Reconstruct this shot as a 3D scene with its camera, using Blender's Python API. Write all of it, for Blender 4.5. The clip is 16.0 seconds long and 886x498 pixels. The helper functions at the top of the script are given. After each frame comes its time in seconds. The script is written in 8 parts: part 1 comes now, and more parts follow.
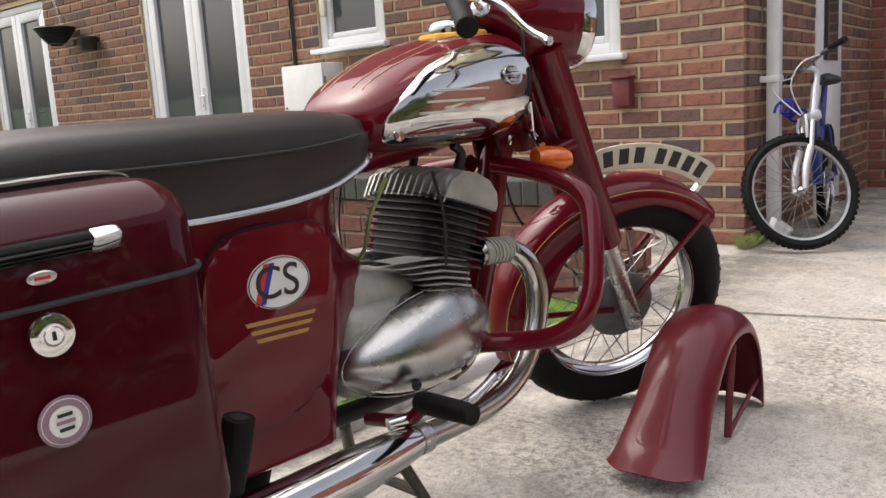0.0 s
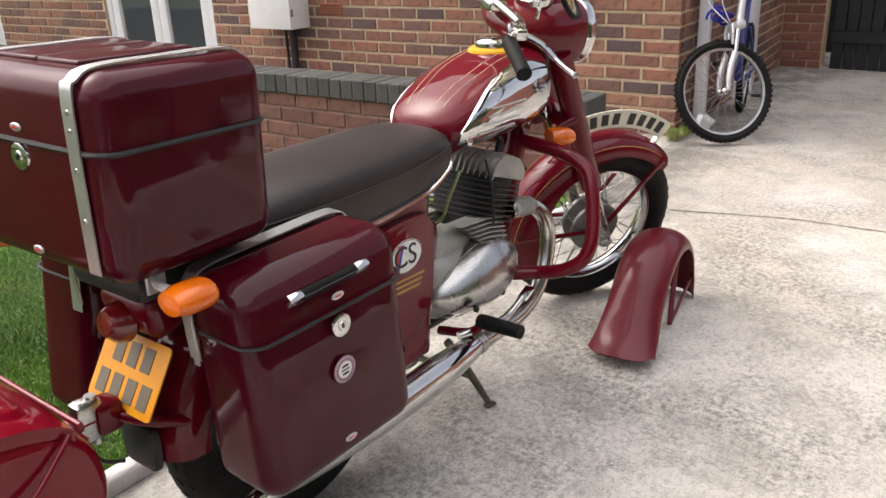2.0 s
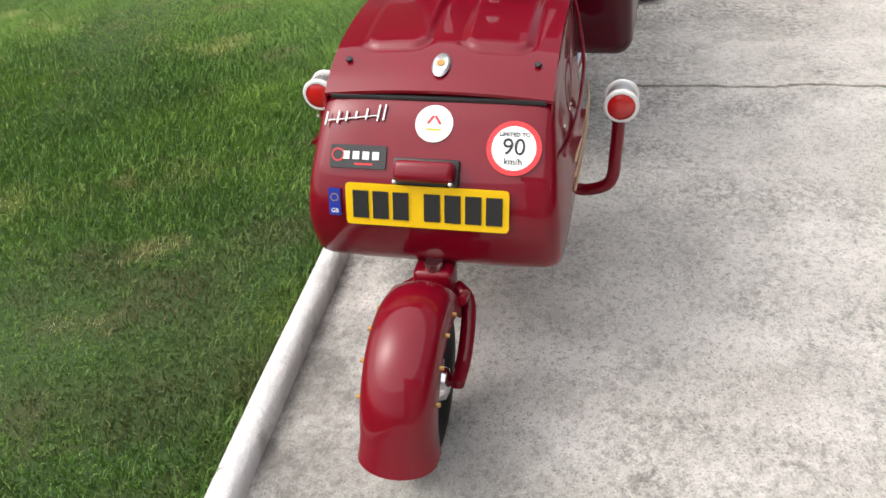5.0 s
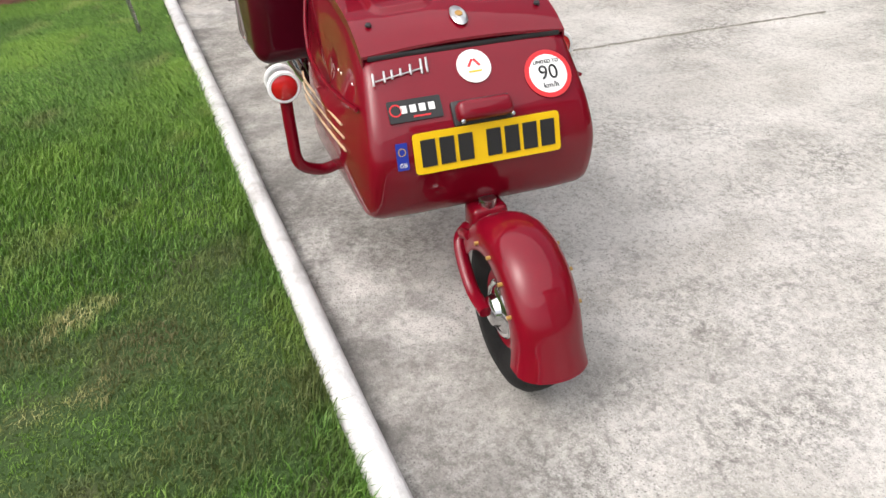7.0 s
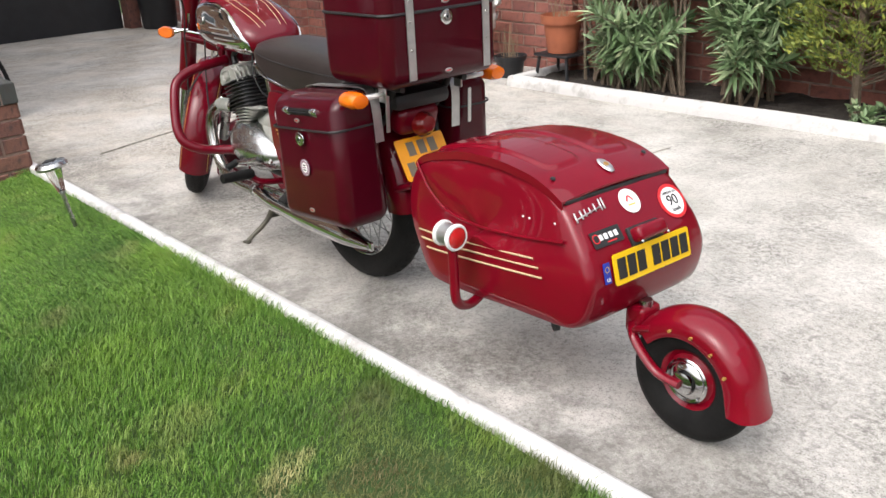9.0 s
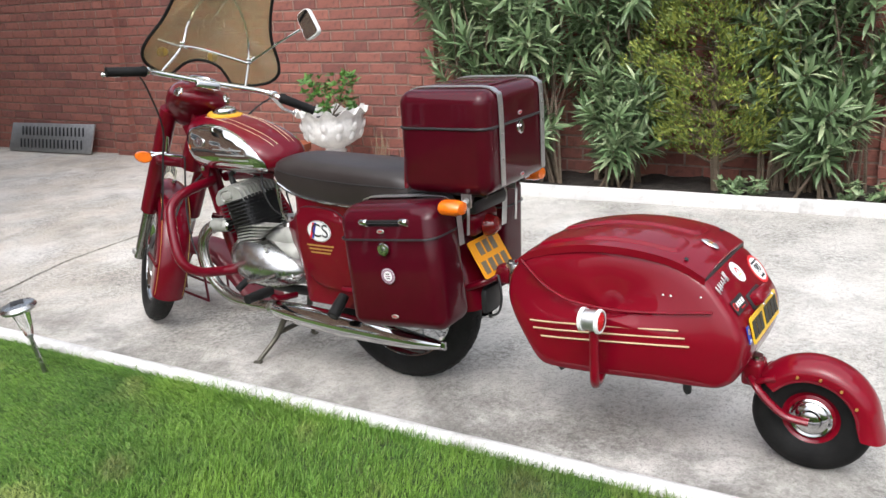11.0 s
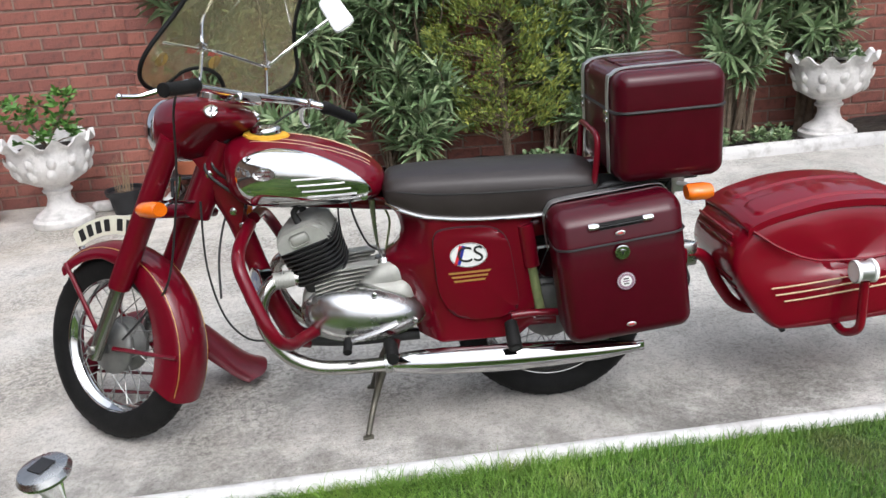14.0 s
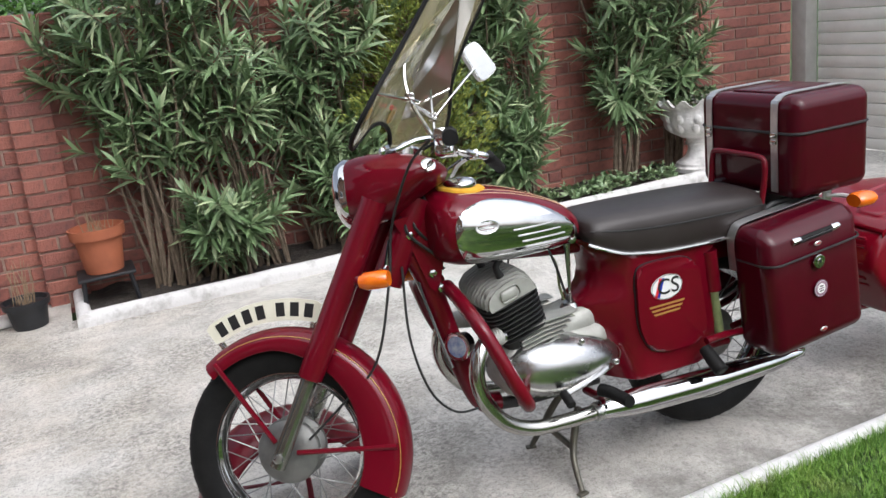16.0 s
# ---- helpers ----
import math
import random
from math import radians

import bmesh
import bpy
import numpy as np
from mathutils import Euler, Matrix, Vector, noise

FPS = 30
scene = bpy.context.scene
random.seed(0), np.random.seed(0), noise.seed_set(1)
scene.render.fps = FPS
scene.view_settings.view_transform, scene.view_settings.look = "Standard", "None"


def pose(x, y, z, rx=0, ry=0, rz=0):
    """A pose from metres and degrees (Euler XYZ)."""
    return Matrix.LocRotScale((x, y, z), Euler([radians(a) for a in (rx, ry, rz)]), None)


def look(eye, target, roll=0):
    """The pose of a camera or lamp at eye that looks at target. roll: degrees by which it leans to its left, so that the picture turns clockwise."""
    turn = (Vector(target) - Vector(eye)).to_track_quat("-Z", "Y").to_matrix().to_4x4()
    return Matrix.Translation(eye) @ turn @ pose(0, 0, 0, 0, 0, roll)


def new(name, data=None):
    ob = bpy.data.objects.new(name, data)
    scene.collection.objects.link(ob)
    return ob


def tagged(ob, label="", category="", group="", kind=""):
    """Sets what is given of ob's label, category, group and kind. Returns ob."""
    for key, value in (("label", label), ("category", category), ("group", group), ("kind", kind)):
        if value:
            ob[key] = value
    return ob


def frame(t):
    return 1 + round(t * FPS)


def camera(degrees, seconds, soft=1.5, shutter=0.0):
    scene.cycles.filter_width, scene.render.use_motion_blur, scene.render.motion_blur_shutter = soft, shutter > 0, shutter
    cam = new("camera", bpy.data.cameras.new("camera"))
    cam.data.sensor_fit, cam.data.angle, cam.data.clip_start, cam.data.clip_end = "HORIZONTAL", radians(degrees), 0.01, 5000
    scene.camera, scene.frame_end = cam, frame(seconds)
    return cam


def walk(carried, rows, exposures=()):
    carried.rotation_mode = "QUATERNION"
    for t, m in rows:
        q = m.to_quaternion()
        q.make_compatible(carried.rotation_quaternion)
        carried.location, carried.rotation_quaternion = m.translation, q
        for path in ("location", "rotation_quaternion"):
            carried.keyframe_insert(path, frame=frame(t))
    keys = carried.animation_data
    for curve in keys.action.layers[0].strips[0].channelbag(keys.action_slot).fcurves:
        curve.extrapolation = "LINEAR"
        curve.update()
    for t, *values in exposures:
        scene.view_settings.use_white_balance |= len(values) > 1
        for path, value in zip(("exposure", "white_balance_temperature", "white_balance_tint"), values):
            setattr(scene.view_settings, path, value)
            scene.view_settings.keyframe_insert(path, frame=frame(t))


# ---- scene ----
cam = camera(55.7, 16.0)
PATH = [
    (0.0, -0.4303, -1.0853, 0.7679, 80.4494, 1.9039, -46.7383),
    (0.5, -0.4598, -1.0543, 0.9004, 80.1945, 2.1917, -49.4318),
    (1.0, -0.5153, -1.1001, 1.1062, 75.8199, 1.8109, -49.7653),
    (1.5, -0.7076, -1.1900, 1.1625, 71.8104, 1.3638, -50.5463),
    (2.0, -1.0189, -1.2123, 1.1770, 69.3481, 0.5944, -52.2716),
    (2.5, -1.2528, -1.0999, 1.1644, 66.9322, 1.5430, -53.4160),
    (3.0, -1.4989, -0.9660, 1.1740, 65.1064, 0.9590, -56.0473),
    (3.5, -1.7802, -0.8542, 1.2048, 65.0016, 1.1828, -58.1242),
    (4.0, -1.9489, -0.6964, 1.1638, 63.1876, 2.7403, -60.7915),
    (4.5, -2.0906, -0.5228, 1.1323, 58.4480, 3.8947, -68.5077),
    (5.0, -2.2804, -0.3620, 1.1109, 55.3734, 4.3636, -76.8358),
    (5.2, -2.3228, -0.2959, 1.1021, 54.3887, 4.9104, -79.9706),
    (7.3, -2.4338, 0.5262, 1.0102, 59.6106, 3.4364, -110.7866),
    (7.5, -2.4261, 0.6027, 1.0290, 60.4116, 3.6687, -112.7926),
    (8.0, -2.4339, 0.8682, 1.0834, 62.2720, 4.0254, -118.5954),
    (8.5, -2.3757, 1.1218, 1.1063, 65.0869, 3.4039, -124.2437),
    (9.0, -2.2989, 1.3897, 1.1565, 67.8323, 3.1014, -127.7925),
    (9.5, -2.2346, 1.6536, 1.1679, 69.0350, 2.4020, -130.9292),
    (10.0, -2.1311, 1.8390, 1.2028, 70.7909, 2.4806, -134.7060),
    (10.2, -2.0664, 1.9000, 1.2240, 71.6542, 2.7011, -136.5626),
    (12.3, -0.9197, 2.4002, 1.2776, 71.7959, 3.8308, -160.9604),
    (12.5, -0.7876, 2.4137, 1.2785, 71.4396, 3.3753, -163.1310),
    (13.0, -0.4307, 2.3684, 1.2697, 71.0063, 1.6523, -168.6659),
    (13.5, -0.0713, 2.3872, 1.3047, 70.5158, 3.1394, -175.0549),
    (14.0, 0.2847, 2.3804, 1.3384, 70.7391, 4.7712, 178.8213),
    (14.5, 0.6343, 2.3271, 1.3639, 72.8567, 5.0768, 173.4850),
    (15.0, 1.0046, 2.3083, 1.3562, 72.4925, 5.6426, 166.2121),
    (15.5, 1.3266, 2.2245, 1.3482, 72.5710, 6.6361, 160.6479),
    (16.0, 1.5518, 2.0643, 1.3617, 74.0491, 6.5326, 159.0182),
]
walk(cam, [(t, pose(*p)) for t, *p in PATH], [(0.0, 0.78, 6750, 13), (1.0, 0.60, 6750, 13), (2.0, 0.93, 6750, 13), (3.5, 0.86, 6600, 12), (5.0, 0.66, 6500, 11), (7.5, 0.64, 6450, 11), (8.5, 0.70, 6430, 11), (10.0, 0.78, 6300, 10), (12.5, 0.70, 6050, 10), (14.0, 0.57, 6050, 10), (16.0, 0.57, 6050, 10)])

# ---- world, sun ----
world = bpy.data.worlds.new("sky")
scene.world = world
world.use_nodes = True
wn = world.node_tree
sky = wn.nodes.new("ShaderNodeTexSky")
sky.sky_type = "NISHITA"
sky.sun_disc = False
sky.sun_elevation = radians(53)
sky.sun_rotation = radians(-18)
sky.air_density, sky.dust_density, sky.ozone_density = 1.0, 6.0, 1.0
hsv = wn.nodes.new("ShaderNodeHueSaturation")
hsv.inputs["Saturation"].default_value = 0.42
wn.links.new(sky.outputs[0], hsv.inputs["Color"])
wn.links.new(hsv.outputs[0], wn.nodes["Background"].inputs[0])
wn.nodes["Background"].inputs[1].default_value = 0.15
sun = new("sun", bpy.data.lights.new("sun", "SUN"))
sun.data.energy, sun.data.angle, sun.data.color = 1.25, radians(100), (1.0, 0.985, 0.965)
sun.matrix_world = look((-0.8, 0.9, 5.0), (0, 0, 0))

# ---- materials ----
def mat(name, base=(0.5, 0.5, 0.5), rough=0.5, metal=0.0, second=None, scale=8.0, detail=6.0, mix=(0.35, 0.65), bump=0.0, bump_scale=None,
        coat=0.0, rough_var=0.0, third=None, third_scale=1.2, third_mix=(0.5, 0.7), per_object=0.0, alpha=None, trans=0.0, spec=None, ior=None):
    m = bpy.data.materials.new(name)
    m.use_nodes = True
    nt = m.node_tree
    b = nt.nodes["Principled BSDF"]
    N, L = nt.nodes.new, nt.links.new
    b.inputs["Roughness"].default_value = rough
    b.inputs["Metallic"].default_value = metal
    b.inputs["Coat Weight"].default_value = coat
    b.inputs["Coat Roughness"].default_value = 0.025
    b.inputs["Transmission Weight"].default_value = trans
    if spec is not None:
        b.inputs["Specular IOR Level"].default_value = spec
    if ior is not None:
        b.inputs["IOR"].default_value = ior
    tc = N("ShaderNodeTexCoord")
    col = N("ShaderNodeRGB")
    col.outputs[0].default_value = (*base, 1)
    out = col.outputs[0]
    def noise_ramp(sc, lo, hi, det=detail):
        n = N("ShaderNodeTexNoise")
        n.inputs["Scale"].default_value, n.inputs["Detail"].default_value, n.inputs["Roughness"].default_value = sc, det, 0.6
        L(tc.outputs["Object"], n.inputs["Vector"])
        r = N("ShaderNodeMapRange")
        r.inputs["From Min"].default_value, r.inputs["From Max"].default_value = lo, hi
        L(n.outputs[0], r.inputs["Value"])
        return r.outputs[0], n.outputs[0]
    def blend(fac, a, colour, kind="MIX"):
        mx = N("ShaderNodeMix")
        mx.data_type, mx.blend_type = "RGBA", kind
        L(fac, mx.inputs[0])
        L(a, mx.inputs[6])
        mx.inputs[7].default_value = (*colour, 1)
        return mx.outputs[2]
    if second:
        f, raw = noise_ramp(scale, *mix)
        out = blend(f, out, second)
        if rough_var:
            rr = N("ShaderNodeMapRange")
            rr.inputs["To Min"].default_value, rr.inputs["To Max"].default_value = rough - rough_var, rough + rough_var
            L(raw, rr.inputs["Value"])
            L(rr.outputs[0], b.inputs["Roughness"])
    if third:
        f, raw = noise_ramp(third_scale, *third_mix)
        out = blend(f, out, third)
    if per_object:
        oi = N("ShaderNodeObjectInfo")
        hs = N("ShaderNodeHueSaturation")
        mr = N("ShaderNodeMapRange")
        mr.inputs["To Min"].default_value, mr.inputs["To Max"].default_value = 1 - per_object, 1 + per_object
        L(oi.outputs["Random"], mr.inputs["Value"])
        L(mr.outputs[0], hs.inputs["Value"])
        L(out, hs.inputs["Color"])
        out = hs.outputs[0]
    L(out, b.inputs["Base Color"])
    if bump:
        f, raw = noise_ramp(bump_scale or scale * 4, 0.3, 0.7)
        bn = N("ShaderNodeBump")
        bn.inputs["Strength"].default_value, bn.inputs["Distance"].default_value = bump, 0.01
        L(f, bn.inputs["Height"])
        L(bn.outputs[0], b.inputs["Normal"])
    return m


RED = mat("maroon_paint", (0.124, 0.0016, 0.0094), 0.42, second=(0.106, 0.0014, 0.008), scale=5, coat=0.66, spec=0.05)
RED_TRAILER = mat("red_paint", (0.176, 0.0019, 0.0108), 0.4, second=(0.152, 0.0016, 0.0093), scale=4, coat=0.70, spec=0.05)
RED_DULL = mat("primed_maroon", (0.125, 0.005, 0.014), 0.42, second=(0.105, 0.0042, 0.011), scale=6, coat=0.25, spec=0.3)
CASE = mat("oxblood_shell", (0.055, 0.0014, 0.0068), 0.4, second=(0.047, 0.0012, 0.0056), scale=14, coat=0.50, bump=0.02, bump_scale=60, spec=0.05)
CASE.node_tree.nodes["Principled BSDF"].inputs["Coat Roughness"].default_value = 0.04
CHROME = mat("chrome", (0.66, 0.66, 0.66), 0.08, 1.0, second=(0.58, 0.58, 0.58), scale=10, rough_var=0.03)
STEEL = mat("worn_steel", (0.55, 0.55, 0.54), 0.28, 1.0, second=(0.42, 0.42, 0.41), scale=25, rough_var=0.1)
POLISHED = mat("polished_aluminium", (0.52, 0.52, 0.52), 0.27, 1.0, second=(0.44, 0.44, 0.44), scale=9, rough_var=0.08, bump=0.02, bump_scale=160)
CAST = mat("cast_aluminium", (0.44, 0.44, 0.41), 0.55, 0.4, second=(0.33, 0.33, 0.30), scale=16, bump=0.12, bump_scale=220)
ALU = mat("aluminium_strip", (0.62, 0.62, 0.61), 0.38, 0.9, second=(0.5, 0.5, 0.5), scale=30)
FIN = mat("black_fin", (0.018, 0.018, 0.019), 0.5, 0.2, second=(0.03, 0.03, 0.03), scale=20)
RUBBER = mat("rubber", (0.007, 0.007, 0.007), 0.6, second=(0.012, 0.0118, 0.0115), scale=18, bump=0.1, bump_scale=120, spec=0.15)
DRUM = mat("dull_drum", (0.20, 0.20, 0.19), 0.5, 0.6, second=(0.13, 0.13, 0.125), scale=16, bump=0.1, bump_scale=150)
GREYSTEEL = mat("dull_fork_steel", (0.30, 0.30, 0.27), 0.22, 0.9, second=(0.22, 0.22, 0.19), scale=14, rough_var=0.08)
NICKEL = mat("dull_nickel", (0.52, 0.51, 0.48), 0.20, 1.0, second=(0.40, 0.39, 0.36), scale=12, rough_var=0.08)
SPOKE = mat("dull_spoke", (0.34, 0.34, 0.33), 0.42, 1.0, second=(0.26, 0.26, 0.25), scale=30)
BLACK = mat("black_plastic", (0.012, 0.012, 0.013), 0.5, second=(0.02, 0.02, 0.02), scale=20)
VINYL = mat("brown_vinyl", (0.019, 0.014, 0.013), 0.40, second=(0.028, 0.022, 0.021), scale=9, bump=0.08, bump_scale=260, rough_var=0.07, spec=0.4)
AMBER = mat("amber_lens", (0.80, 0.17, 0.004), 0.22, second=(0.70, 0.12, 0.003), scale=30, coat=0.5)
DARKLENS = mat("dark_red_lens", (0.17, 0.004, 0.006), 0.2, second=(0.13, 0.004, 0.005), scale=30, coat=0.6)
REDLENS = mat("red_lens", (0.55, 0.01, 0.012), 0.2, second=(0.45, 0.01, 0.01), scale=30, coat=0.6)
WHITE = mat("white_enamel", (0.8, 0.8, 0.79), 0.35, second=(0.74, 0.74, 0.72), scale=10)
BLACKINK = mat("black_ink", (0.012, 0.012, 0.012), 0.5)
BLUEINK = mat("blue_ink", (0.01, 0.03, 0.30), 0.4)
REDINK = mat("red_ink", (0.6, 0.02, 0.025), 0.4)
PURPLEINK = mat("purple_ink", (0.27, 0.17, 0.22), 0.45)
GOLD = mat("gold_line", (0.42, 0.24, 0.06), 0.4, 0.3)
CREAMLINE = mat("cream_line", (0.55, 0.40, 0.25), 0.4)
YELLOW = mat("yellow_plate", (0.80, 0.50, 0.0), 0.35, second=(0.74, 0.46, 0.0), scale=12)
AMBERPLATE = mat("orange_yellow_plate", (0.80, 0.33, 0.008), 0.4, second=(0.74, 0.29, 0.006), scale=12)
CREAM = mat("cream_plate", (0.72, 0.70, 0.58), 0.4, second=(0.64, 0.62, 0.5), scale=14)
CLOTH = mat("yellow_cloth", (0.62, 0.34, 0.02), 0.9, second=(0.5, 0.26, 0.01), scale=60, bump=0.3, bump_scale=300)
GREENPAINT = mat("green_paint", (0.24, 0.27, 0.12), 0.5, second=(0.16, 0.20, 0.08), scale=40)
GLASS = mat("clear_glass", (0.9, 0.92, 0.92), 0.03, trans=1.0, ior=1.45)
PANE = mat("window_glass", (0.05, 0.06, 0.065), 0.04, spec=0.9, coat=0.5)
UPVC = mat("white_upvc", (0.78, 0.79, 0.80), 0.35, second=(0.72, 0.73, 0.74), scale=6)
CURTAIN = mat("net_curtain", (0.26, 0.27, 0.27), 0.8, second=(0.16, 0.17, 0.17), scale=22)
TERRACOTTA = mat("terracotta", (0.36, 0.11, 0.05), 0.75, second=(0.28, 0.085, 0.04), scale=9, bump=0.1)
STONE = mat("white_cast_stone", (0.72, 0.70, 0.68), 0.75, second=(0.42, 0.41, 0.39), scale=14, mix=(0.45, 0.75), bump=0.35, bump_scale=70)
KERBMAT = mat("whitewashed_kerb", (0.60, 0.59, 0.58), 0.8, second=(0.36, 0.35, 0.33), scale=12, mix=(0.52, 0.74), bump=0.35, bump_scale=70, third=(0.28, 0.26, 0.24), third_scale=5, third_mix=(0.62, 0.78))
SOIL = mat("dark_soil", (0.022, 0.017, 0.014), 0.95, second=(0.045, 0.036, 0.028), scale=18, bump=0.8, bump_scale=40)
EARTH = mat("lawn_earth", (0.030, 0.062, 0.010), 0.95, second=(0.062, 0.066, 0.024), scale=6, mix=(0.5, 0.75), bump=0.5, bump_scale=60)
MORTAR_TAN = mat("sandy_mortar", (0.58, 0.46, 0.31), 0.95, second=(0.45, 0.34, 0.22), scale=20, bump=0.4, bump_scale=150)
MORTAR_GREY = mat("dull_mortar", (0.32, 0.22, 0.18), 0.95, second=(0.22, 0.15, 0.12), scale=20, bump=0.4, bump_scale=150)
BINBLACK = mat("bin_plastic", (0.011, 0.012, 0.014), 0.45, second=(0.016, 0.017, 0.02), scale=8)
GREYPAINT = mat("grey_fork_paint", (0.075, 0.073, 0.060), 0.4, 0.5, second=(0.12, 0.11, 0.085), scale=20)
BARK = mat("bark", (0.20, 0.15, 0.11), 0.9, second=(0.12, 0.09, 0.06), scale=25, bump=0.5, bump_scale=90)
GARAGE = mat("cream_garage_paint", (0.72, 0.70, 0.66), 0.5, second=(0.64, 0.62, 0.58), scale=5)
ROOFTILE = mat("brown_roof_tile", (0.13, 0.07, 0.05), 0.85, second=(0.09, 0.055, 0.045), scale=6, bump=0.3, bump_scale=20)
JOINTDIRT = mat("joint_dirt", (0.23, 0.22, 0.18), 0.95, second=(0.44, 0.425, 0.38), scale=30)
STONEGREY = mat("grey_timber_post", (0.42, 0.41, 0.38), 0.7, second=(0.34, 0.33, 0.3), scale=8)


def brick_material(name, colours, grime):
    """Fired clay: each brick its own tone, mottled and sooty."""
    m = mat(name, colours[0], 0.88, bump=0.35, bump_scale=90)
    nt = m.node_tree
    b = nt.nodes["Principled BSDF"]
    N, L = nt.nodes.new, nt.links.new
    oi, tc, geo = N("ShaderNodeObjectInfo"), N("ShaderNodeTexCoord"), N("ShaderNodeNewGeometry")
    add = N("ShaderNodeMath")
    add.operation = "ADD"
    L(oi.outputs["Random"], add.inputs[0])
    L(geo.outputs["Random Per Island"], add.inputs[1])
    fr = N("ShaderNodeMath")
    fr.operation = "FRACT"
    L(add.outputs[0], fr.inputs[0])
    ramp = N("ShaderNodeValToRGB")
    ramp.color_ramp.interpolation = "LINEAR"
    while len(ramp.color_ramp.elements) < len(colours):
        ramp.color_ramp.elements.new(0.5)
    for i, c in enumerate(colours):
        ramp.color_ramp.elements[i].position = i / (len(colours) - 1)
        ramp.color_ramp.elements[i].color = (*c, 1)
    L(fr.outputs[0], ramp.inputs[0])
    n = N("ShaderNodeTexNoise")
    n.inputs["Scale"].default_value, n.inputs["Detail"].default_value = 26, 5
    L(tc.outputs["Object"], n.inputs["Vector"])
    mr = N("ShaderNodeMapRange")
    mr.inputs["From Min"].default_value, mr.inputs["From Max"].default_value, mr.inputs["To Max"].default_value = 0.48, 0.75, grime
    L(n.outputs[0], mr.inputs["Value"])
    mx = N("ShaderNodeMix")
    mx.data_type = "RGBA"
    L(mr.outputs[0], mx.inputs[0])
    L(ramp.outputs[0], mx.inputs[6])
    mx.inputs[7].default_value = (0.06, 0.04, 0.04, 1)
    L(mx.outputs[2], b.inputs["Base Color"])
    return m


BRICK_HOUSE = brick_material("multi_stock_brick", [(0.20, 0.092, 0.066), (0.28, 0.120, 0.075), (0.14, 0.080, 0.068), (0.33, 0.158, 0.098), (0.18, 0.095, 0.073), (0.095, 0.066, 0.064)], 0.7)
BRICK_RED = brick_material("red_garden_brick", [(0.27, 0.100, 0.076), (0.34, 0.130, 0.096), (0.21, 0.080, 0.066), (0.31, 0.115, 0.085)], 0.5)
BRICK_LOW = brick_material("weathered_low_brick", [(0.19, 0.078, 0.060), (0.24, 0.108, 0.078), (0.15, 0.064, 0.052), (0.21, 0.10, 0.07)], 0.85)
BRICK_BLUE = brick_material("grey_coping_brick", [(0.055, 0.058, 0.054), (0.085, 0.085, 0.078), (0.045, 0.046, 0.045)], 0.5)


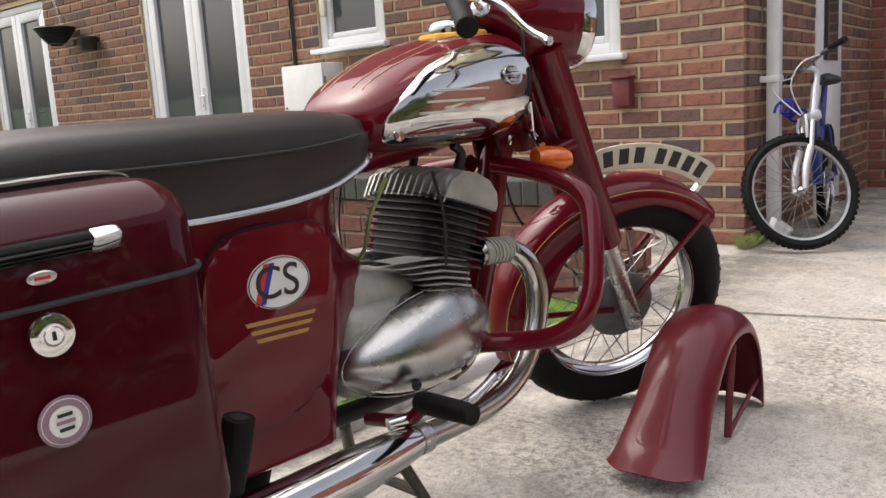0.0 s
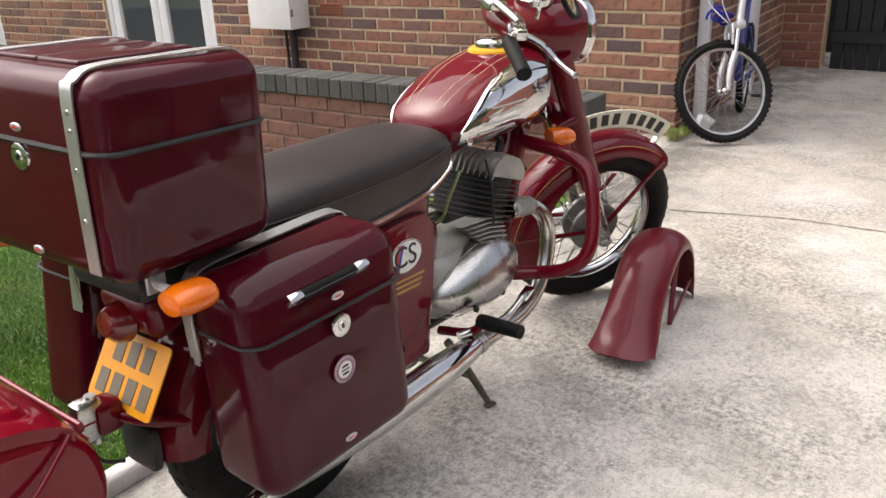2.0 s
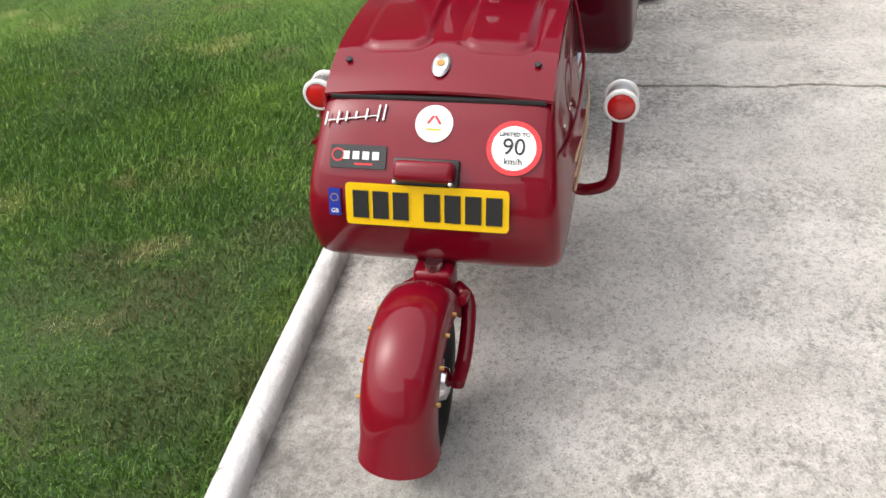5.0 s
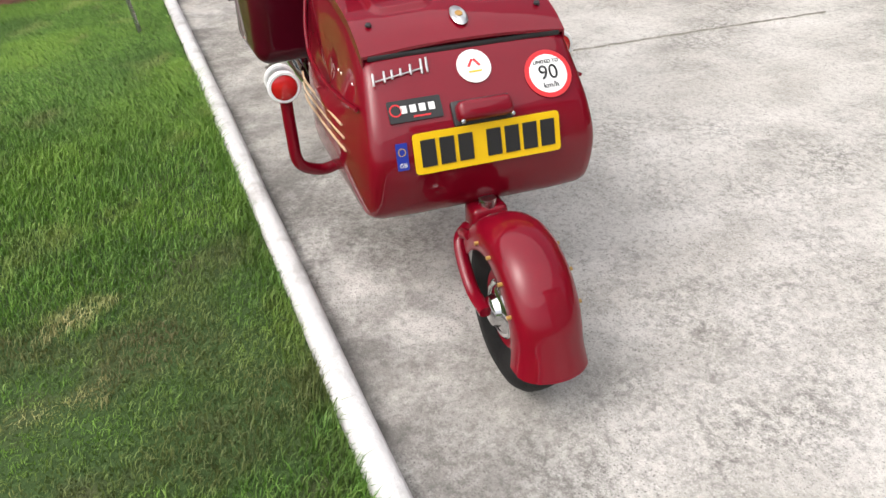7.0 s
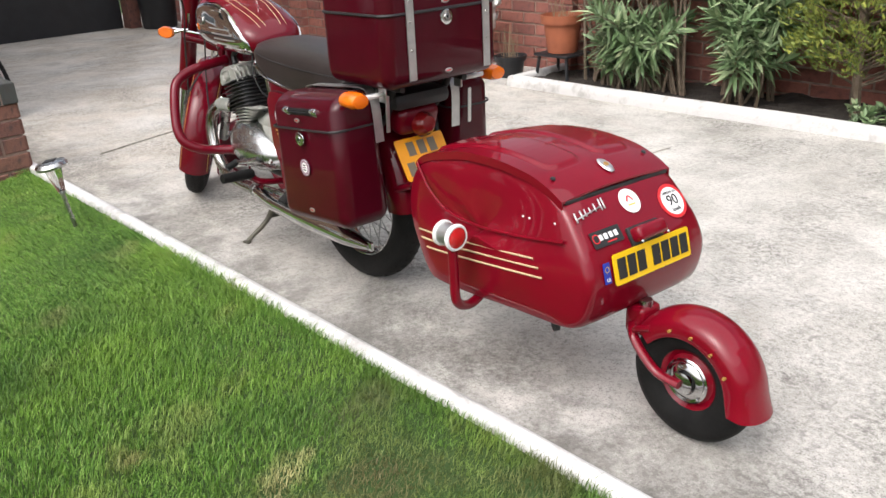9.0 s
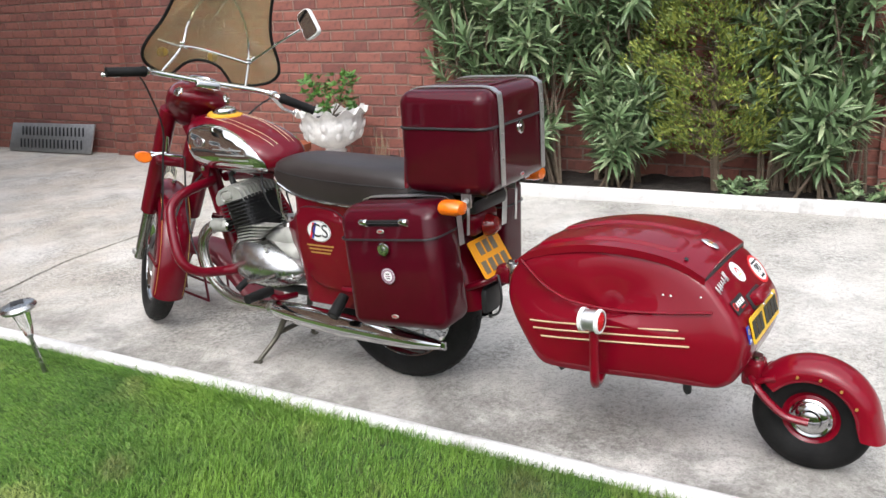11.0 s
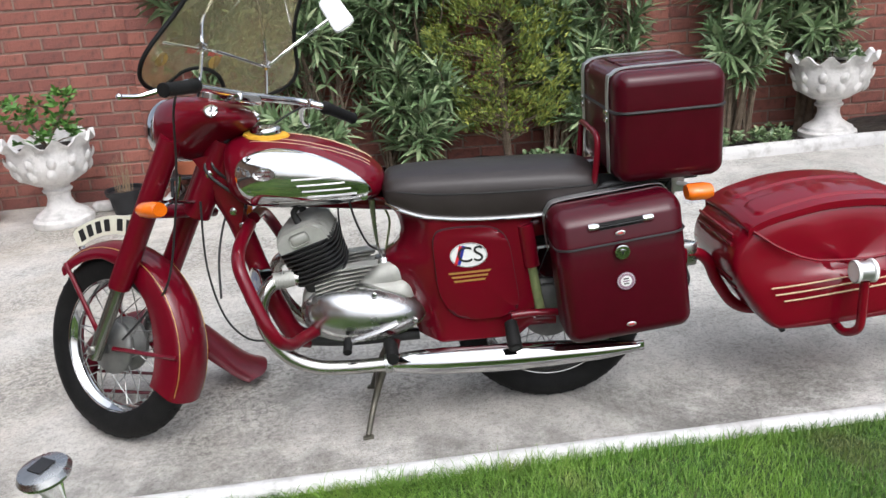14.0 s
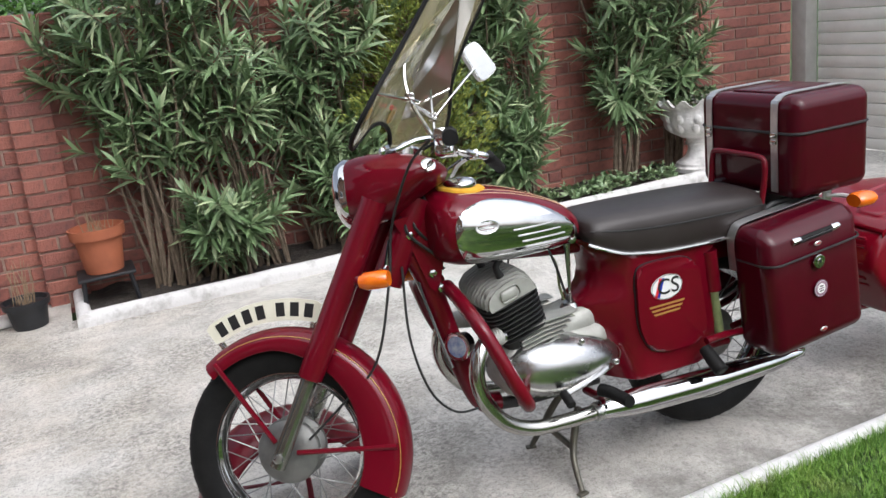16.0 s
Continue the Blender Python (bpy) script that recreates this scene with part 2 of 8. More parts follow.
def concrete_material():
    m = mat("worn_concrete", (0.40, 0.375, 0.335), 0.88, bump=0.0)
    nt = m.node_tree
    b = nt.nodes["Principled BSDF"]
    N, L = nt.nodes.new, nt.links.new
    tc = N("ShaderNodeTexCoord")
    def noise(scale, detail, rough=0.6):
        n = N("ShaderNodeTexNoise")
        n.inputs["Scale"].default_value, n.inputs["Detail"].default_value, n.inputs["Roughness"].default_value = scale, detail, rough
        L(tc.outputs["Object"], n.inputs["Vector"])
        return n.outputs[0]
    def ramp(v, lo, hi, top=1.0):
        r = N("ShaderNodeMapRange")
        r.inputs["From Min"].default_value, r.inputs["From Max"].default_value, r.inputs["To Max"].default_value = lo, hi, top
        L(v, r.inputs["Value"])
        return r.outputs[0]
    def blend(f, a, colour):
        mx = N("ShaderNodeMix")
        mx.data_type = "RGBA"
        L(f, mx.inputs[0])
        if isinstance(a, tuple):
            mx.inputs[6].default_value = (*a, 1)
        else:
            L(a, mx.inputs[6])
        mx.inputs[7].default_value = (*colour, 1)
        return mx.outputs[2]
    patches, mid, fine, speck = noise(1.1, 8, 0.65), noise(5.0, 9, 0.75), noise(60, 9, 0.8), noise(190, 4, 0.7)
    c = blend(ramp(patches, 0.36, 0.64), (0.45, 0.43, 0.39), (0.62, 0.60, 0.56))
    c = blend(ramp(noise(2.3, 7, 0.7), 0.50, 0.68, 0.6), c, (0.62, 0.60, 0.565))
    # trowel streaks across the drive
    mp = N("ShaderNodeMapping")
    mp.inputs["Scale"].default_value = (7.0, 1.1, 1.0)
    L(tc.outputs["Object"], mp.inputs["Vector"])
    st = N("ShaderNodeTexNoise")
    st.inputs["Scale"].default_value, st.inputs["Detail"].default_value, st.inputs["Roughness"].default_value = 1.3, 7, 0.7
    L(mp.outputs[0], st.inputs["Vector"])
    c = blend(ramp(st.outputs[0], 0.52, 0.68, 0.55), c, (0.66, 0.64, 0.60))
    c = blend(ramp(mid, 0.48, 0.68, 0.55), c, (0.24, 0.225, 0.20))
    # sandy dust blown towards the house end
    sx = N("ShaderNodeSeparateXYZ")
    L(tc.outputs["Object"], sx.inputs[0])
    dust = N("ShaderNodeMath")
    dust.operation = "MULTIPLY"
    L(ramp(sx.outputs[0], 0.3, 2.6, 0.45), dust.inputs[0])
    L(ramp(noise(1.6, 7, 0.65), 0.36, 0.58), dust.inputs[1])
    c = blend(dust.outputs[0], c, (0.47, 0.385, 0.285))
    c = blend(ramp(fine, 0.50, 0.62, 0.6), c, (0.17, 0.155, 0.135))
    c = blend(ramp(noise(85, 6, 0.75), 0.54, 0.64, 0.5), c, (0.58, 0.555, 0.51))
    c = blend(ramp(speck, 0.57, 0.66, 0.65), c, (0.70, 0.68, 0.64))
    vo = N("ShaderNodeTexVoronoi")
    vo.inputs["Scale"].default_value = 120
    L(tc.outputs["Object"], vo.inputs["Vector"])
    pit = N("ShaderNodeMath")
    pit.operation = "MULTIPLY"
    L(ramp(vo.outputs["Distance"], 0.28, 0.12), pit.inputs[0])
    L(ramp(noise(7, 6, 0.7), 0.46, 0.60, 0.8), pit.inputs[1])
    c = blend(pit.outputs[0], c, (0.07, 0.064, 0.056))
    # damp dirt gathered in a ragged band along the lawn kerb and in old oil patches
    dot = N("ShaderNodeVectorMath")
    dot.operation = "DOT_PRODUCT"
    L(tc.outputs["Object"], dot.inputs[0])
    dot.inputs[1].default_value = (-0.0715, 0.9974, 0)
    near = ramp(dot.outputs["Value"], -0.10, 0.34)
    mul = N("ShaderNodeMath")
    mul.operation = "MULTIPLY"
    L(near, mul.inputs[0])
    L(ramp(noise(3.0, 9, 0.72), 0.40, 0.58, 0.85), mul.inputs[1])
    c = blend(mul.outputs[0], c, (0.14, 0.13, 0.118))
    grit = N("ShaderNodeMath")
    grit.operation = "MULTIPLY"
    L(ramp(noise(1.5, 6, 0.7), 0.44, 0.60, 0.85), grit.inputs[0])
    L(ramp(noise(46, 10, 0.85), 0.46, 0.57), grit.inputs[1])
    c = blend(grit.outputs[0], c, (0.125, 0.117, 0.105))
    c = blend(ramp(noise(1.7, 10, 0.78), 0.53, 0.66, 0.6), c, (0.19, 0.178, 0.16))
    c = blend(ramp(noise(210, 3, 0.7), 0.57, 0.68, 0.75), c, (0.10, 0.094, 0.085))
    L(c, b.inputs["Base Color"])
    bn = N("ShaderNodeBump")
    bn.inputs["Strength"].default_value, bn.inputs["Distance"].default_value = 0.5, 0.006
    add = N("ShaderNodeMath")
    add.operation = "ADD"
    L(fine, add.inputs[0])
    L(speck, add.inputs[1])
    L(add.outputs[0], bn.inputs["Height"])
    L(bn.outputs[0], b.inputs["Normal"])
    return m


CONCRETE = concrete_material()


def leaf_material(name, colours, rough=0.5):
    m = mat(name, colours[0], rough)
    nt = m.node_tree
    b = nt.nodes["Principled BSDF"]
    N, L = nt.nodes.new, nt.links.new
    geo = N("ShaderNodeNewGeometry")
    ramp = N("ShaderNodeValToRGB")
    while len(ramp.color_ramp.elements) < len(colours):
        ramp.color_ramp.elements.new(0.5)
    for i, c in enumerate(colours):
        ramp.color_ramp.elements[i].position = i / (len(colours) - 1)
        ramp.color_ramp.elements[i].color = (*c, 1)
    L(geo.outputs["Random Per Island"], ramp.inputs[0])
    L(ramp.outputs[0], b.inputs["Base Color"])
    b.inputs["Subsurface Weight"].default_value = 0.0
    return m


GRASS = leaf_material("grass_blades", [(0.040, 0.11, 0.010), (0.105, 0.225, 0.022), (0.072, 0.175, 0.016), (0.15, 0.30, 0.036), (0.22, 0.32, 0.075)], 0.65)
def mottle(m):
    """Yellow and dark patches a hand to an arm across."""
    nt = m.node_tree
    b = nt.nodes["Principled BSDF"]
    N, L = nt.nodes.new, nt.links.new
    src = b.inputs["Base Color"].links[0].from_socket
    tc = N("ShaderNodeTexCoord")
    for scale, lo, hi, top, colour in ((1.6, 0.46, 0.62, 0.62, (0.19, 0.325, 0.034)), (2.7, 0.56, 0.68, 0.75, (0.36, 0.40, 0.12)), (3.4, 0.61, 0.72, 0.75, (0.26, 0.20, 0.09)), (1.25, 0.50, 0.62, 0.6, (0.034, 0.095, 0.010)), (9.0, 0.55, 0.72, 0.5, (0.05, 0.12, 0.012))):
        n = N("ShaderNodeTexNoise")
        n.inputs["Scale"].default_value, n.inputs["Detail"].default_value = scale, 5
        L(tc.outputs["Object"], n.inputs["Vector"])
        r = N("ShaderNodeMapRange")
        r.inputs["From Min"].default_value, r.inputs["From Max"].default_value, r.inputs["To Max"].default_value = lo, hi, top
        L(n.outputs[0], r.inputs["Value"])
        mx = N("ShaderNodeMix")
        mx.data_type = "RGBA"
        L(r.outputs[0], mx.inputs[0])
        L(src, mx.inputs[6])
        mx.inputs[7].default_value = (*colour, 1)
        src = mx.outputs[2]
    # worn places: straw-coloured tufts and thin brown thatch beside the kerb
    rag = N("ShaderNodeTexNoise")
    rag.inputs["Scale"].default_value, rag.inputs["Detail"].default_value = 6.5, 7
    L(tc.outputs["Object"], rag.inputs["Vector"])
    for x, y, wide, top, colour in ((-1.15, 0.56, 0.42, 0.6, (0.105, 0.085, 0.036)), (-0.93, 0.84, 0.24, 0.7, (0.13, 0.10, 0.045)), (-1.7, 0.75, 0.45, 0.3, (0.09, 0.10, 0.03)), (-0.79, 0.82, 0.10, 0.9, (0.46, 0.42, 0.19)), (-1.07, 0.87, 0.10, 0.85, (0.40, 0.36, 0.15))):
        ds = N("ShaderNodeVectorMath")
        ds.operation = "DISTANCE"
        L(tc.outputs["Object"], ds.inputs[0])
        ds.inputs[1].default_value = (x, y, 0.02)
        ad = N("ShaderNodeMath")
        ad.operation = "MULTIPLY_ADD"
        L(rag.outputs[0], ad.inputs[0])
        ad.inputs[1].default_value = -wide * 3.2
        L(ds.outputs["Value"], ad.inputs[2])
        rr = N("ShaderNodeMapRange")
        rr.inputs["From Min"].default_value, rr.inputs["From Max"].default_value, rr.inputs["To Max"].default_value = -0.75 * wide, -1.35 * wide, top
        L(ad.outputs[0], rr.inputs["Value"])
        mx = N("ShaderNodeMix")
        mx.data_type = "RGBA"
        L(rr.outputs[0], mx.inputs[0])
        L(src, mx.inputs[6])
        mx.inputs[7].default_value = (*colour, 1)
        src = mx.outputs[2]
    L(src, b.inputs["Base Color"])


mottle(GRASS)
OLEANDER = leaf_material("oleander_leaf", [(0.09, 0.155, 0.062), (0.17, 0.245, 0.115), (0.125, 0.20, 0.09), (0.36, 0.42, 0.24)], 0.38)
CONIFER = leaf_material("golden_conifer", [(0.14, 0.19, 0.03), (0.32, 0.34, 0.06), (0.08, 0.14, 0.035), (0.22, 0.26, 0.045)], 0.6)
SHRUB = leaf_material("bright_shrub_leaf", [(0.06, 0.17, 0.025), (0.11, 0.24, 0.04), (0.04, 0.11, 0.02)], 0.5)
DRYTWIG = leaf_material("dry_twigs", [(0.22, 0.15, 0.09), (0.30, 0.22, 0.14)], 0.9)

# ---- mesh helpers ----
def part(name, bm, material, parent=None, label="", smooth=40, xf=None):
    if xf is not None:
        bm.transform(xf)
    bmesh.ops.recalc_face_normals(bm, faces=bm.faces)
    me = bpy.data.meshes.new(name)
    bm.to_mesh(me)
    bm.free()
    me.materials.append(material)
    if smooth:
        me.shade_smooth()
        me.set_sharp_from_angle(angle=radians(smooth))
    ob = new(name, me)
    if parent:
        ob.parent = parent
    return tagged(ob, label) if label else ob


def thing(name, label, category, m=None, group="", kind=""):
    ob = new(name)
    ob.empty_display_size = 0.1
    if m is not None:
        ob.matrix_world = m
    return tagged(ob, label, category, group, kind)


def single(name, bm, material, label, category, kind="", group="", smooth=40, xf=None):
    return tagged(part(name, bm, material, None, label, smooth, xf), "", category, group, kind)


def faces_between(bm, rings, closed=True):
    for a, b in zip(rings, rings[1:]):
        n = len(a)
        for i in range(n if closed else n - 1):
            j = (i + 1) % n
            try:
                bm.faces.new((a[i], a[j], b[j], b[i]))
            except ValueError:
                pass


def loft(rings, caps=True, closed=True, bm=None):
    bm = bm or bmesh.new()
    vs = [[bm.verts.new(p) for p in ring] for ring in rings]
    faces_between(bm, vs, closed)
    if caps and closed:
        for ring in (vs[0], vs[-1]):
            try:
                bm.faces.new(ring)
            except ValueError:
                pass
    return bm


def spline(pts, steps=6, loop=False):
    """Catmull-Rom through the points."""
    P = [Vector(p) for p in pts]
    out, n = [], len(P)
    for i in range(n if loop else n - 1):
        if loop:
            p0, p1, p2, p3 = P[i - 1], P[i], P[(i + 1) % n], P[(i + 2) % n]
        else:
            p0, p1, p2, p3 = P[max(i - 1, 0)], P[i], P[i + 1], P[min(i + 2, n - 1)]
        for k in range(steps):
            t = k / steps
            out.append(0.5 * (2 * p1 + (p2 - p0) * t + (2 * p0 - 5 * p1 + 4 * p2 - p3) * t * t + (3 * p1 - p0 - 3 * p2 + p3) * t ** 3))
    if not loop:
        out.append(P[-1])
    return out


def tube(pts, r=0.01, n=10, steps=6, loop=False, bm=None, squash=1.0):
    """A round bar through the points; r may be a list that runs along it."""
    path = spline(pts, steps, loop) if steps > 1 else [Vector(p) for p in pts]
    m = len(path)
    up, rings = None, []
    for i, p in enumerate(path):
        d = (path[(i + 1) % m] - path[i - 1]) if loop else (path[min(i + 1, m - 1)] - path[max(i - 1, 0)])
        d.normalize()
        if up is None:
            up = d.orthogonal().normalized()
        up = (up - d * up.dot(d)).normalized()
        side = d.cross(up)
        if isinstance(r, (list, tuple)):
            f = i / (m - 1) * (len(r) - 1)
            k = min(int(f), len(r) - 2)
            rad = r[k] + (r[k + 1] - r[k]) * (f - k)
        else:
            rad = r
        rings.append([p + up * (rad * math.cos(a)) + side * (rad * squash * math.sin(a)) for a in (2 * math.pi * j / n for j in range(n))])
    if loop:
        bm = bm or bmesh.new()
        vs = [[bm.verts.new(p) for p in ring] for ring in rings]
        faces_between(bm, vs + vs[:1])
        return bm
    return loft(rings, True, True, bm)


def lathe(profile, n=32, m=None, bm=None, shut=False):
    """A turned form: profile of (radius, height) about z."""
    bm = bm or bmesh.new()
    rings = []
    for r, h in profile:
        if r < 1e-5:
            rings.append([bm.verts.new((0, 0, h))])
        else:
            rings.append([bm.verts.new((r * math.cos(2 * math.pi * i / n), r * math.sin(2 * math.pi * i / n), h)) for i in range(n)])
    if shut:
        rings.append(rings[0])
    made = [v for ring in rings for v in ring]
    for a, b in zip(rings, rings[1:]):
        for i in range(n):
            j = (i + 1) % n
            q = [a[i % len(a)], a[j % len(a)], b[j % len(b)], b[i % len(b)]]
            q = list(dict.fromkeys(q))
            if len(q) > 2:
                try:
                    bm.faces.new(q)
                except ValueError:
                    pass
    if m is not None:
        bmesh.ops.transform(bm, matrix=m, verts=list(set(made)))
    return bm


def rbox(sx, sy, sz, bevel=0.01, seg=3, m=None, bm=None):
    """A box with rounded edges, centred."""
    own = bmesh.new()
    bmesh.ops.create_cube(own, size=1)
    bmesh.ops.scale(own, vec=(sx, sy, sz), verts=own.verts)
    if bevel:
        bmesh.ops.bevel(own, geom=own.edges[:], offset=bevel, segments=seg, profile=0.5, affect="EDGES")
    if m is not None:
        own.transform(m)
    return join(bm, own)


def join(bm, own):
    if bm is None:
        return own
    me = bpy.data.meshes.new("t")
    own.to_mesh(me)
    own.free()
    bm.from_mesh(me)
    bpy.data.meshes.remove(me)
    return bm


def prism(outline, y0, y1, bevel=0.0, seg=2, bm=None, m=None):
    """An outline in x and z, given thickness along y."""
    own = bmesh.new()
    a = [own.verts.new((x, y0, z)) for x, z in outline]
    b = [own.verts.new((x, y1, z)) for x, z in outline]
    own.faces.new(a)
    own.faces.new(b[::-1])
    ring = []
    for i in range(len(a)):
        j = (i + 1) % len(a)
        own.faces.new((a[i], b[i], b[j], a[j]))
    if bevel:
        rim = [e for e in own.edges if abs(e.verts[0].co.y - e.verts[1].co.y) < 1e-6]
        bmesh.ops.bevel(own, geom=rim, offset=bevel, segments=seg, profile=0.6, affect="EDGES")
    if m is not None:
        own.transform(m)
    return join(bm, own)


def round_poly(pts, r, steps=5):
    """A polygon with its corners rounded."""
    out, n = [], len(pts)
    for i in range(n):
        p0, p1, p2 = Vector(pts[i - 1]), Vector(pts[i]), Vector(pts[(i + 1) % n])
        a = p1 + (p0 - p1).normalized() * min(r, (p0 - p1).length * 0.45)
        b = p1 + (p2 - p1).normalized() * min(r, (p2 - p1).length * 0.45)
        for k in range(steps + 1):
            t = k / steps
            out.append(tuple(a * (1 - t) ** 2 + p1 * (2 * t * (1 - t)) + b * t * t))
    return out


def super_ring(x, w, z0, z1, p=2.6, n=40, skew=0.0):
    """A ring across the x axis: half width w, from z0 to z1."""
    zc, h, out = (z0 + z1) / 2, (z1 - z0) / 2, []
    for i in range(n):
        a = 2 * math.pi * i / n
        c, s = math.cos(a), math.sin(a)
        out.append((x, w * math.copysign(abs(c) ** (2 / p), c), zc + h * math.copysign(abs(s) ** (2 / p), s)))
    return out


def table(rows, x):
    """Smooth values between rows of (x, value...)."""
    rows = sorted(rows)
    if x <= rows[0][0]:
        return rows[0][1:]
    for a, b in zip(rows, rows[1:]):
        if x <= b[0]:
            t = (x - a[0]) / (b[0] - a[0])
            return tuple(p + (q - p) * t for p, q in zip(a[1:], b[1:]))
    return rows[-1][1:]


def lettering(text, size, m, material, name="lettering", parent=None, depth=0.0008):
    cu = bpy.data.curves.new("letters", "FONT")
    cu.body, cu.size, cu.extrude = text, size, depth
    cu.align_x, cu.align_y = "CENTER", "CENTER"
    tmp = bpy.data.objects.new("letters", cu)
    scene.collection.objects.link(tmp)
    bpy.context.view_layer.update()
    me = bpy.data.meshes.new_from_object(tmp.evaluated_get(bpy.context.evaluated_depsgraph_get()))
    bpy.data.objects.remove(tmp)
    me.transform(m)
    me.materials.clear()
    me.materials.append(material)
    ob = new(name, me)
    if parent:
        ob.parent = parent
    return ob


def disc(r, t=0.002, m=None, n=28, bm=None):
    return lathe([(0, 0), (r, 0), (r, t * 0.6), (r - t * 0.4, t), (0, t)], n, m, bm)


def facing(p, normal, up=(0, 0, 1)):
    """A pose whose z looks along the normal and whose y is as near up as it can be."""
    z = Vector(normal).normalized()
    u = Vector(up)
    x = u.cross(z).normalized()
    y = z.cross(x)
    return Matrix.Translation(p) @ Matrix((x, y, z)).transposed().to_4x4()


SITE = pose(0, 0, 0, 0, 0, 4.1)
PLUMB = Matrix.Rotation(radians(-1.1), 4, "Y")
UP = SITE @ PLUMB

# ---- ground ----
def grid_sheet(x0, x1, y0, y1, nx, ny, height):
    bm = bmesh.new()
    vs = [[bm.verts.new((x0 + (x1 - x0) * i / nx, y0 + (y1 - y0) * j / ny, height(x0 + (x1 - x0) * i / nx, y0 + (y1 - y0) * j / ny))) for j in range(ny + 1)] for i in range(nx + 1)]
    faces_between(bm, vs, False)
    return bm


bm = bmesh.new()
for s in (1,):
    q = [bm.verts.new(p) for p in ((-400, -400, -0.06), (400, -400, -0.06), (400, 400, -0.06), (-400, 400, -0.06))]
    bm.faces.new(q)
single("ground", bm, EARTH, "rough earth and grass reaching to the horizon", "ground", "structure")

drive = single("drive_slab", grid_sheet(-4.2, 11.5, -2.75, 0.40, 80, 30, lambda x, y: 0.004 * noise.noise((x * 0.7, y * 0.7, 0))),
               CONCRETE, "worn, stained grey concrete driveway with a hairline crack", "driveway", "structure", xf=SITE)
far_drive = single("drive_apron", grid_sheet(2.45, 11.5, 0.40, 6.0, 40, 30, lambda x, y: 0.003 * noise.noise((x * 0.7, y * 0.7, 3))),
                   CONCRETE, "concrete apron between the low wall and the house", "driveway", "structure", xf=SITE)
back_drive = single("drive_edge", grid_sheet(1.86, 11.5, -3.25, -2.75, 40, 6, lambda x, y: -0.001),
                    CONCRETE, "concrete strip along the foot of the garden wall", "driveway", "structure", xf=SITE)


def kerb_run(name, a, b, width, height, label):
    """Edging laid by hand: a rounded, slightly wandering bar."""
    a, b = Vector(a), Vector(b)
    n = max(2, int((b - a).length / 0.06))
    d = (b - a).normalized()
    s = Vector((-d.y, d.x, 0))
    rings = []
    for i in range(n + 1):
        p = a + (b - a) * (i / n)
        w = width / 2 * (1 + 0.10 * noise.noise(p * 3.1))
        h = height * (1 + 0.10 * noise.noise(p * 2.3 + Vector((5, 0, 0))))
        o = s * (0.006 * noise.noise(p * 1.7 + Vector((0, 9, 0))))
        prof = [(-w, -0.05), (-w, h * 0.45), (-w * 0.88, h * 0.75), (-w * 0.6, h * 0.93), (-w * 0.2, h), (w * 0.2, h), (w * 0.6, h * 0.92), (w * 0.88, h * 0.72), (w, h * 0.42), (w, -0.05)]
        rings.append([p + o + s * u + Vector((0, 0, v)) for u, v in prof])
    return single(name, loft(rings), KERBMAT, label, "kerb", "structure", xf=SITE)


kerb_run("kerb_lawn", (-4.2, 0.385, 0), (2.55, 0.387, 0), 0.056, 0.045, "whitewashed concrete edging between lawn and drive")
kerb_run("kerb_bed", (-3.6, -2.60, 0), (1.80, -2.60, 0), 0.075, 0.075, "whitewashed concrete edging of the planting bed")
kerb_run("kerb_bed_end", (1.80, -2.57, 0), (1.80, -3.12, 0), 0.075, 0.075, "short whitewashed return of the bed's edging")

soil = single("bed_soil", grid_sheet(-3.75, 1.78, -3.3, -2.62, 90, 24, lambda x, y: 0.03 + 0.03 * noise.noise((x * 6, y * 6, 1)) + 0.012 * noise.noise((x * 21, y * 21, 2))),
              SOIL, "dark bare soil of the planting bed", "soil", "structure", xf=SITE)
def lawn_z(x, y):
    """The lawn falls a little towards the low wall."""
    t = np.clip((x - 0.6) / 1.6, 0, 1)
    return 0.013 - 0.050 * t * t * (3 - 2 * t) * np.clip((y - 0.4) / 0.5, 0, 1)


lawn = single("lawn_ground", grid_sheet(-5.5, 2.35, 0.40, 7.5, 80, 70, lambda x, y: float(lawn_z(x, y)) + 0.010 * noise.noise((x * 1.5, y * 1.5, 7))),
              EARTH, "mown green lawn beside the driveway", "lawn", "structure", xf=SITE)


def wall(name, x0, x1, y0, y1, z0, z1, material, label, holes=(), axis="x", m=None):
    """A wall along an axis of the site with openings (from, to, low, high) cut right through."""
    bm = bmesh.new()
    lo, hi = (x0, x1) if axis == "x" else (y0, y1)
    us = sorted({lo, hi, *[h[0] for h in holes], *[h[1] for h in holes]})
    zs = sorted({z0, z1, *[h[2] for h in holes], *[h[3] for h in holes]})
    for ua, ub in zip(us, us[1:]):
        for za, zb in zip(zs, zs[1:]):
            um, zm = (ua + ub) / 2, (za + zb) / 2
            if any(h[0] < um < h[1] and h[2] < zm < h[3] for h in holes):
                continue
            c = ((ua + ub) / 2, (y0 + y1) / 2, zm) if axis == "x" else ((x0 + x1) / 2, (ua + ub) / 2, zm)
            d = (ub - ua, y1 - y0, zb - za) if axis == "x" else (x1 - x0, ub - ua, zb - za)
            rbox(*d, 0, 1, Matrix.Translation(c), bm)
    bmesh.ops.remove_doubles(bm, verts=bm.verts, dist=1e-5)
    return single(name, bm, material, label, "wall", "structure", smooth=0, xf=m or UP)


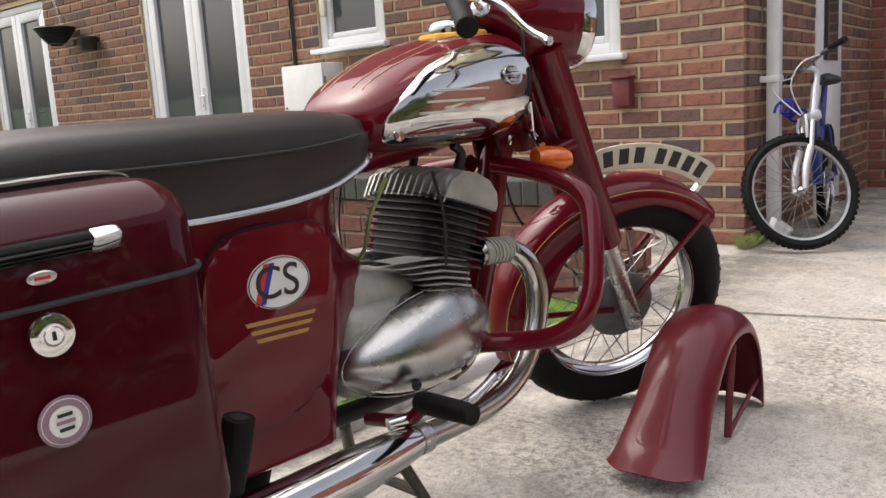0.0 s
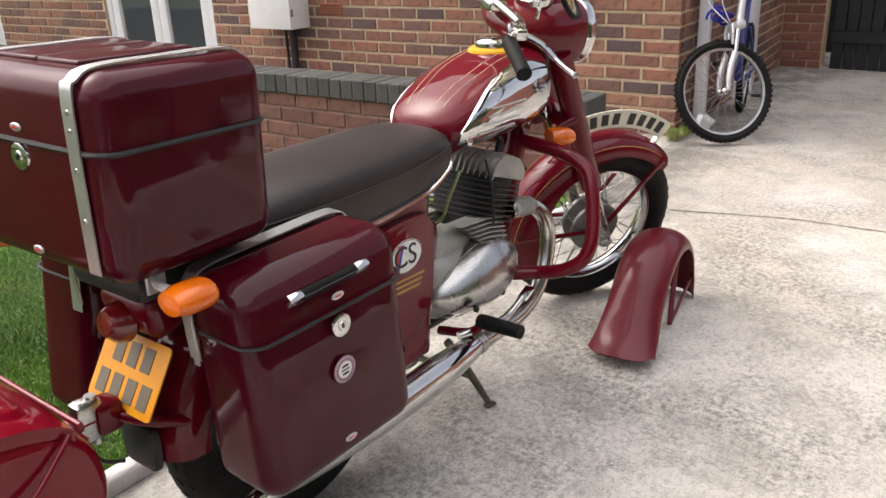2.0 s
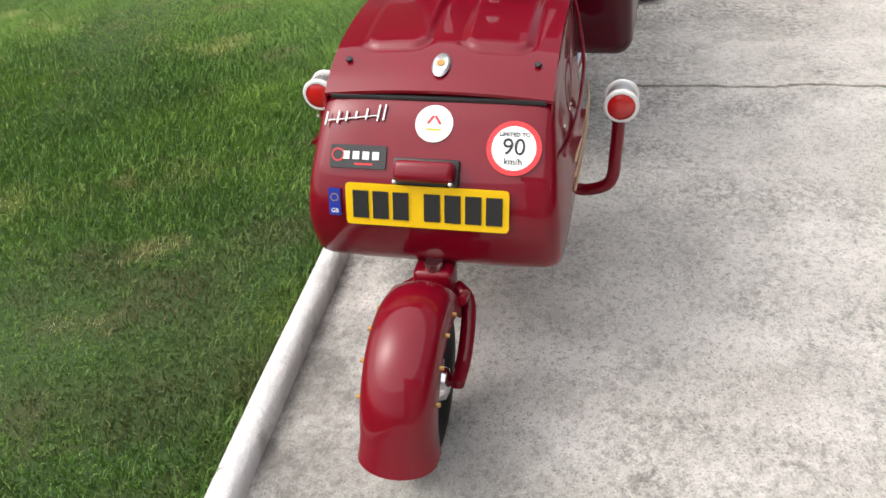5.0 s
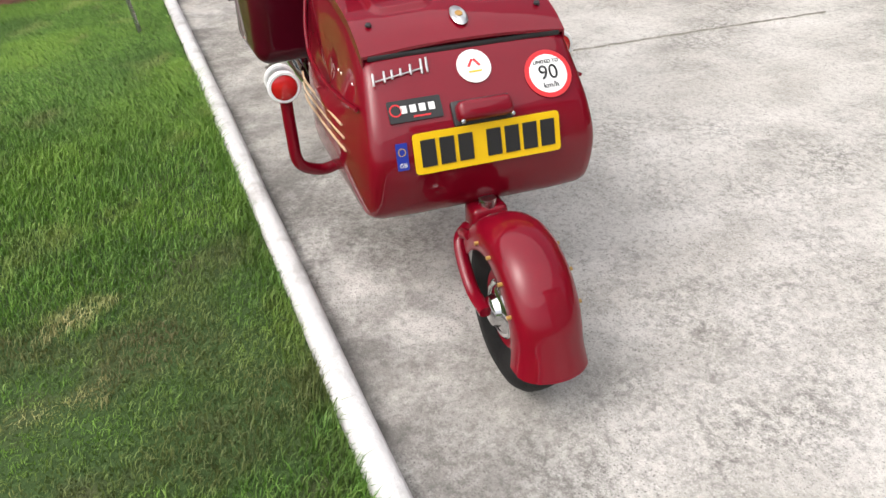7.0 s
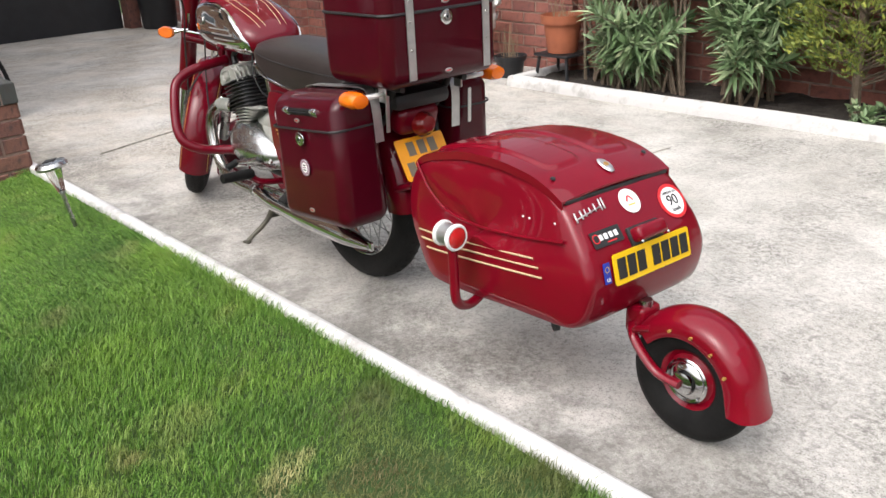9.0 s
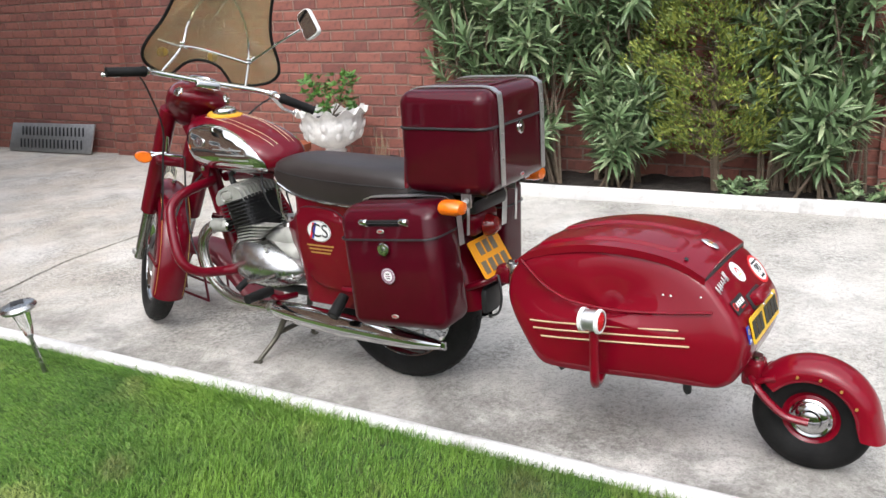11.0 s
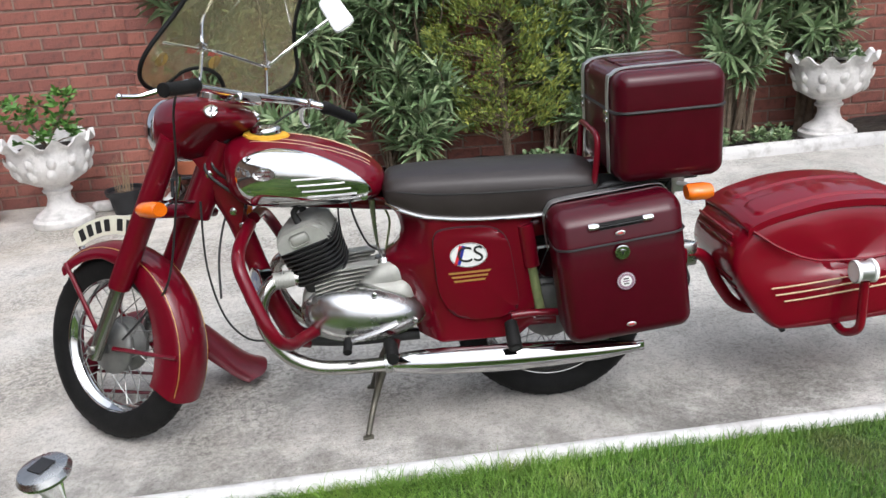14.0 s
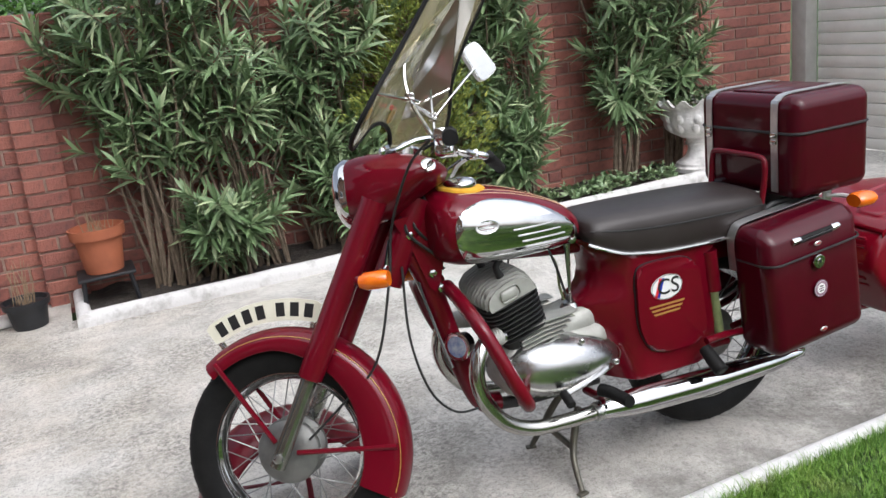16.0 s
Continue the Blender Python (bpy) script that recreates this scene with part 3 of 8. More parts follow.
HX = 3.837
CY = 0.470
UPH = SITE @ Matrix.Translation((HX, CY, 0)) @ PLUMB @ Matrix.Rotation(radians(-1.2), 4, "X") @ Matrix.Translation((-HX, -CY, 0))
UPS = UPH @ Matrix.Translation((HX, CY, 0)) @ Matrix.Rotation(radians(3.0), 4, "Z")
WY = -3.20
HOUSE_HOLES = [(7.655, 9.035, 0.06, 2.15), (4.425, 5.875, 0.175, 2.145), (2.93, 3.585, 1.28, 2.257), (1.17, 2.19, 1.045, 2.125)]
SIDE_HOLES = [(1.45, 2.17, -0.1, 2.05)]
house_front = wall("wall_house_front", HX + 0.004, HX + 0.28, CY + 0.012, 9.5, -0.3, 5.3, MORTAR_TAN, "house wall of mottled brown brick", HOUSE_HOLES, "y", UPH)
house_side = wall("wall_house_side", 0.28, 3.35, 0.004, 0.28, -0.3, 5.3, MORTAR_TAN, "side wall of the house in mottled brown brick", SIDE_HOLES, "x", UPS)
house_return = wall("wall_house_return", 3.30, 3.55, -0.36, 0.30, -0.3, 2.5, MORTAR_TAN, "brick return at the end of the drive", (), "y", UPS)
garden_wall = wall("wall_garden", -3.75, 9.4, WY - 0.20, WY - 0.004, -0.3, 1.49, MORTAR_GREY, "red brick garden wall with piers", (), "x")
UPL = SITE @ Matrix.Translation((2.45, 0, 0)) @ PLUMB @ Matrix.Translation((-2.45, 0, 0)) @ Matrix.Rotation(radians(-0.9), 4, "X")
low_wall = wall("wall_low", 2.364, 2.536, 0.40, 9.5, -0.15, 0.376, MORTAR_GREY, "low weathered brick wall with a grey coping", (), "y", UPL)
end_wall = wall("wall_drive_end", 8.32, 8.46, -2.53, 0.6, -0.3, 2.2, BINBLACK, "black painted gates closing the far end of the drive", (), "y")
gate_post = wall("wall_gate_post", 8.12, 8.32, -2.68, -2.54, -0.3, 2.2, BRICK_LOW, "narrow brick post beside the black gates", (), "y")
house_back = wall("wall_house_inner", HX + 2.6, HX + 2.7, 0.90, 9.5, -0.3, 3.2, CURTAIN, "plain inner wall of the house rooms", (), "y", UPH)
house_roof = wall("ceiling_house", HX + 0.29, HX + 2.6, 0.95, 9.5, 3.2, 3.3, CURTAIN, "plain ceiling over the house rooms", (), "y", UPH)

bm = bmesh.new()
for y0, y1 in ((-0.2, 9.9),):
    for xa, za, xb, zb in ((HX - 0.35, 5.15, HX + 3.2, 7.3), (HX + 6.75, 5.15, HX + 3.2, 7.3)):
        vs = [bm.verts.new(p) for p in ((xa, y0, za), (xa, y1, za), (xb, y1, zb), (xb, y0, zb), (xa, y0, za + 0.12), (xa, y1, za + 0.12), (xb, y1, zb + 0.12), (xb, y0, zb + 0.12))]
        for f in ((0, 1, 2, 3), (7, 6, 5, 4), (0, 4, 5, 1), (1, 5, 6, 2), (2, 6, 7, 3), (3, 7, 4, 0)):
            bm.faces.new([vs[i] for i in f])
single("roof_house", bm, ROOFTILE, "pitched brown tiled roof over the house", "roof", "structure", smooth=0, xf=UPH)


def joint(name, pts, label, width=0.006):
    """A dirt-filled joint in the slab, just proud of it."""
    r = random.Random(5)
    path = spline([(x, y, 0.0) for x, y in pts], 14)
    rings = []
    for i, p in enumerate(path):
        d = (path[min(i + 1, len(path) - 1)] - path[max(i - 1, 0)]).normalized()
        s = Vector((-d.y, d.x, 0)) * (width * r.uniform(0.35, 1.0))
        o = Vector((-d.y, d.x, 0)) * r.uniform(-0.004, 0.004)
        rings.append([p + o - s + Vector((0, 0, -0.01)), p + o - s * 0.9 + Vector((0, 0, 0.0062)), p + o + s * 0.9 + Vector((0, 0, 0.0062)), p + o + s + Vector((0, 0, -0.01))])
    return single(name, loft(rings), JOINTDIRT, label, "crack", "structure")


joint("joint_near", [(0.213, -0.28), (0.22, -0.47), (0.228, -0.71), (0.25, -0.84), (0.24, -1.3), (0.22, -1.9)], "dirt-filled hairline joint across the concrete", 0.0016)
joint("joint_far", [(2.43, 0.19), (2.60, -0.23), (2.66, -0.55), (2.70, -1.0)], "irregular hairline crack across the concrete", 0.0009)

def stain(name, x, y, rx, ry, material, label, seed=3):
    """A ragged dark blot on the slab."""
    bm = bmesh.new()
    rim = [bm.verts.new((x + rx * math.cos(a) * (1 + 0.45 * noise.noise((math.cos(a) * 2, math.sin(a) * 2, seed))), y + ry * math.sin(a) * (1 + 0.45 * noise.noise((math.sin(a) * 2, math.cos(a) * 2, seed + 4))), 0.0075)) for a in (2 * math.pi * i / 36 for i in range(36))]
    bm.faces.new(rim)
    return single(name, bm, material, label, "stain", "structure")


stain("oil_stain", 0.93, -1.56, 0.085, 0.06, mat("old_oil", (0.10, 0.095, 0.085), 0.8, second=(0.20, 0.19, 0.17), scale=40, mix=(0.4, 0.7)), "small dark oil stain on the concrete")

# ---- motorcycle ----
bike = thing("motorcycle", "maroon vintage touring motorcycle with chrome tank panels on its centre stand", "motorcycle",
             Matrix.Translation((-0.15, 0, 0)) @ Matrix.Rotation(radians(1.2), 4, "Z") @ Matrix.Translation((0.15, 0, 0)))
RAKE = radians(29)
AXIS = Vector((-math.sin(RAKE), 0, math.cos(RAKE)))
HEAD = Vector((1.275, 0, 0.271))
ST = Matrix.Translation(HEAD) @ Matrix.Rotation(radians(-34.0), 4, AXIS) @ Matrix.Translation(-HEAD)
FC = Vector((1.328, 0.008, 0.292))
RC = Vector((0.0, 0, 0.297))


def wheel(name, centre, R, width, hub_r, parent, xf, label):
    base = (xf or Matrix()) @ Matrix.Translation(centre) @ Matrix.Rotation(radians(90), 4, "X")
    w = width / 2
    ri = R - 0.088
    prof = [(ri, -w * 0.62), (ri + 0.022, -w * 0.9), (R - 0.035, -w), (R - 0.016, -w * 0.82), (R - 0.004, -w * 0.5), (R, 0), (R - 0.004, w * 0.5), (R - 0.016, w * 0.82), (R - 0.035, w), (ri + 0.022, w * 0.9), (ri, w * 0.62)]
    tyre = part("tyre", lathe(prof, 72, shut=True), RUBBER, parent, label, xf=base, smooth=50)
    bm = bmesh.new()
    for k in range(46):
        a = 2 * math.pi * k / 46
        for s in (-1, 0, 1):
            m = Matrix.Rotation(a + s * 0.03, 4, "Z") @ Matrix.Translation((R - 0.0022 - 0.0062 * abs(s), 0, s * w * 0.40)) @ Matrix.Rotation(radians(28 * (s or 1)), 4, "X")
            rbox(0.006, 0.020, w * 0.34, 0, 1, m, bm)
    part("tread", bm, RUBBER, tyre, xf=base, smooth=0)
    bm = lathe([(ri + 0.014, -w * 0.66), (ri + 0.012, -w * 0.72), (ri + 0.002, -w * 0.66), (ri - 0.002, -w * 0.5), (ri - 0.014, -w * 0.28), (ri - 0.017, 0), (ri - 0.014, w * 0.28), (ri - 0.002, w * 0.5), (ri + 0.002, w * 0.66), (ri + 0.012, w * 0.72), (ri + 0.014, w * 0.66)], 72, shut=True)
    part("rim", bm, CHROME, tyre, "chromed steel rim", xf=base)
    bm = lathe([(0, -0.060), (0.016, -0.060), (0.016, -0.052), (hub_r * 0.55, -0.05), (hub_r * 0.95, -0.040), (hub_r, -0.034), (hub_r, -0.026)]
               + [(hub_r * (0.93 if k % 2 else 1.0), -0.022 + k * 0.0044) for k in range(11)] + [(hub_r, 0.026), (hub_r, 0.034), (hub_r * 0.9, 0.042), (hub_r * 0.6, 0.046), (0.02, 0.05), (0.016, 0.06), (0, 0.06)], 48)
    hub = part("hub", bm, DRUM, tyre, "ribbed cast drum hub", xf=base)
    me = None
    for k in range(36):
        s = 1 if k % 2 else -1
        a = 2 * math.pi * k / 36
        lean = 0.42 * (1 if (k // 2) % 2 else -1)
        p = Vector((hub_r * 0.98 * math.cos(a), hub_r * 0.98 * math.sin(a), s * 0.03))
        q = Vector(((ri - 0.013) * math.cos(a + lean), (ri - 0.013) * math.sin(a + lean), s * 0.004))
        if me is None:
            first = part("spoke", tube([(0, 0, 0), (0, 0, (q - p).length)], 0.0018, 5, 1), SPOKE, tyre, "thin steel spoke")
            me = first.data
            ob = first
        else:
            ob = new("spoke", me)
            ob.parent = tyre
        ob.matrix_basis = base @ Matrix.Translation(p) @ (q - p).to_track_quat("Z", "Y").to_matrix().to_4x4()
    return tyre


wheel("rear", RC, 0.297, 0.104, 0.085, bike, None, "black treaded rear tyre on a wire wheel")
wheel("front", FC, 0.290, 0.084, 0.085, bike, ST, "black treaded front tyre on a wire wheel, steered to the right")

# tank
TANK = [(0.455, 0.030, 0.735, 0.757), (0.462, 0.062, 0.718, 0.778), (0.478, 0.092, 0.706, 0.796), (0.505, 0.112, 0.700, 0.818), (0.55, 0.126, 0.696, 0.842), (0.60, 0.134, 0.695, 0.864), (0.66, 0.139, 0.695, 0.884),
        (0.72, 0.141, 0.696, 0.897), (0.78, 0.140, 0.700, 0.906), (0.83, 0.134, 0.708, 0.910), (0.865, 0.120, 0.722, 0.906), (0.885, 0.095, 0.742, 0.895), (0.895, 0.06, 0.768, 0.878), (0.898, 0.02, 0.80, 0.85)]
TP = 2.5


def tank_y(x, z):
    w, z0, z1 = table(TANK, x)
    u = min(abs((z - (z0 + z1) / 2) / ((z1 - z0) / 2)), 0.999)
    return w * (1 - u ** TP) ** (1 / TP)


def tank_z(x, y):
    w, z0, z1 = table(TANK, x)
    u = min(abs(y / w), 0.999)
    return (z0 + z1) / 2 + (z1 - z0) / 2 * (1 - u ** TP) ** (1 / TP)


xs = [0.455 + 0.443 * (0.5 - 0.5 * math.cos(math.pi * i / 44)) for i in range(45)]
tank = part("fuel_tank", loft([super_ring(x, *table(TANK, x), TP, 56) for x in xs]), RED, bike, "rounded maroon fuel tank with chrome side panels")
PANEL = spline([(p[0], 0, p[1]) for p in [(0.852, 0.825), (0.838, 0.858), (0.80, 0.877), (0.74, 0.882), (0.67, 0.868), (0.60, 0.842), (0.54, 0.805), (0.502, 0.768), (0.489, 0.738), (0.505, 0.714), (0.56, 0.708), (0.66, 0.708), (0.76, 0.713), (0.82, 0.730), (0.847, 0.775)]], 5, True)
for s in (1, -1):
    cen = Vector((0.68, 0, 0.785))
    rings = []
    for k, f in enumerate((0.02, 0.2, 0.4, 0.6, 0.78, 0.9, 0.97, 1.0, 1.0)):
        ring = []
        for p in PANEL:
            q = cen + (p - cen) * f
            lift = 0.006 - 0.010 * (k == 8) - 0.0015 * (k == 7)
            ring.append((q.x, s * (tank_y(q.x, q.z) + lift), q.z))
        rings.append(ring)
    pn = part("tank_panel", loft(rings), CHROME, tank, "chromed teardrop side panel")
    for k in range(4):
        z = 0.800 - 0.018 * k
        xa, xb = 0.70 - 0.012 * k, 0.572 - 0.014 * k
        part("rib", tube([(xa + (xb - xa) * i / 6, s * (tank_y(xa + (xb - xa) * i / 6, z - 0.004 * i / 6) + 0.007), z - 0.004 * i / 6) for i in range(7)], 0.0022, 6, 2), ALU, pn)
    bm = lathe([(0, 0), (0.9, 0), (1.0, 0.35), (0.92, 0.8), (0.75, 0.7), (0.7, 0.5), (0, 0.5)], 28)
    bx = 0.772
    nm = facing((bx, s * (tank_y(bx, 0.822) + 0.004), 0.822), (0.12, s, 0.28))
    part("tank_badge", bm, STEEL, pn, "oval winged metal badge", xf=nm @ Matrix.Diagonal((0.033, 0.018, 0.005, 1)))
    for k in range(5):
        part("badge_bar", rbox(0.044 - 0.006 * abs(k - 2), 0.0016, 0.003, 0.0005, 1, nm @ Matrix.Translation((0, (k - 2) * 0.0052, 0.004))), RED if k % 2 else STEEL, pn)
    part("screw", lathe([(0, 0.006), (0.004, 0.006), (0.004, 0.004), (0.011, 0.003), (0.012, 0)], 20, facing((0.512, s * (tank_y(0.512, 0.728) + 0.006), 0.728), (0, s, 0.1))), CHROME, pn)
    for off in (0.045, 0.068):
        pts = [(x, s * (off - 0.018 * max(0, (0.62 - x) / 0.15)), 0) for x in [0.49 + 0.02 * i for i in range(17)]]
        part("pinstripe", tube([(p[0], p[1], tank_z(p[0], p[1]) + 0.0004) for p in pts], 0.0010, 5, 2), CREAMLINE, tank)
# filler cap on a cloth
fx = 0.775
n = 40
rings = []
for rr, hh in ((0.03, 0.006), (0.05, 0.006), (0.062, 0.005), (0.066, -0.001), (0.060, -0.004)):
    ring = []
    for i in range(n):
        a = 2 * math.pi * i / n
        r2 = rr * (1 + 0.10 * noise.noise((math.cos(a) * 2, math.sin(a) * 2, 4)))
        x, y = fx + r2 * math.cos(a), r2 * math.sin(a)
        ring.append((x, y, tank_z(x, y) + hh + 0.002 * noise.noise((x * 60, y * 60, 0))))
    rings.append(ring)
part("tank_collar", loft(rings), CLOTH, tank, "folded yellow cloth ring under the filler cap")
part("filler_cap", lathe([(0.043, -0.006), (0.045, 0.006), (0.043, 0.013), (0.036, 0.018), (0.02, 0.022), (0.008, 0.023), (0, 0.024)], 36, Matrix.Translation((fx, 0, tank_z(fx, 0) + 0.004))), CHROME, tank, "chrome filler cap")

# seat
SEAT = [(0.462, 0.075, 0.715, 0.745), (0.455, 0.100, 0.703, 0.758), (0.44, 0.113, 0.695, 0.766), (0.41, 0.122, 0.682, 0.770), (0.36, 0.128, 0.664, 0.771), (0.30, 0.131, 0.652, 0.770), (0.22, 0.135, 0.644, 0.768), (0.12, 0.138, 0.640, 0.765), (0.02, 0.138, 0.640, 0.761), (-0.06, 0.136, 0.644, 0.757), (-0.11, 0.132, 0.650, 0.751), (-0.138, 0.122, 0.656, 0.741), (-0.150, 0.10, 0.664, 0.725), (-0.154, 0.07, 0.675, 0.71)]


def seat_ring(x):
    w, z0, z1 = table(SEAT, x)
    half = [(w * 0.97, z0), (w, z0 + 0.02), (w * 0.985, z0 + (z1 - z0) * 0.55), (w * 0.955, z1 - 0.030), (w * 0.86, z1 - 0.012), (w * 0.6, z1 - 0.003), (w * 0.3, z1)]
    pts = [(x, y, z) for y, z in half] + [(x, 0, z1 + 0.001)] + [(x, -y, z) for y, z in half[::-1]]
    return pts


seat = part("seat", loft([seat_ring(x) for x in [0.462, 0.458, 0.452, 0.44, 0.425] + [0.40 - 0.03 * i for i in range(17)] + [-0.11, -0.125, -0.138, -0.147, -0.152, -0.154]]), VINYL, bike, "dark brown vinyl dual seat", smooth=60)
for s in (1, -1):
    part("seam", tube([(x, s * (table(SEAT, x)[0] * 0.985 + 0.001), table(SEAT, x)[1] + (table(SEAT, x)[2] - table(SEAT, x)[1]) * 0.56) for x in [0.45 - 0.05 * i for i in range(12)] + [-0.135]], 0.0022, 6, 3), BLACK, seat)
    part("seat_trim", tube([(x, s * (table(SEAT, x)[0] * 0.97 + 0.003), table(SEAT, x)[1] - 0.004) for x in [0.455, 0.43, 0.40, 0.36, 0.32, 0.26, 0.18, 0.1, 0.02, -0.06, -0.12, -0.145]], 0.0055, 8, 3), CHROME, seat, "bright chrome trim strip")

# centre bodywork with its lids
SPAN = [(0.262, 0.11, 0.385), (0.268, 0.10, 0.398), (0.30, 0.062, 0.408), (0.33, 0.055, 0.415), (0.40, 0.055, 0.440), (0.455, 0.055, 0.472), (0.505, 0.055, 0.480), (0.526, 0.055, 0.474), (0.538, 0.055, 0.452), (0.563, 0.055, 0.431), (0.602, 0.060, 0.422), (0.630, 0.040, 0.425), (0.648, 0.06, 0.431), (0.662, 0.30, 0.440), (0.680, 0.37, 0.450), (0.694, 0.41, 0.464), (0.706, 0.445, 0.484)]
rings = []
for z, x0, x1 in SPAN:
    half = []
    for k in range(17):
        x = x0 + (x1 - x0) * k / 16
        t = min(1, max(0, (x - 0.325) / max(x1 - 0.325, 0.02)))
        round_off = 0.010 * (k == 0) + 0.002 * (k == 1) + 0.018 * (k == 16)
        half.append((x, 0.126 - 0.070 * t * t * (3 - 2 * t) - round_off - 0.008 * (z < 0.265), z))
    rings.append(half + [(x, -y, z) for x, y, z in half[::-1]])
bm = prism([(0.10, 0.60), (0.03, 0.63), (-0.14, 0.645), (-0.14, 0.655), (0.10, 0.648)], -0.118, 0.118)
loft(rings, bm=bm)
body = part("centre_panel", bm, RED, bike, "maroon pressed-steel centre bodywork", smooth=50)
LID = [(0.335, 0.60), (0.30, 0.618), (0.165, 0.614), (0.12, 0.575), (0.098, 0.37), (0.125, 0.338), (0.285, 0.338), (0.33, 0.42)]
for s in (1, -1):
    y0, y1 = (0.118, 0.140) if s > 0 else (-0.140, -0.118)
    # black rim of the seal paints in the shadow gap round the lid
    part("lid_seal_gap", prism([tuple(Vector((0.217, 0.48)) + (Vector(p) - Vector((0.217, 0.48))) * 1.018) for p in round_poly(LID, 0.05)], s * 0.120, s * 0.1295), BLACK, body)
    lid = part("side_lid", prism(round_poly(LID, 0.045), y0, y1, 0.012, 3), RED, bike, "maroon rounded side cover with an oval sticker")
    ring = [(0.236 + 0.053 * math.cos(a), 0.537 + 0.037 * math.sin(a)) for a in (2 * math.pi * i / 40 for i in range(40))]
    st = part("oval_sticker", prism(ring, s * 0.1402, s * 0.1415), WHITE, lid, "white oval country sticker lettered CS")
    ed = [(0.236 + 0.051 * math.cos(a), s * 0.1418, 0.537 + 0.0353 * math.sin(a)) for a in (2 * math.pi * i / 40 for i in range(40))]
    part("sticker_edge", tube(ed, 0.0009, 4, 1, True), BLACKINK, st)
    for c, mt in ((0.0045, REDINK), (-0.0045, BLUEINK)):
        cx = 0.236 + s * (0.026 + c)
        part("stripe", prism([(cx - 0.0045 - 0.010 * s, 0.566), (cx + 0.0045 - 0.010 * s, 0.566), (cx + 0.0045 + 0.008 * s, 0.510), (cx - 0.0045 + 0.008 * s, 0.510)], s * 0.1415, s * 0.1422), mt, st)
    lettering("CS", 0.066, facing((0.232, s * 0.1422, 0.537), (0, s, 0)), BLACKINK, "lettering", st)
    for k in range(3):
        x0, x1 = (0.298 - 0.002 * k, 0.176 + 0.008 * k)
        part("gold_stripe", prism([(x0 - 0.005 * k, 0.487 - 0.0125 * k), (x1, 0.489 - 0.0125 * k), (x1 + 0.003, 0.483 - 0.0125 * k), (x0 - 0.004 - 0.005 * k, 0.4815 - 0.0125 * k)], s * 0.1400, s * 0.1408), GOLD, lid)

# fenders
def fender(name, centre, r, width, skirt, a0, a1, parent, xf, label, material=RED, n=40, bead=0.004, flare=0.0):
    """A curved guard round a wheel, from angle a0 to a1 in degrees (0 is ahead, 90 on top)."""
    rings = []
    for side in (0, 1):
        for i in range(n + 1):
            a = radians(a0 + (a1 - a0) * i / n)
            w = width / 2
            prof = []
            m = 16
            sk = skirt if not callable(skirt) else skirt(i / n)
            out = flare * max(0, (i / n - 0.86) / 0.14) ** 2
            w += out * 0.35
            for j in range(m + 1):
                t = -1 + 2 * j / m
                ang = t * radians(88)
                y = w * math.sin(ang)
                d = (w * 0.62) * (1 - math.cos(ang))
                prof.append((y, r + out - d))
            prof = [(-w - 0.002, r + out - w * 0.62 - sk)] + prof + [(w + 0.002, r + out - w * 0.62 - sk)]
            if side:
                prof = [(y * 0.965, rr - 0.0035) for y, rr in prof][::-1]
            ring = [Vector(centre) + Vector((math.cos(a) * rr, y, math.sin(a) * rr)) for y, rr in prof]
            if side == 0:
                rings.append([ring, None])
            else:
                rings[i][1] = ring
    bm = loft([o + inn for o, inn in rings])
    return part(name, bm, material, parent, label, xf=xf, smooth=50)


ff = fender("front_fender", FC, 0.325, 0.125, lambda t: 0.012 + 0.060 * min(1, max(0, (t - 0.25) / 0.5)), 52, 208, bike, ST, "maroon valanced front fender with gold pinstripes")
for s in (1, -1):
    pts = []
    for i in range(20):
        a = radians(60 + 145 * i / 19)
        rr = 0.325 - 0.0625 * 0.62 * (1 - math.cos(radians(62))) + 0.0008
        pts.append(FC + Vector((math.cos(a) * rr, s * 0.0625 * math.sin(radians(62)), math.sin(a) * rr)))
    part("pinstripe", tube(pts, 0.0013, 5, 2), GOLD, ff, xf=ST)
    p0 = FC + Vector((0.005, s * 0.055, 0))
    for ang in (58, 182):
        a = radians(ang)
        q = FC + Vector((math.cos(a) * 0.30, s * 0.063, math.sin(a) * 0.30))
        part("fender_stay", tube([p0 + (q - p0) * 0.12, q], 0.007, 8, 1), RED, bike, xf=ST)
fender("rear_fender", RC, 0.345, 0.165, 0.03, 20, 178, bike, None, "maroon rear fender under the luggage rack")

# curved front plate with plain bars
plate_r0, plate_r1 = 0.342, 0.400
bm = bmesh.new()
rings = []
for i in range(25):
    a = radians(60 + 50 * i / 24)
    cut = 0.006 if i in (0, 24) else 0
    rings.append([FC + Vector((math.cos(a) * rr, y, math.sin(a) * rr)) for rr, y in ((plate_r0 + cut, -0.002), (plate_r1 - cut, -0.002), (plate_r1 - cut, 0.002), (plate_r0 + cut, 0.002))])
fplate = part("front_plate", loft(rings), CREAM, bike, "cream curved front plate with black bars", xf=ST)
for y in (0.0026, -0.0026):
    for k in range(7):
        a = radians(105.3 - k * 6.15 - (2.6 if k > 2 else 0))
        c = FC + Vector((math.cos(a) * 0.3715, y, math.sin(a) * 0.3715))
        part("plate_bar", rbox(0.024, 0.0012, 0.037, 0, 1, Matrix.Translation(c) @ Matrix.Rotation(-(a - math.pi / 2), 4, "Y")), BLACKINK, fplate, xf=ST)
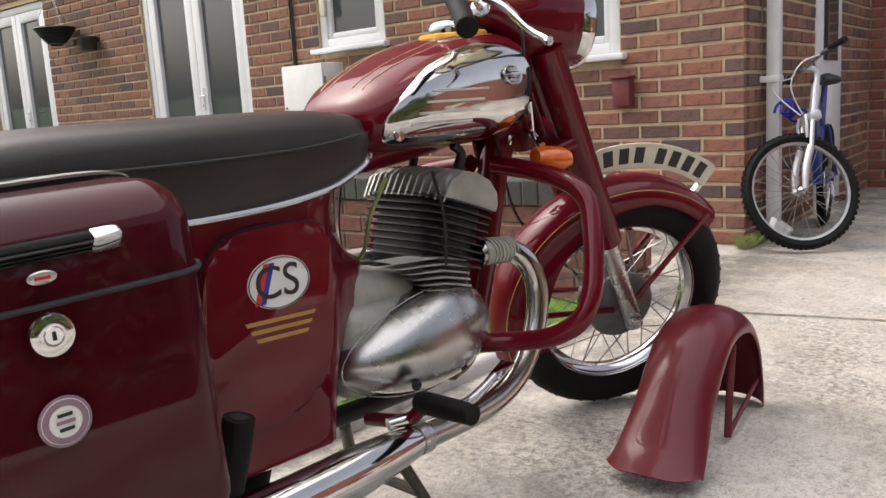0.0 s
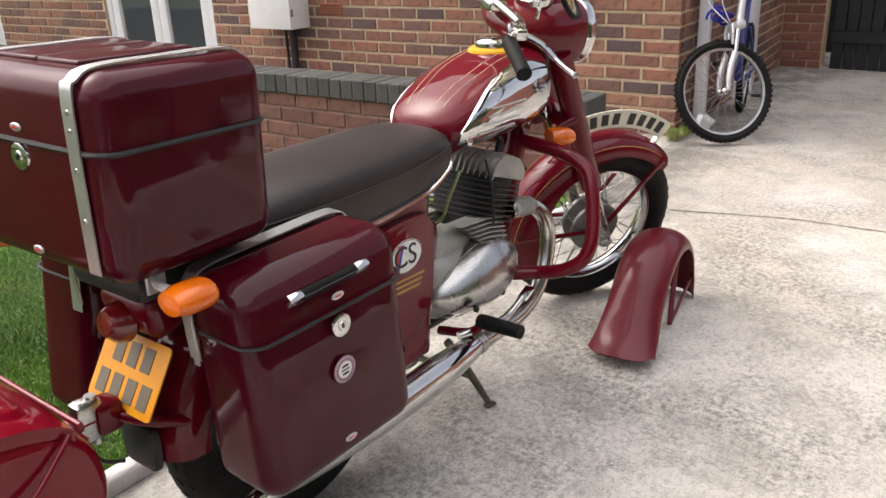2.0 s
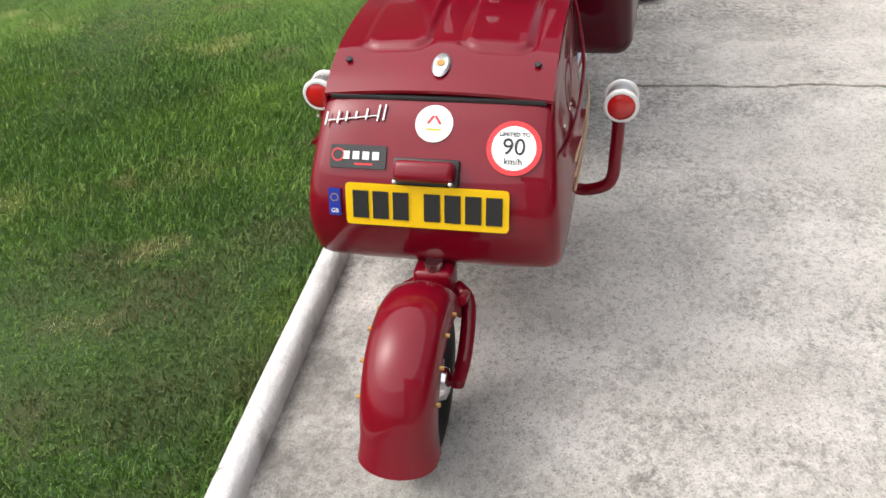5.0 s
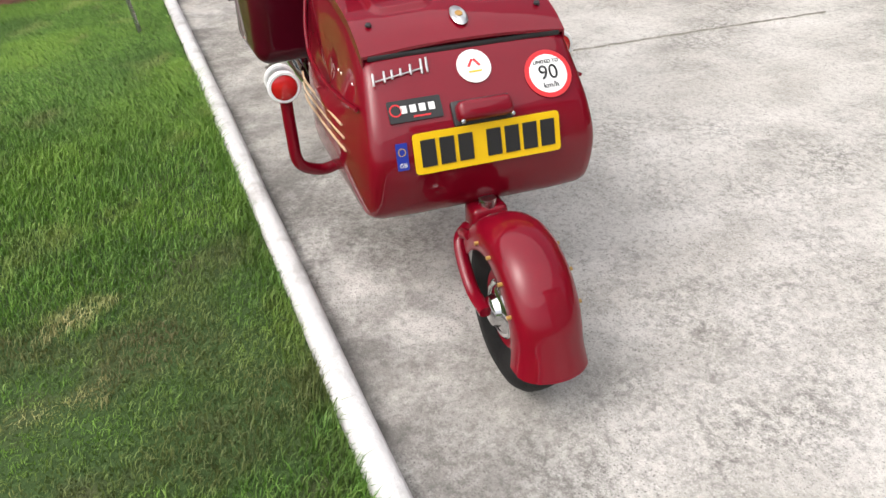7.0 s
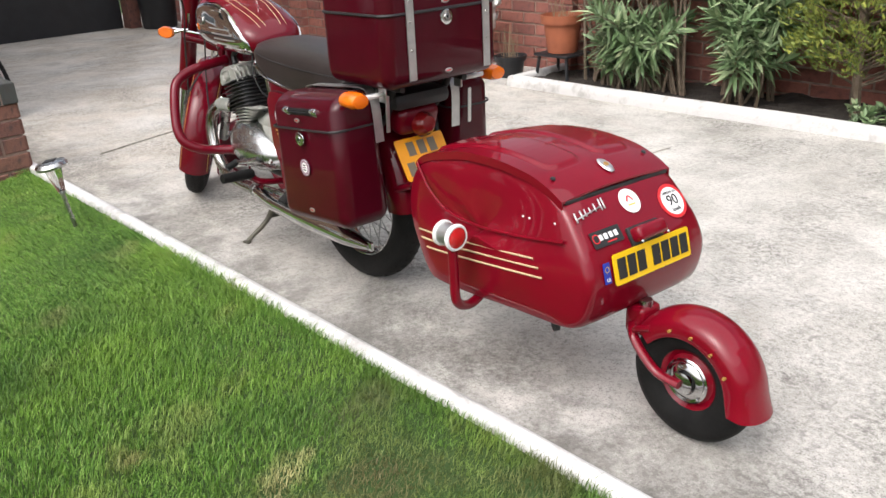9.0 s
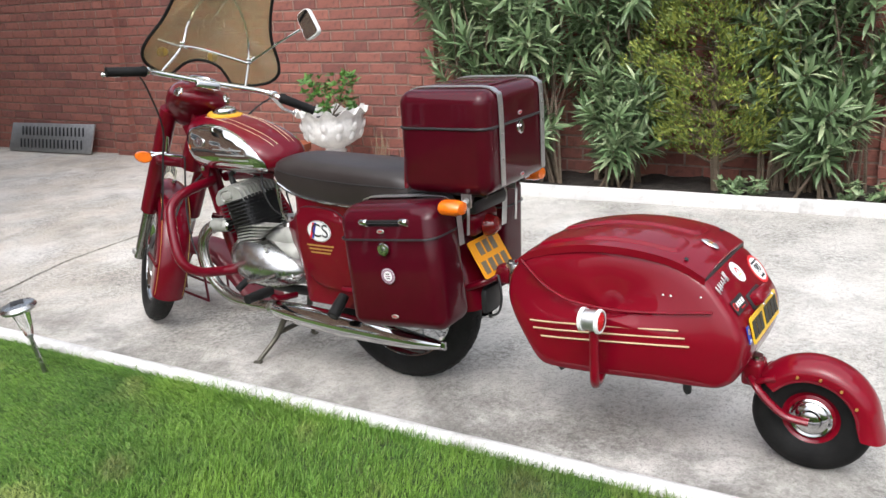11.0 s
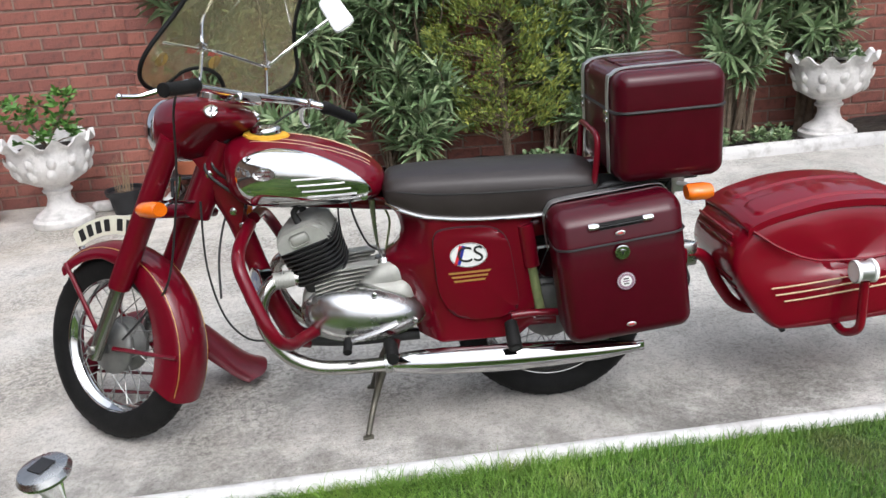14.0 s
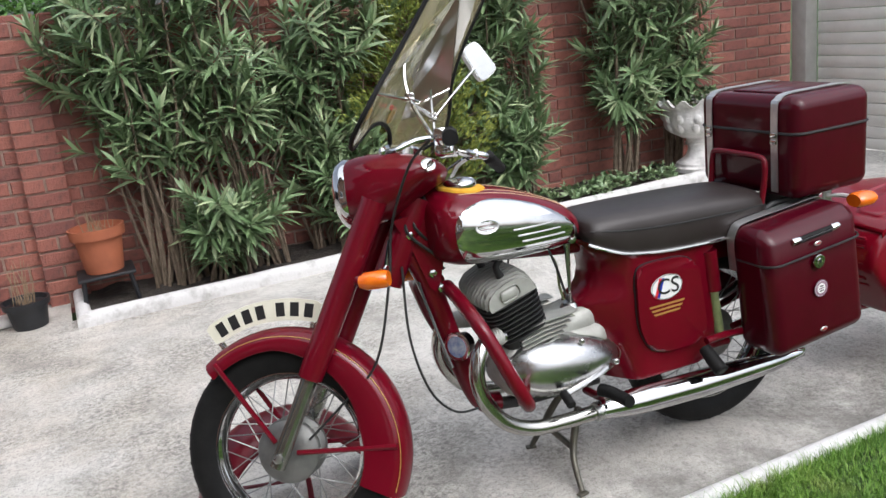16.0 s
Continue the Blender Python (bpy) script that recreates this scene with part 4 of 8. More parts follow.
for i in (0, 24):
    a = radians(62 + 46 * (i / 24))
    part("plate_clip", rbox(0.012, 0.018, 0.022, 0.002, 2, Matrix.Translation(FC + Vector((math.cos(a) * 0.333, 0, math.sin(a) * 0.333))) @ Matrix.Rotation(-(a - math.pi / 2), 4, "Y")), CHROME, fplate, xf=ST)

# fork
for s in (1, -1):
    lo = FC + Vector((0, s * 0.088, 0))
    hi = lo + AXIS * 0.70
    part("fork_slider", tube([lo - AXIS * 0.022, lo, lo + AXIS * 0.30], [0.016, 0.021, 0.021, 0.021], 16, 3), STEEL if s < 0 else GREYSTEEL, bike, "worn bare-metal fork slider", xf=ST)
    part("fork_shroud", tube([lo + AXIS * 0.235, lo + AXIS * 0.25, lo + AXIS * 0.60, hi], [0.030, 0.033, 0.033, 0.034], 20, 3), RED, bike, "maroon fork shroud", xf=ST)
    part("axle_nut", lathe([(0, -0.01), (0.013, -0.01), (0.013, 0.008), (0.008, 0.010), (0, 0.011)], 6, Matrix.Translation(lo + Vector((0, s * 0.022, 0))) @ Matrix.Rotation(radians(-90 * s), 4, "X")), STEEL, bike, xf=ST)
part("fork_yoke", rbox(0.07, 0.235, 0.028, 0.012, 3, Matrix.Translation(HEAD + AXIS * 0.50 + Vector((0.02, 0, 0))) @ Matrix.Rotation(-RAKE, 4, "Y")), RED, bike, xf=ST)

# headlamp nacelle, speedometer
SN = ST @ Matrix.Translation((-0.018, 0.006, 0))
NAC = [(1.085, 0.086, 0.852, 1.022), (1.06, 0.096, 0.846, 1.028), (1.02, 0.106, 0.846, 1.030), (0.97, 0.113, 0.862, 1.026), (0.92, 0.112, 0.892, 1.016), (0.88, 0.104, 0.915, 1.004), (0.85, 0.088, 0.928, 0.990), (0.835, 0.06, 0.938, 0.975), (0.83, 0.02, 0.95, 0.965)]
nac = part("headlamp_nacelle", loft([super_ring(x, *table(NAC, x), 2.35, 40) for x in [1.085 - 0.012 * i for i in range(21)] + [0.83]]), RED, bike, "maroon headlamp housing faired over the forks", xf=SN)
lm = Matrix.Translation((1.085, 0, 0.937)) @ Matrix.Rotation(radians(90), 4, "Y")
part("headlamp_rim", lathe([(0.080, -0.012), (0.091, -0.006), (0.092, 0.006), (0.088, 0.022), (0.078, 0.030), (0.074, 0.026), (0.074, 0.0)], 44, lm), CHROME, nac, "chrome headlamp rim", xf=SN)
part("headlamp_lens", lathe([(0.076, 0.022), (0.06, 0.030), (0.035, 0.036), (0, 0.038)], 40, lm), GLASS, nac, "clear domed headlamp glass", xf=SN)
part("headlamp_reflector", lathe([(0.076, 0.018), (0.06, 0.0), (0.03, -0.02), (0.012, -0.026), (0.012, 0.0), (0, 0.002)], 36, lm), CHROME, nac, xf=SN)
sm = Matrix.Translation((0.940, -0.01, 1.027)) @ Matrix.Rotation(radians(-12), 4, "Y")
part("speedometer", lathe([(0.052, -0.01), (0.053, 0.006), (0.048, 0.011), (0.043, 0.009), (0.041, 0.004), (0, 0.004)], 36, sm), CHROME, nac, "round speedometer in a chrome bezel", xf=SN)
part("speedometer_dial", disc(0.040, 0.001, sm @ Matrix.Translation((0, 0, 0.005))), CREAM, nac, xf=SN)
for s in (1, -1):
    part("key_switch", lathe([(0.019, 0), (0.019, 0.008), (0.014, 0.010), (0.005, 0.010), (0.005, 0.016), (0, 0.016)], 24, facing((0.862, s * 0.085, 0.968), (-0.5, s * 0.8, 0.5))), CHROME, nac, xf=SN)

# headstock and frame
part("headstock", tube([HEAD + AXIS * 0.48 - Vector((0.03, 0, 0)), HEAD + AXIS * 0.72 - Vector((0.03, 0, 0))], 0.042, 18, 1), RED, bike, "maroon steering head")
part("down_tube", tube([(0.935, 0, 0.76), (0.895, 0, 0.66), (0.845, 0, 0.46), (0.80, 0, 0.32), (0.77, 0, 0.275), (0.73, 0, 0.262)], 0.031, 14, 5), RED, bike, "maroon frame down tube")
part("engine_cradle", tube([(0.74, 0, 0.258), (0.62, 0, 0.245), (0.40, 0, 0.245)], 0.018, 10, 3), BLACK, bike)
part("top_tube", tube([(0.90, 0, 0.76), (0.70, 0, 0.715), (0.44, 0, 0.68)], 0.03, 12, 3), RED, bike)
for s in (1, -1):
    part("gusset", prism([(0.945, 0.78), (0.985, 0.86), (0.90, 0.87), (0.86, 0.72), (0.885, 0.64), (0.905, 0.66)], s * 0.028, s * 0.036, 0), RED, bike)
    for q in ((0.945, 0.815), (0.875, 0.655), (0.895, 0.70)):
        part("bolt", lathe([(0.011, 0), (0.011, 0.007), (0.006, 0.009), (0, 0.009)], 6, facing((q[0], s * 0.036, q[1]), (0, s, 0))), CHROME, bike)
    cb = [(0.856, s * 0.030, 0.654), (0.862, s * 0.13, 0.641), (0.863, s * 0.20, 0.623), (0.856, s * 0.245, 0.594), (0.838, s * 0.268, 0.545), (0.814, s * 0.286, 0.48), (0.792, s * 0.294, 0.428), (0.770, s * 0.282, 0.386), (0.748, s * 0.235, 0.356), (0.73, s * 0.17, 0.342), (0.69, s * 0.10, 0.336)]
    part("crash_bar", tube(cb, 0.0185, 14, 5), RED, bike, "maroon tubular crash bar")

# engine
TILT_E = radians(17)
EN = Matrix.Translation((0.655, 0, 0.455)) @ Matrix.Rotation(TILT_E, 4, "Y")
eng = part("cylinder_block", rbox(0.125, 0.175, 0.20, 0.03, 3, EN @ Matrix.Translation((0, 0, 0.08))), FIN, bike, "black finned twin cylinder block")


def fin_plate(sx, sy, t, r, m):
    o = round_poly([(-sx / 2, -sy / 2), (sx / 2, -sy / 2), (sx / 2, sy / 2), (-sx / 2, sy / 2)], r, 4)
    own = bmesh.new()
    a = [own.verts.new((x, y, -t / 2)) for x, y in o]
    b = [own.verts.new((x, y, t / 2)) for x, y in o]
    own.faces.new(a[::-1])
    own.faces.new(b)
    for i in range(len(a)):
        j = (i + 1) % len(a)
        own.faces.new((a[i], a[j], b[j], b[i]))
    own.transform(m)
    return own


for k in range(9):
    part("fin", fin_plate(0.172 - 0.002 * (8 - k), 0.214, 0.0035, 0.05, EN @ Matrix.Translation((0, 0, 0.036 + k * 0.0135))), FIN, eng)
part("cylinder_head", rbox(0.135, 0.19, 0.055, 0.024, 4, EN @ Matrix.Translation((0, 0, 0.170))), CAST, bike, "grey cast cylinder head with cooling fins")
for k in range(13):
    y = -0.102 + k * 0.017
    o = [(-0.088, 0.160), (0.088, 0.160), (0.091, 0.172), (0.082, 0.194), (0.05, 0.212), (0.0, 0.218), (-0.05, 0.212), (-0.082, 0.190), (-0.092, 0.150)]
    o = [(x * 0.95 * (1 - 0.14 * abs(y / 0.1) ** 3), z - 0.014 * (0.6 + 0.4 * abs(y / 0.1) ** 3)) for x, z in o]
    part("head_fin", prism(o, y - 0.0022, y + 0.0022, 0, 1, None, EN), CAST, eng)
part("head_cover", rbox(0.058, 0.012, 0.036, 0.013, 4, EN @ Matrix.Translation((0.004, 0.104, 0.172))), CAST, eng, "pale cast end boss")
for s in (1, -1):
    part("spark_plug", tube([(0.712, s * 0.06, 0.655), (0.722, s * 0.06, 0.685), (0.705, s * 0.055, 0.70)], [0.012, 0.009, 0.009], 10, 3), BLACK, eng)
crank = part("crankcase", rbox(0.34, 0.20, 0.17, 0.05, 4, Matrix.Translation((0.565, 0, 0.375))), CAST, bike, "grey cast crankcase")
part("gearbox_top", rbox(0.17, 0.15, 0.09, 0.035, 4, Matrix.Translation((0.505, 0, 0.455)) @ Matrix.Rotation(radians(10), 4, "Y")), CAST, crank)
for s in (1, -1):
    for k in range(6):
        z = 0.448 + 0.0115 * k
        xe = 0.578 - 0.014 * k
        o = [(0.685, z - 0.014), (0.62, z + 0.001), (xe, z + 0.009), (xe - 0.010, z + 0.0105), (0.62, z + 0.0045), (0.685, z - 0.0105)]
        part("case_fin", prism(o, s * 0.045, s * (0.112 - 0.003 * k)), CAST, crank)
    # egg-shaped cover
    rings = []
    for t in (0.0, 0.15, 0.3, 0.45, 0.58, 0.70, 0.80, 0.88, 0.94, 0.98, 1.0):
        f = max(0.03, (1 - t ** 2.6) ** 0.5)
        ring = []
        for i in range(48):
            a = 2 * math.pi * i / 48
            ring.append((0.552 + (0.010 if s < 0 else 0) + 0.012 * t + (0.187 if s > 0 else 0.180) * f * math.cos(a), s * (0.045 + 0.118 * t), 0.369 + 0.0905 * f * math.sin(a) * (1 + 0.20 * math.cos(a)) + 0.012 * f * math.cos(a)))
        rings.append(ring)
    ec = part("engine_cover", loft(rings), POLISHED, bike, "polished egg-shaped aluminium engine cover")
    for q in ((0.665, 0.415), (0.515, 0.437), (0.405, 0.345)) if s > 0 else ((0.50, 0.315), (0.62, 0.318), (0.69, 0.335)):
        d = abs((q[0] - 0.55) / 0.187) ** 2 + abs((q[1] - 0.369) / 0.09) ** 2
        y = 0.045 + 0.118 * max(0.1, 1 - d * 0.97) ** 0.385
        part("cover_screw", lathe([(0.0085, -0.004), (0.0085, 0.003), (0.006, 0.005), (0.004, 0.002), (0, 0.002)], 14, facing((q[0], s * y, q[1]), (0, s, 0))), STEEL if s > 0 else BLACK, ec)
    part("cover_seam", tube([(0.555 + 0.18 * math.cos(a), s * 0.0985, 0.369 + 0.0865 * math.sin(a) * (1 + 0.20 * math.cos(a)) + 0.0118 * math.cos(a)) for a in (2 * math.pi * i / 44 for i in range(44))], 0.0012, 5, 1, True), STEEL, ec)
# carburettor stub, cables by the engine
part("carb_cap", lathe([(0.026, 0), (0.028, 0.006), (0.022, 0.02), (0.010, 0.026), (0.008, 0.04), (0, 0.042)], 24, Matrix.Translation((0.485, 0.02, 0.498))), STEEL, bike)
part("tap", tube([(0.497, 0.05, 0.700), (0.497, 0.05, 0.64), (0.495, 0.045, 0.56), (0.487, 0.03, 0.52)], [0.009, 0.007, 0.004, 0.004], 8, 4), STEEL, bike)
part("cable", tube([(0.56, 0.06, 0.70), (0.545, 0.075, 0.64), (0.52, 0.06, 0.57), (0.49, 0.02, 0.535)], 0.0035, 6, 6), BLACK, bike)
part("cable", tube([(0.61, -0.09, 0.66), (0.615, -0.11, 0.58), (0.605, -0.12, 0.50)], 0.003, 6, 5), BLACK, bike)
part("fuel_hose", tube([(0.49, -0.10, 0.66), (0.46, -0.09, 0.60), (0.47, -0.06, 0.54), (0.485, 0.0, 0.50)], 0.004, 6, 5), GREENPAINT, bike)

# exhausts
for s in (1, -1):
    part("header_pipe", tube([(0.735, s * 0.085, 0.495), (0.79, s * 0.105, 0.500), (0.828, s * 0.128, 0.470), (0.842, s * 0.14, 0.415), (0.826, s * 0.146, 0.345), (0.776, s * 0.15, 0.275), (0.70, s * 0.15, 0.236), (0.60, s * 0.15, 0.226), (0.485, s * 0.15, 0.226)], 0.0215, 16, 6), NICKEL, bike, "dull nickel exhaust header")
    nut = part("exhaust_nut", tube([(0.745, s * 0.088, 0.497), (0.80, s * 0.108, 0.499)], 0.024, 20, 1), CAST, bike, "finned exhaust collar")
    for k in range(7):
        c = Vector((0.752 + 0.0075 * k, s * (0.0905 + 0.0028 * k), 0.4985))
        part("collar_fin", lathe([(0.022, -0.002), (0.027 - 0.0003 * k, -0.002), (0.027 - 0.0003 * k, 0.002), (0.022, 0.002)], 24, Matrix.Translation(c) @ Matrix.Rotation(radians(83), 4, "Y")), CAST, nut)
    part("clamp", tube([(0.505, s * 0.15, 0.226), (0.482, s * 0.15, 0.226)], 0.027, 16, 1), STEEL, bike)
    part("muffler", tube([(0.49, s * 0.15, 0.226), (0.43, s * 0.15, 0.224), (0.34, s * 0.15, 0.219), (0.15, s * 0.15, 0.212), (0.0, s * 0.15, 0.210), (-0.12, s * 0.15, 0.208), (-0.20, s * 0.15, 0.208), (-0.246, s * 0.15, 0.209)], [0.023, 0.033, 0.040, 0.041, 0.037, 0.030, 0.020, 0.012], 24, 5), CHROME, bike, "long tapered chrome muffler")
    part("muffler_tip", rbox(0.05, 0.012, 0.030, 0.004, 2, Matrix.Translation((-0.235, s * 0.15, 0.209))), CHROME, bike)

# pegs, pedals, stand
for s in (1, -1):
    part("footrest", tube([(0.485, s * 0.165, 0.295), (0.478, s * 0.20, 0.300), (0.472, s * 0.285, 0.305)], [0.019, 0.019, 0.017], 12, 3), RUBBER, bike, "black rubber footrest")
    part("footrest_bar", tube([(0.47, s * 0.05, 0.245), (0.475, s * 0.14, 0.262), (0.482, s * 0.17, 0.293)], 0.012, 10, 4), RED, bike)
    part("pillion_bar", tube([(-0.02, s * 0.16, 0.345), (0.06, s * 0.165, 0.352), (0.128, s * 0.17, 0.352)], 0.011, 10, 3), RED, bike)
    peg = [(0.131, 0.165, 0.328), (0.130, 0.200, 0.303), (0.128, 0.235, 0.280)] if s > 0 else [(0.098, -0.196, 0.298), (0.104, -0.202, 0.345), (0.111, -0.209, 0.394)]
    part("pillion_peg", tube(peg, [0.018, 0.021, 0.0205], 16, 3), RUBBER, bike, "folded black pillion footpeg")
    d = (Vector(peg[2]) - Vector(peg[1])).normalized()
    part("peg_end", disc(0.012, 0.001, facing(Vector(peg[2]) + d * 0.0005, d, (1, 0, 0))), BLACK, bike)
    part("stand_leg", tube([(0.50, s * 0.05, 0.20), (0.525, s * 0.07, 0.15), (0.555, s * 0.10, 0.075), (0.578, 0.178 if s > 0 else -0.128, 0.010)], [0.011, 0.012, 0.010, 0.008], 10, 4), GREYPAINT, bike, "worn grey stand leg")
    part("stand_foot", rbox(0.034, 0.020, 0.009, 0.004, 2, Matrix.Translation((0.578, 0.182 if s > 0 else -0.132, 0.006)) @ Matrix.Rotation(radians(12 * s), 4, "Z")), GREYPAINT, bike)
    # shock absorber
    part("shock_shroud", tube([(0.070, s * 0.116, 0.605), (0.056, s * 0.116, 0.48)], 0.024, 16, 1), RED, bike, "maroon shock absorber shroud")
    part("shock_body", tube([(0.056, s * 0.116, 0.48), (0.036, s * 0.116, 0.33)], 0.014, 14, 1), GREENPAINT, bike, "bare spring strut")
    part("swingarm", tube([(0.34, s * 0.07, 0.30), (0.15, s * 0.085, 0.30), (-0.01, s * 0.09, 0.297)], 0.018, 10, 2), RED, bike)
part("stand_brace", tube([(0.545, -0.09, 0.095), (0.545, 0.09, 0.095)], 0.010, 8, 1), GREYPAINT, bike)
part("gear_lever", tube([(0.455, 0.150, 0.352), (0.50, 0.160, 0.338), (0.57, 0.165, 0.322), (0.60, 0.165, 0.315)], 0.0085, 8, 3), POLISHED, bike, "polished gear lever")
part("gear_pad", tube([(0.602, 0.160, 0.318), (0.604, 0.205, 0.300)], 0.013, 10, 1), RUBBER, bike)
part("brake_pedal", tube([(0.44, -0.13, 0.262), (0.52, -0.16, 0.268), (0.60, -0.165, 0.262), (0.675, -0.165, 0.29)], [0.011, 0.010, 0.010, 0.008], 10, 4), CHROME, bike, "chrome brake pedal")
part("brake_pad", rbox(0.05, 0.030, 0.007, 0.003, 2, Matrix.Translation((0.69, -0.168, 0.297)) @ Matrix.Rotation(radians(-24), 4, "Y")), CHROME, bike)
part("horn", lathe([(0.0, -0.03), (0.03, -0.03), (0.034, 0.0), (0.040, 0.008), (0.041, 0.014), (0.034, 0.016), (0.02, 0.012), (0, 0.013)], 28, facing((0.848, 0.052, 0.487), (0.80, 0.58, 0.1))), CHROME, bike, "round horn behind a chrome ring")
# the blue-white reflection on the glass is painted into the disc's colour
part("horn_disc", disc(0.030, 0.002, facing((0.8585, 0.0598, 0.488), (0.80, 0.58, 0.1))), mat("horn_glass_reflection", (0.42, 0.47, 0.52), 0.12, second=(0.10, 0.16, 0.34), scale=38, coat=0.6), bike, "glossy horn disc coloured with a blue-white reflection")

# handlebar with its controls
for s in (1, -1):
    e = (0.030, -0.030, 0.012) if s > 0 else (0, 0, 0)
    part("handlebar", tube([(0.800, 0, 1.018), (0.798, s * 0.10, 1.019), (0.790, s * 0.19, 1.020), (0.768 + e[0] * 0.3, s * 0.228 + e[1] * 0.3, 1.016 + e[2] * 0.4), (0.735 + e[0] * 0.6, s * 0.250 + e[1] * 0.4, 1.006 + e[2] * 0.7), (0.722 + e[0], s * 0.30 + e[1], 0.996 + e[2]), (0.712 + e[0], s * 0.375 + e[1], 0.981 + e[2])], 0.0112, 12, 6), CHROME, bike, "chromed handlebar", xf=ST)
    part("grip", tube([(0.728 + e[0], s * 0.266 + e[1], 1.003 + e[2]), (0.725 + e[0], s * 0.278 + e[1], 1.000 + e[2]), (0.711 + e[0], s * 0.378 + e[1], 0.980 + e[2]), (0.710 + e[0], s * 0.382 + e[1], 0.979 + e[2])], [0.021, 0.0175, 0.0165, 0.0185], 14, 3), RUBBER, bike, "black rubber handlebar grip", xf=ST)
    part("lever_mount", rbox(0.03, 0.03, 0.028, 0.006, 2, Matrix.Translation((0.765 + e[0] * 0.5, s * 0.236 + e[1] * 0.4, 1.014 + e[2] * 0.6))), CHROME, bike, xf=ST)
    part("lever", tube([(0.785 + e[0] * 0.5, s * 0.238 + e[1] * 0.4, 1.008 + e[2] * 0.6), (0.815 + e[0] * 0.7, s * 0.262, 0.998 + e[2]), (0.845 + e[0], s * 0.305, 0.972 + e[2] * 1.6), (0.861 + e[0], s * 0.350, 0.964 + e[2] * 1.9)], [0.008, 0.008, 0.006, 0.006], 8, 4), CHROME, bike, "chrome hand lever", xf=ST)
    part("lever_ball", lathe([(0, -0.009), (0.006, -0.007), (0.009, 0), (0.006, 0.007), (0, 0.009)], 12, Matrix.Translation((0.862 + e[0], s * 0.353, 0.963 + e[2] * 1.9))), CHROME, bike, xf=ST)
    # indicator on a chrome stalk
    part("indicator_stalk", tube([(0.985, s * 0.09, 0.735), (0.985, s * 0.125, 0.725), (0.99, s * 0.145, 0.712)], 0.007, 8, 3), CHROME, bike, xf=ST)
    part("indicator_arm", tube([(0.985, s * 0.09, 0.735), (0.965, s * 0.095, 0.80)], 0.006, 8, 1), CHROME, bike, xf=ST)
    part("front_indicator", lathe([(0, -0.028), (0.022, -0.028), (0.026, -0.022), (0.027, 0.0), (0.026, 0.018), (0.018, 0.03), (0, 0.034)], 20, Matrix.Translation((0.997, s * 0.172, 0.708)) @ Matrix.Rotation(radians(90), 4, "Y") @ Matrix.Diagonal((0.85, 1.15, 1.25, 1))), AMBER, bike, "amber turn signal", xf=ST)
part("bar_clamp", rbox(0.05, 0.09, 0.03, 0.008, 3, Matrix.Translation((0.805, 0, 1.008))), CHROME, bike, xf=ST)
for pts in (((0.80, 0.25, 1.01), (0.87, 0.2, 0.96), (0.95, 0.12, 0.83), (0.98, 0.10, 0.70), (1.05, 0.07, 0.50), (1.16, 0.06, 0.40), (1.26, 0.06, 0.32)),
            ((0.80, -0.25, 1.01), (0.88, -0.2, 0.95), (0.93, -0.12, 0.82), (0.94, -0.06, 0.70), (0.90, 0.02, 0.58), (0.86, 0.06, 0.46))):
    part("cable", tube(pts, 0.0035, 6, 6), BLACK, bike, xf=ST)
part("cable", tube([(0.98, 0.05, 0.74), (0.99, 0.07, 0.55), (0.96, 0.09, 0.40), (0.90, 0.10, 0.325), (0.83, 0.09, 0.31)], 0.0035, 6, 6), BLACK, bike)
# wiring under the nacelle
r = random.Random(4)
for k in range(9):
    a = Vector((0.90 + r.uniform(-0.05, 0.05), r.uniform(-0.05, 0.05), 0.90))
    b = Vector((0.90 + r.uniform(-0.03, 0.05), r.uniform(-0.06, 0.06), 0.81 + r.uniform(-0.03, 0.03)))
    c = Vector((0.87 + r.uniform(-0.03, 0.03), r.uniform(-0.05, 0.05), 0.73 + r.uniform(-0.03, 0.02)))
    part("wire", tube([a, a.lerp(b, 0.5) + Vector((0.03 * r.uniform(-1, 1), 0.03 * r.uniform(-1, 1), 0)), b, c], 0.0045, 6, 5), BLACK, bike)
part("junction_block", rbox(0.06, 0.07, 0.07, 0.012, 2, Matrix.Translation((0.935, 0, 0.83))), BLACK, bike)
part("indicator_crossbar", tube([(0.985, -0.15, 0.728), (0.985, 0.15, 0.728)], 0.0055, 8, 1), CHROME, bike, xf=ST)

# ---- windscreen and mirror ----
def screen_point(y, z):
    """A point of the leaning screen."""
    return Vector((0.985 - 0.75 * (z - 1.085) + 0.16 * y - 1.2 * y * y, y, z))


HALF = [(0.0, 1.102), (0.03, 1.098), (0.06, 1.083), (0.085, 1.055), (0.105, 1.034), (0.145, 1.034), (0.188, 1.046), (0.214, 1.064), (0.226, 1.092), (0.220, 1.125), (0.203, 1.163), (0.180, 1.208), (0.162, 1.265), (0.150, 1.335), (0.142, 1.41), (0.128, 1.47), (0.09, 1.512), (0.04, 1.527), (0.0, 1.53)]
line = spline([screen_point(y - 0.004, z + 0.006) for y, z in HALF + [(-1.17 * y, z) for y, z in HALF[-2:0:-1]]], 4, True)
bm = bmesh.new()
lean = Vector((1, 0, 0.75)).normalized() * 0.0015
front, back = [bm.verts.new(p + lean) for p in line], [bm.verts.new(p - lean) for p in line]
bm.faces.new(front)
bm.faces.new(back[::-1])
for k in range(len(line)):
    bm.faces.new((front[k], back[k], back[(k + 1) % len(line)], front[(k + 1) % len(line)]))
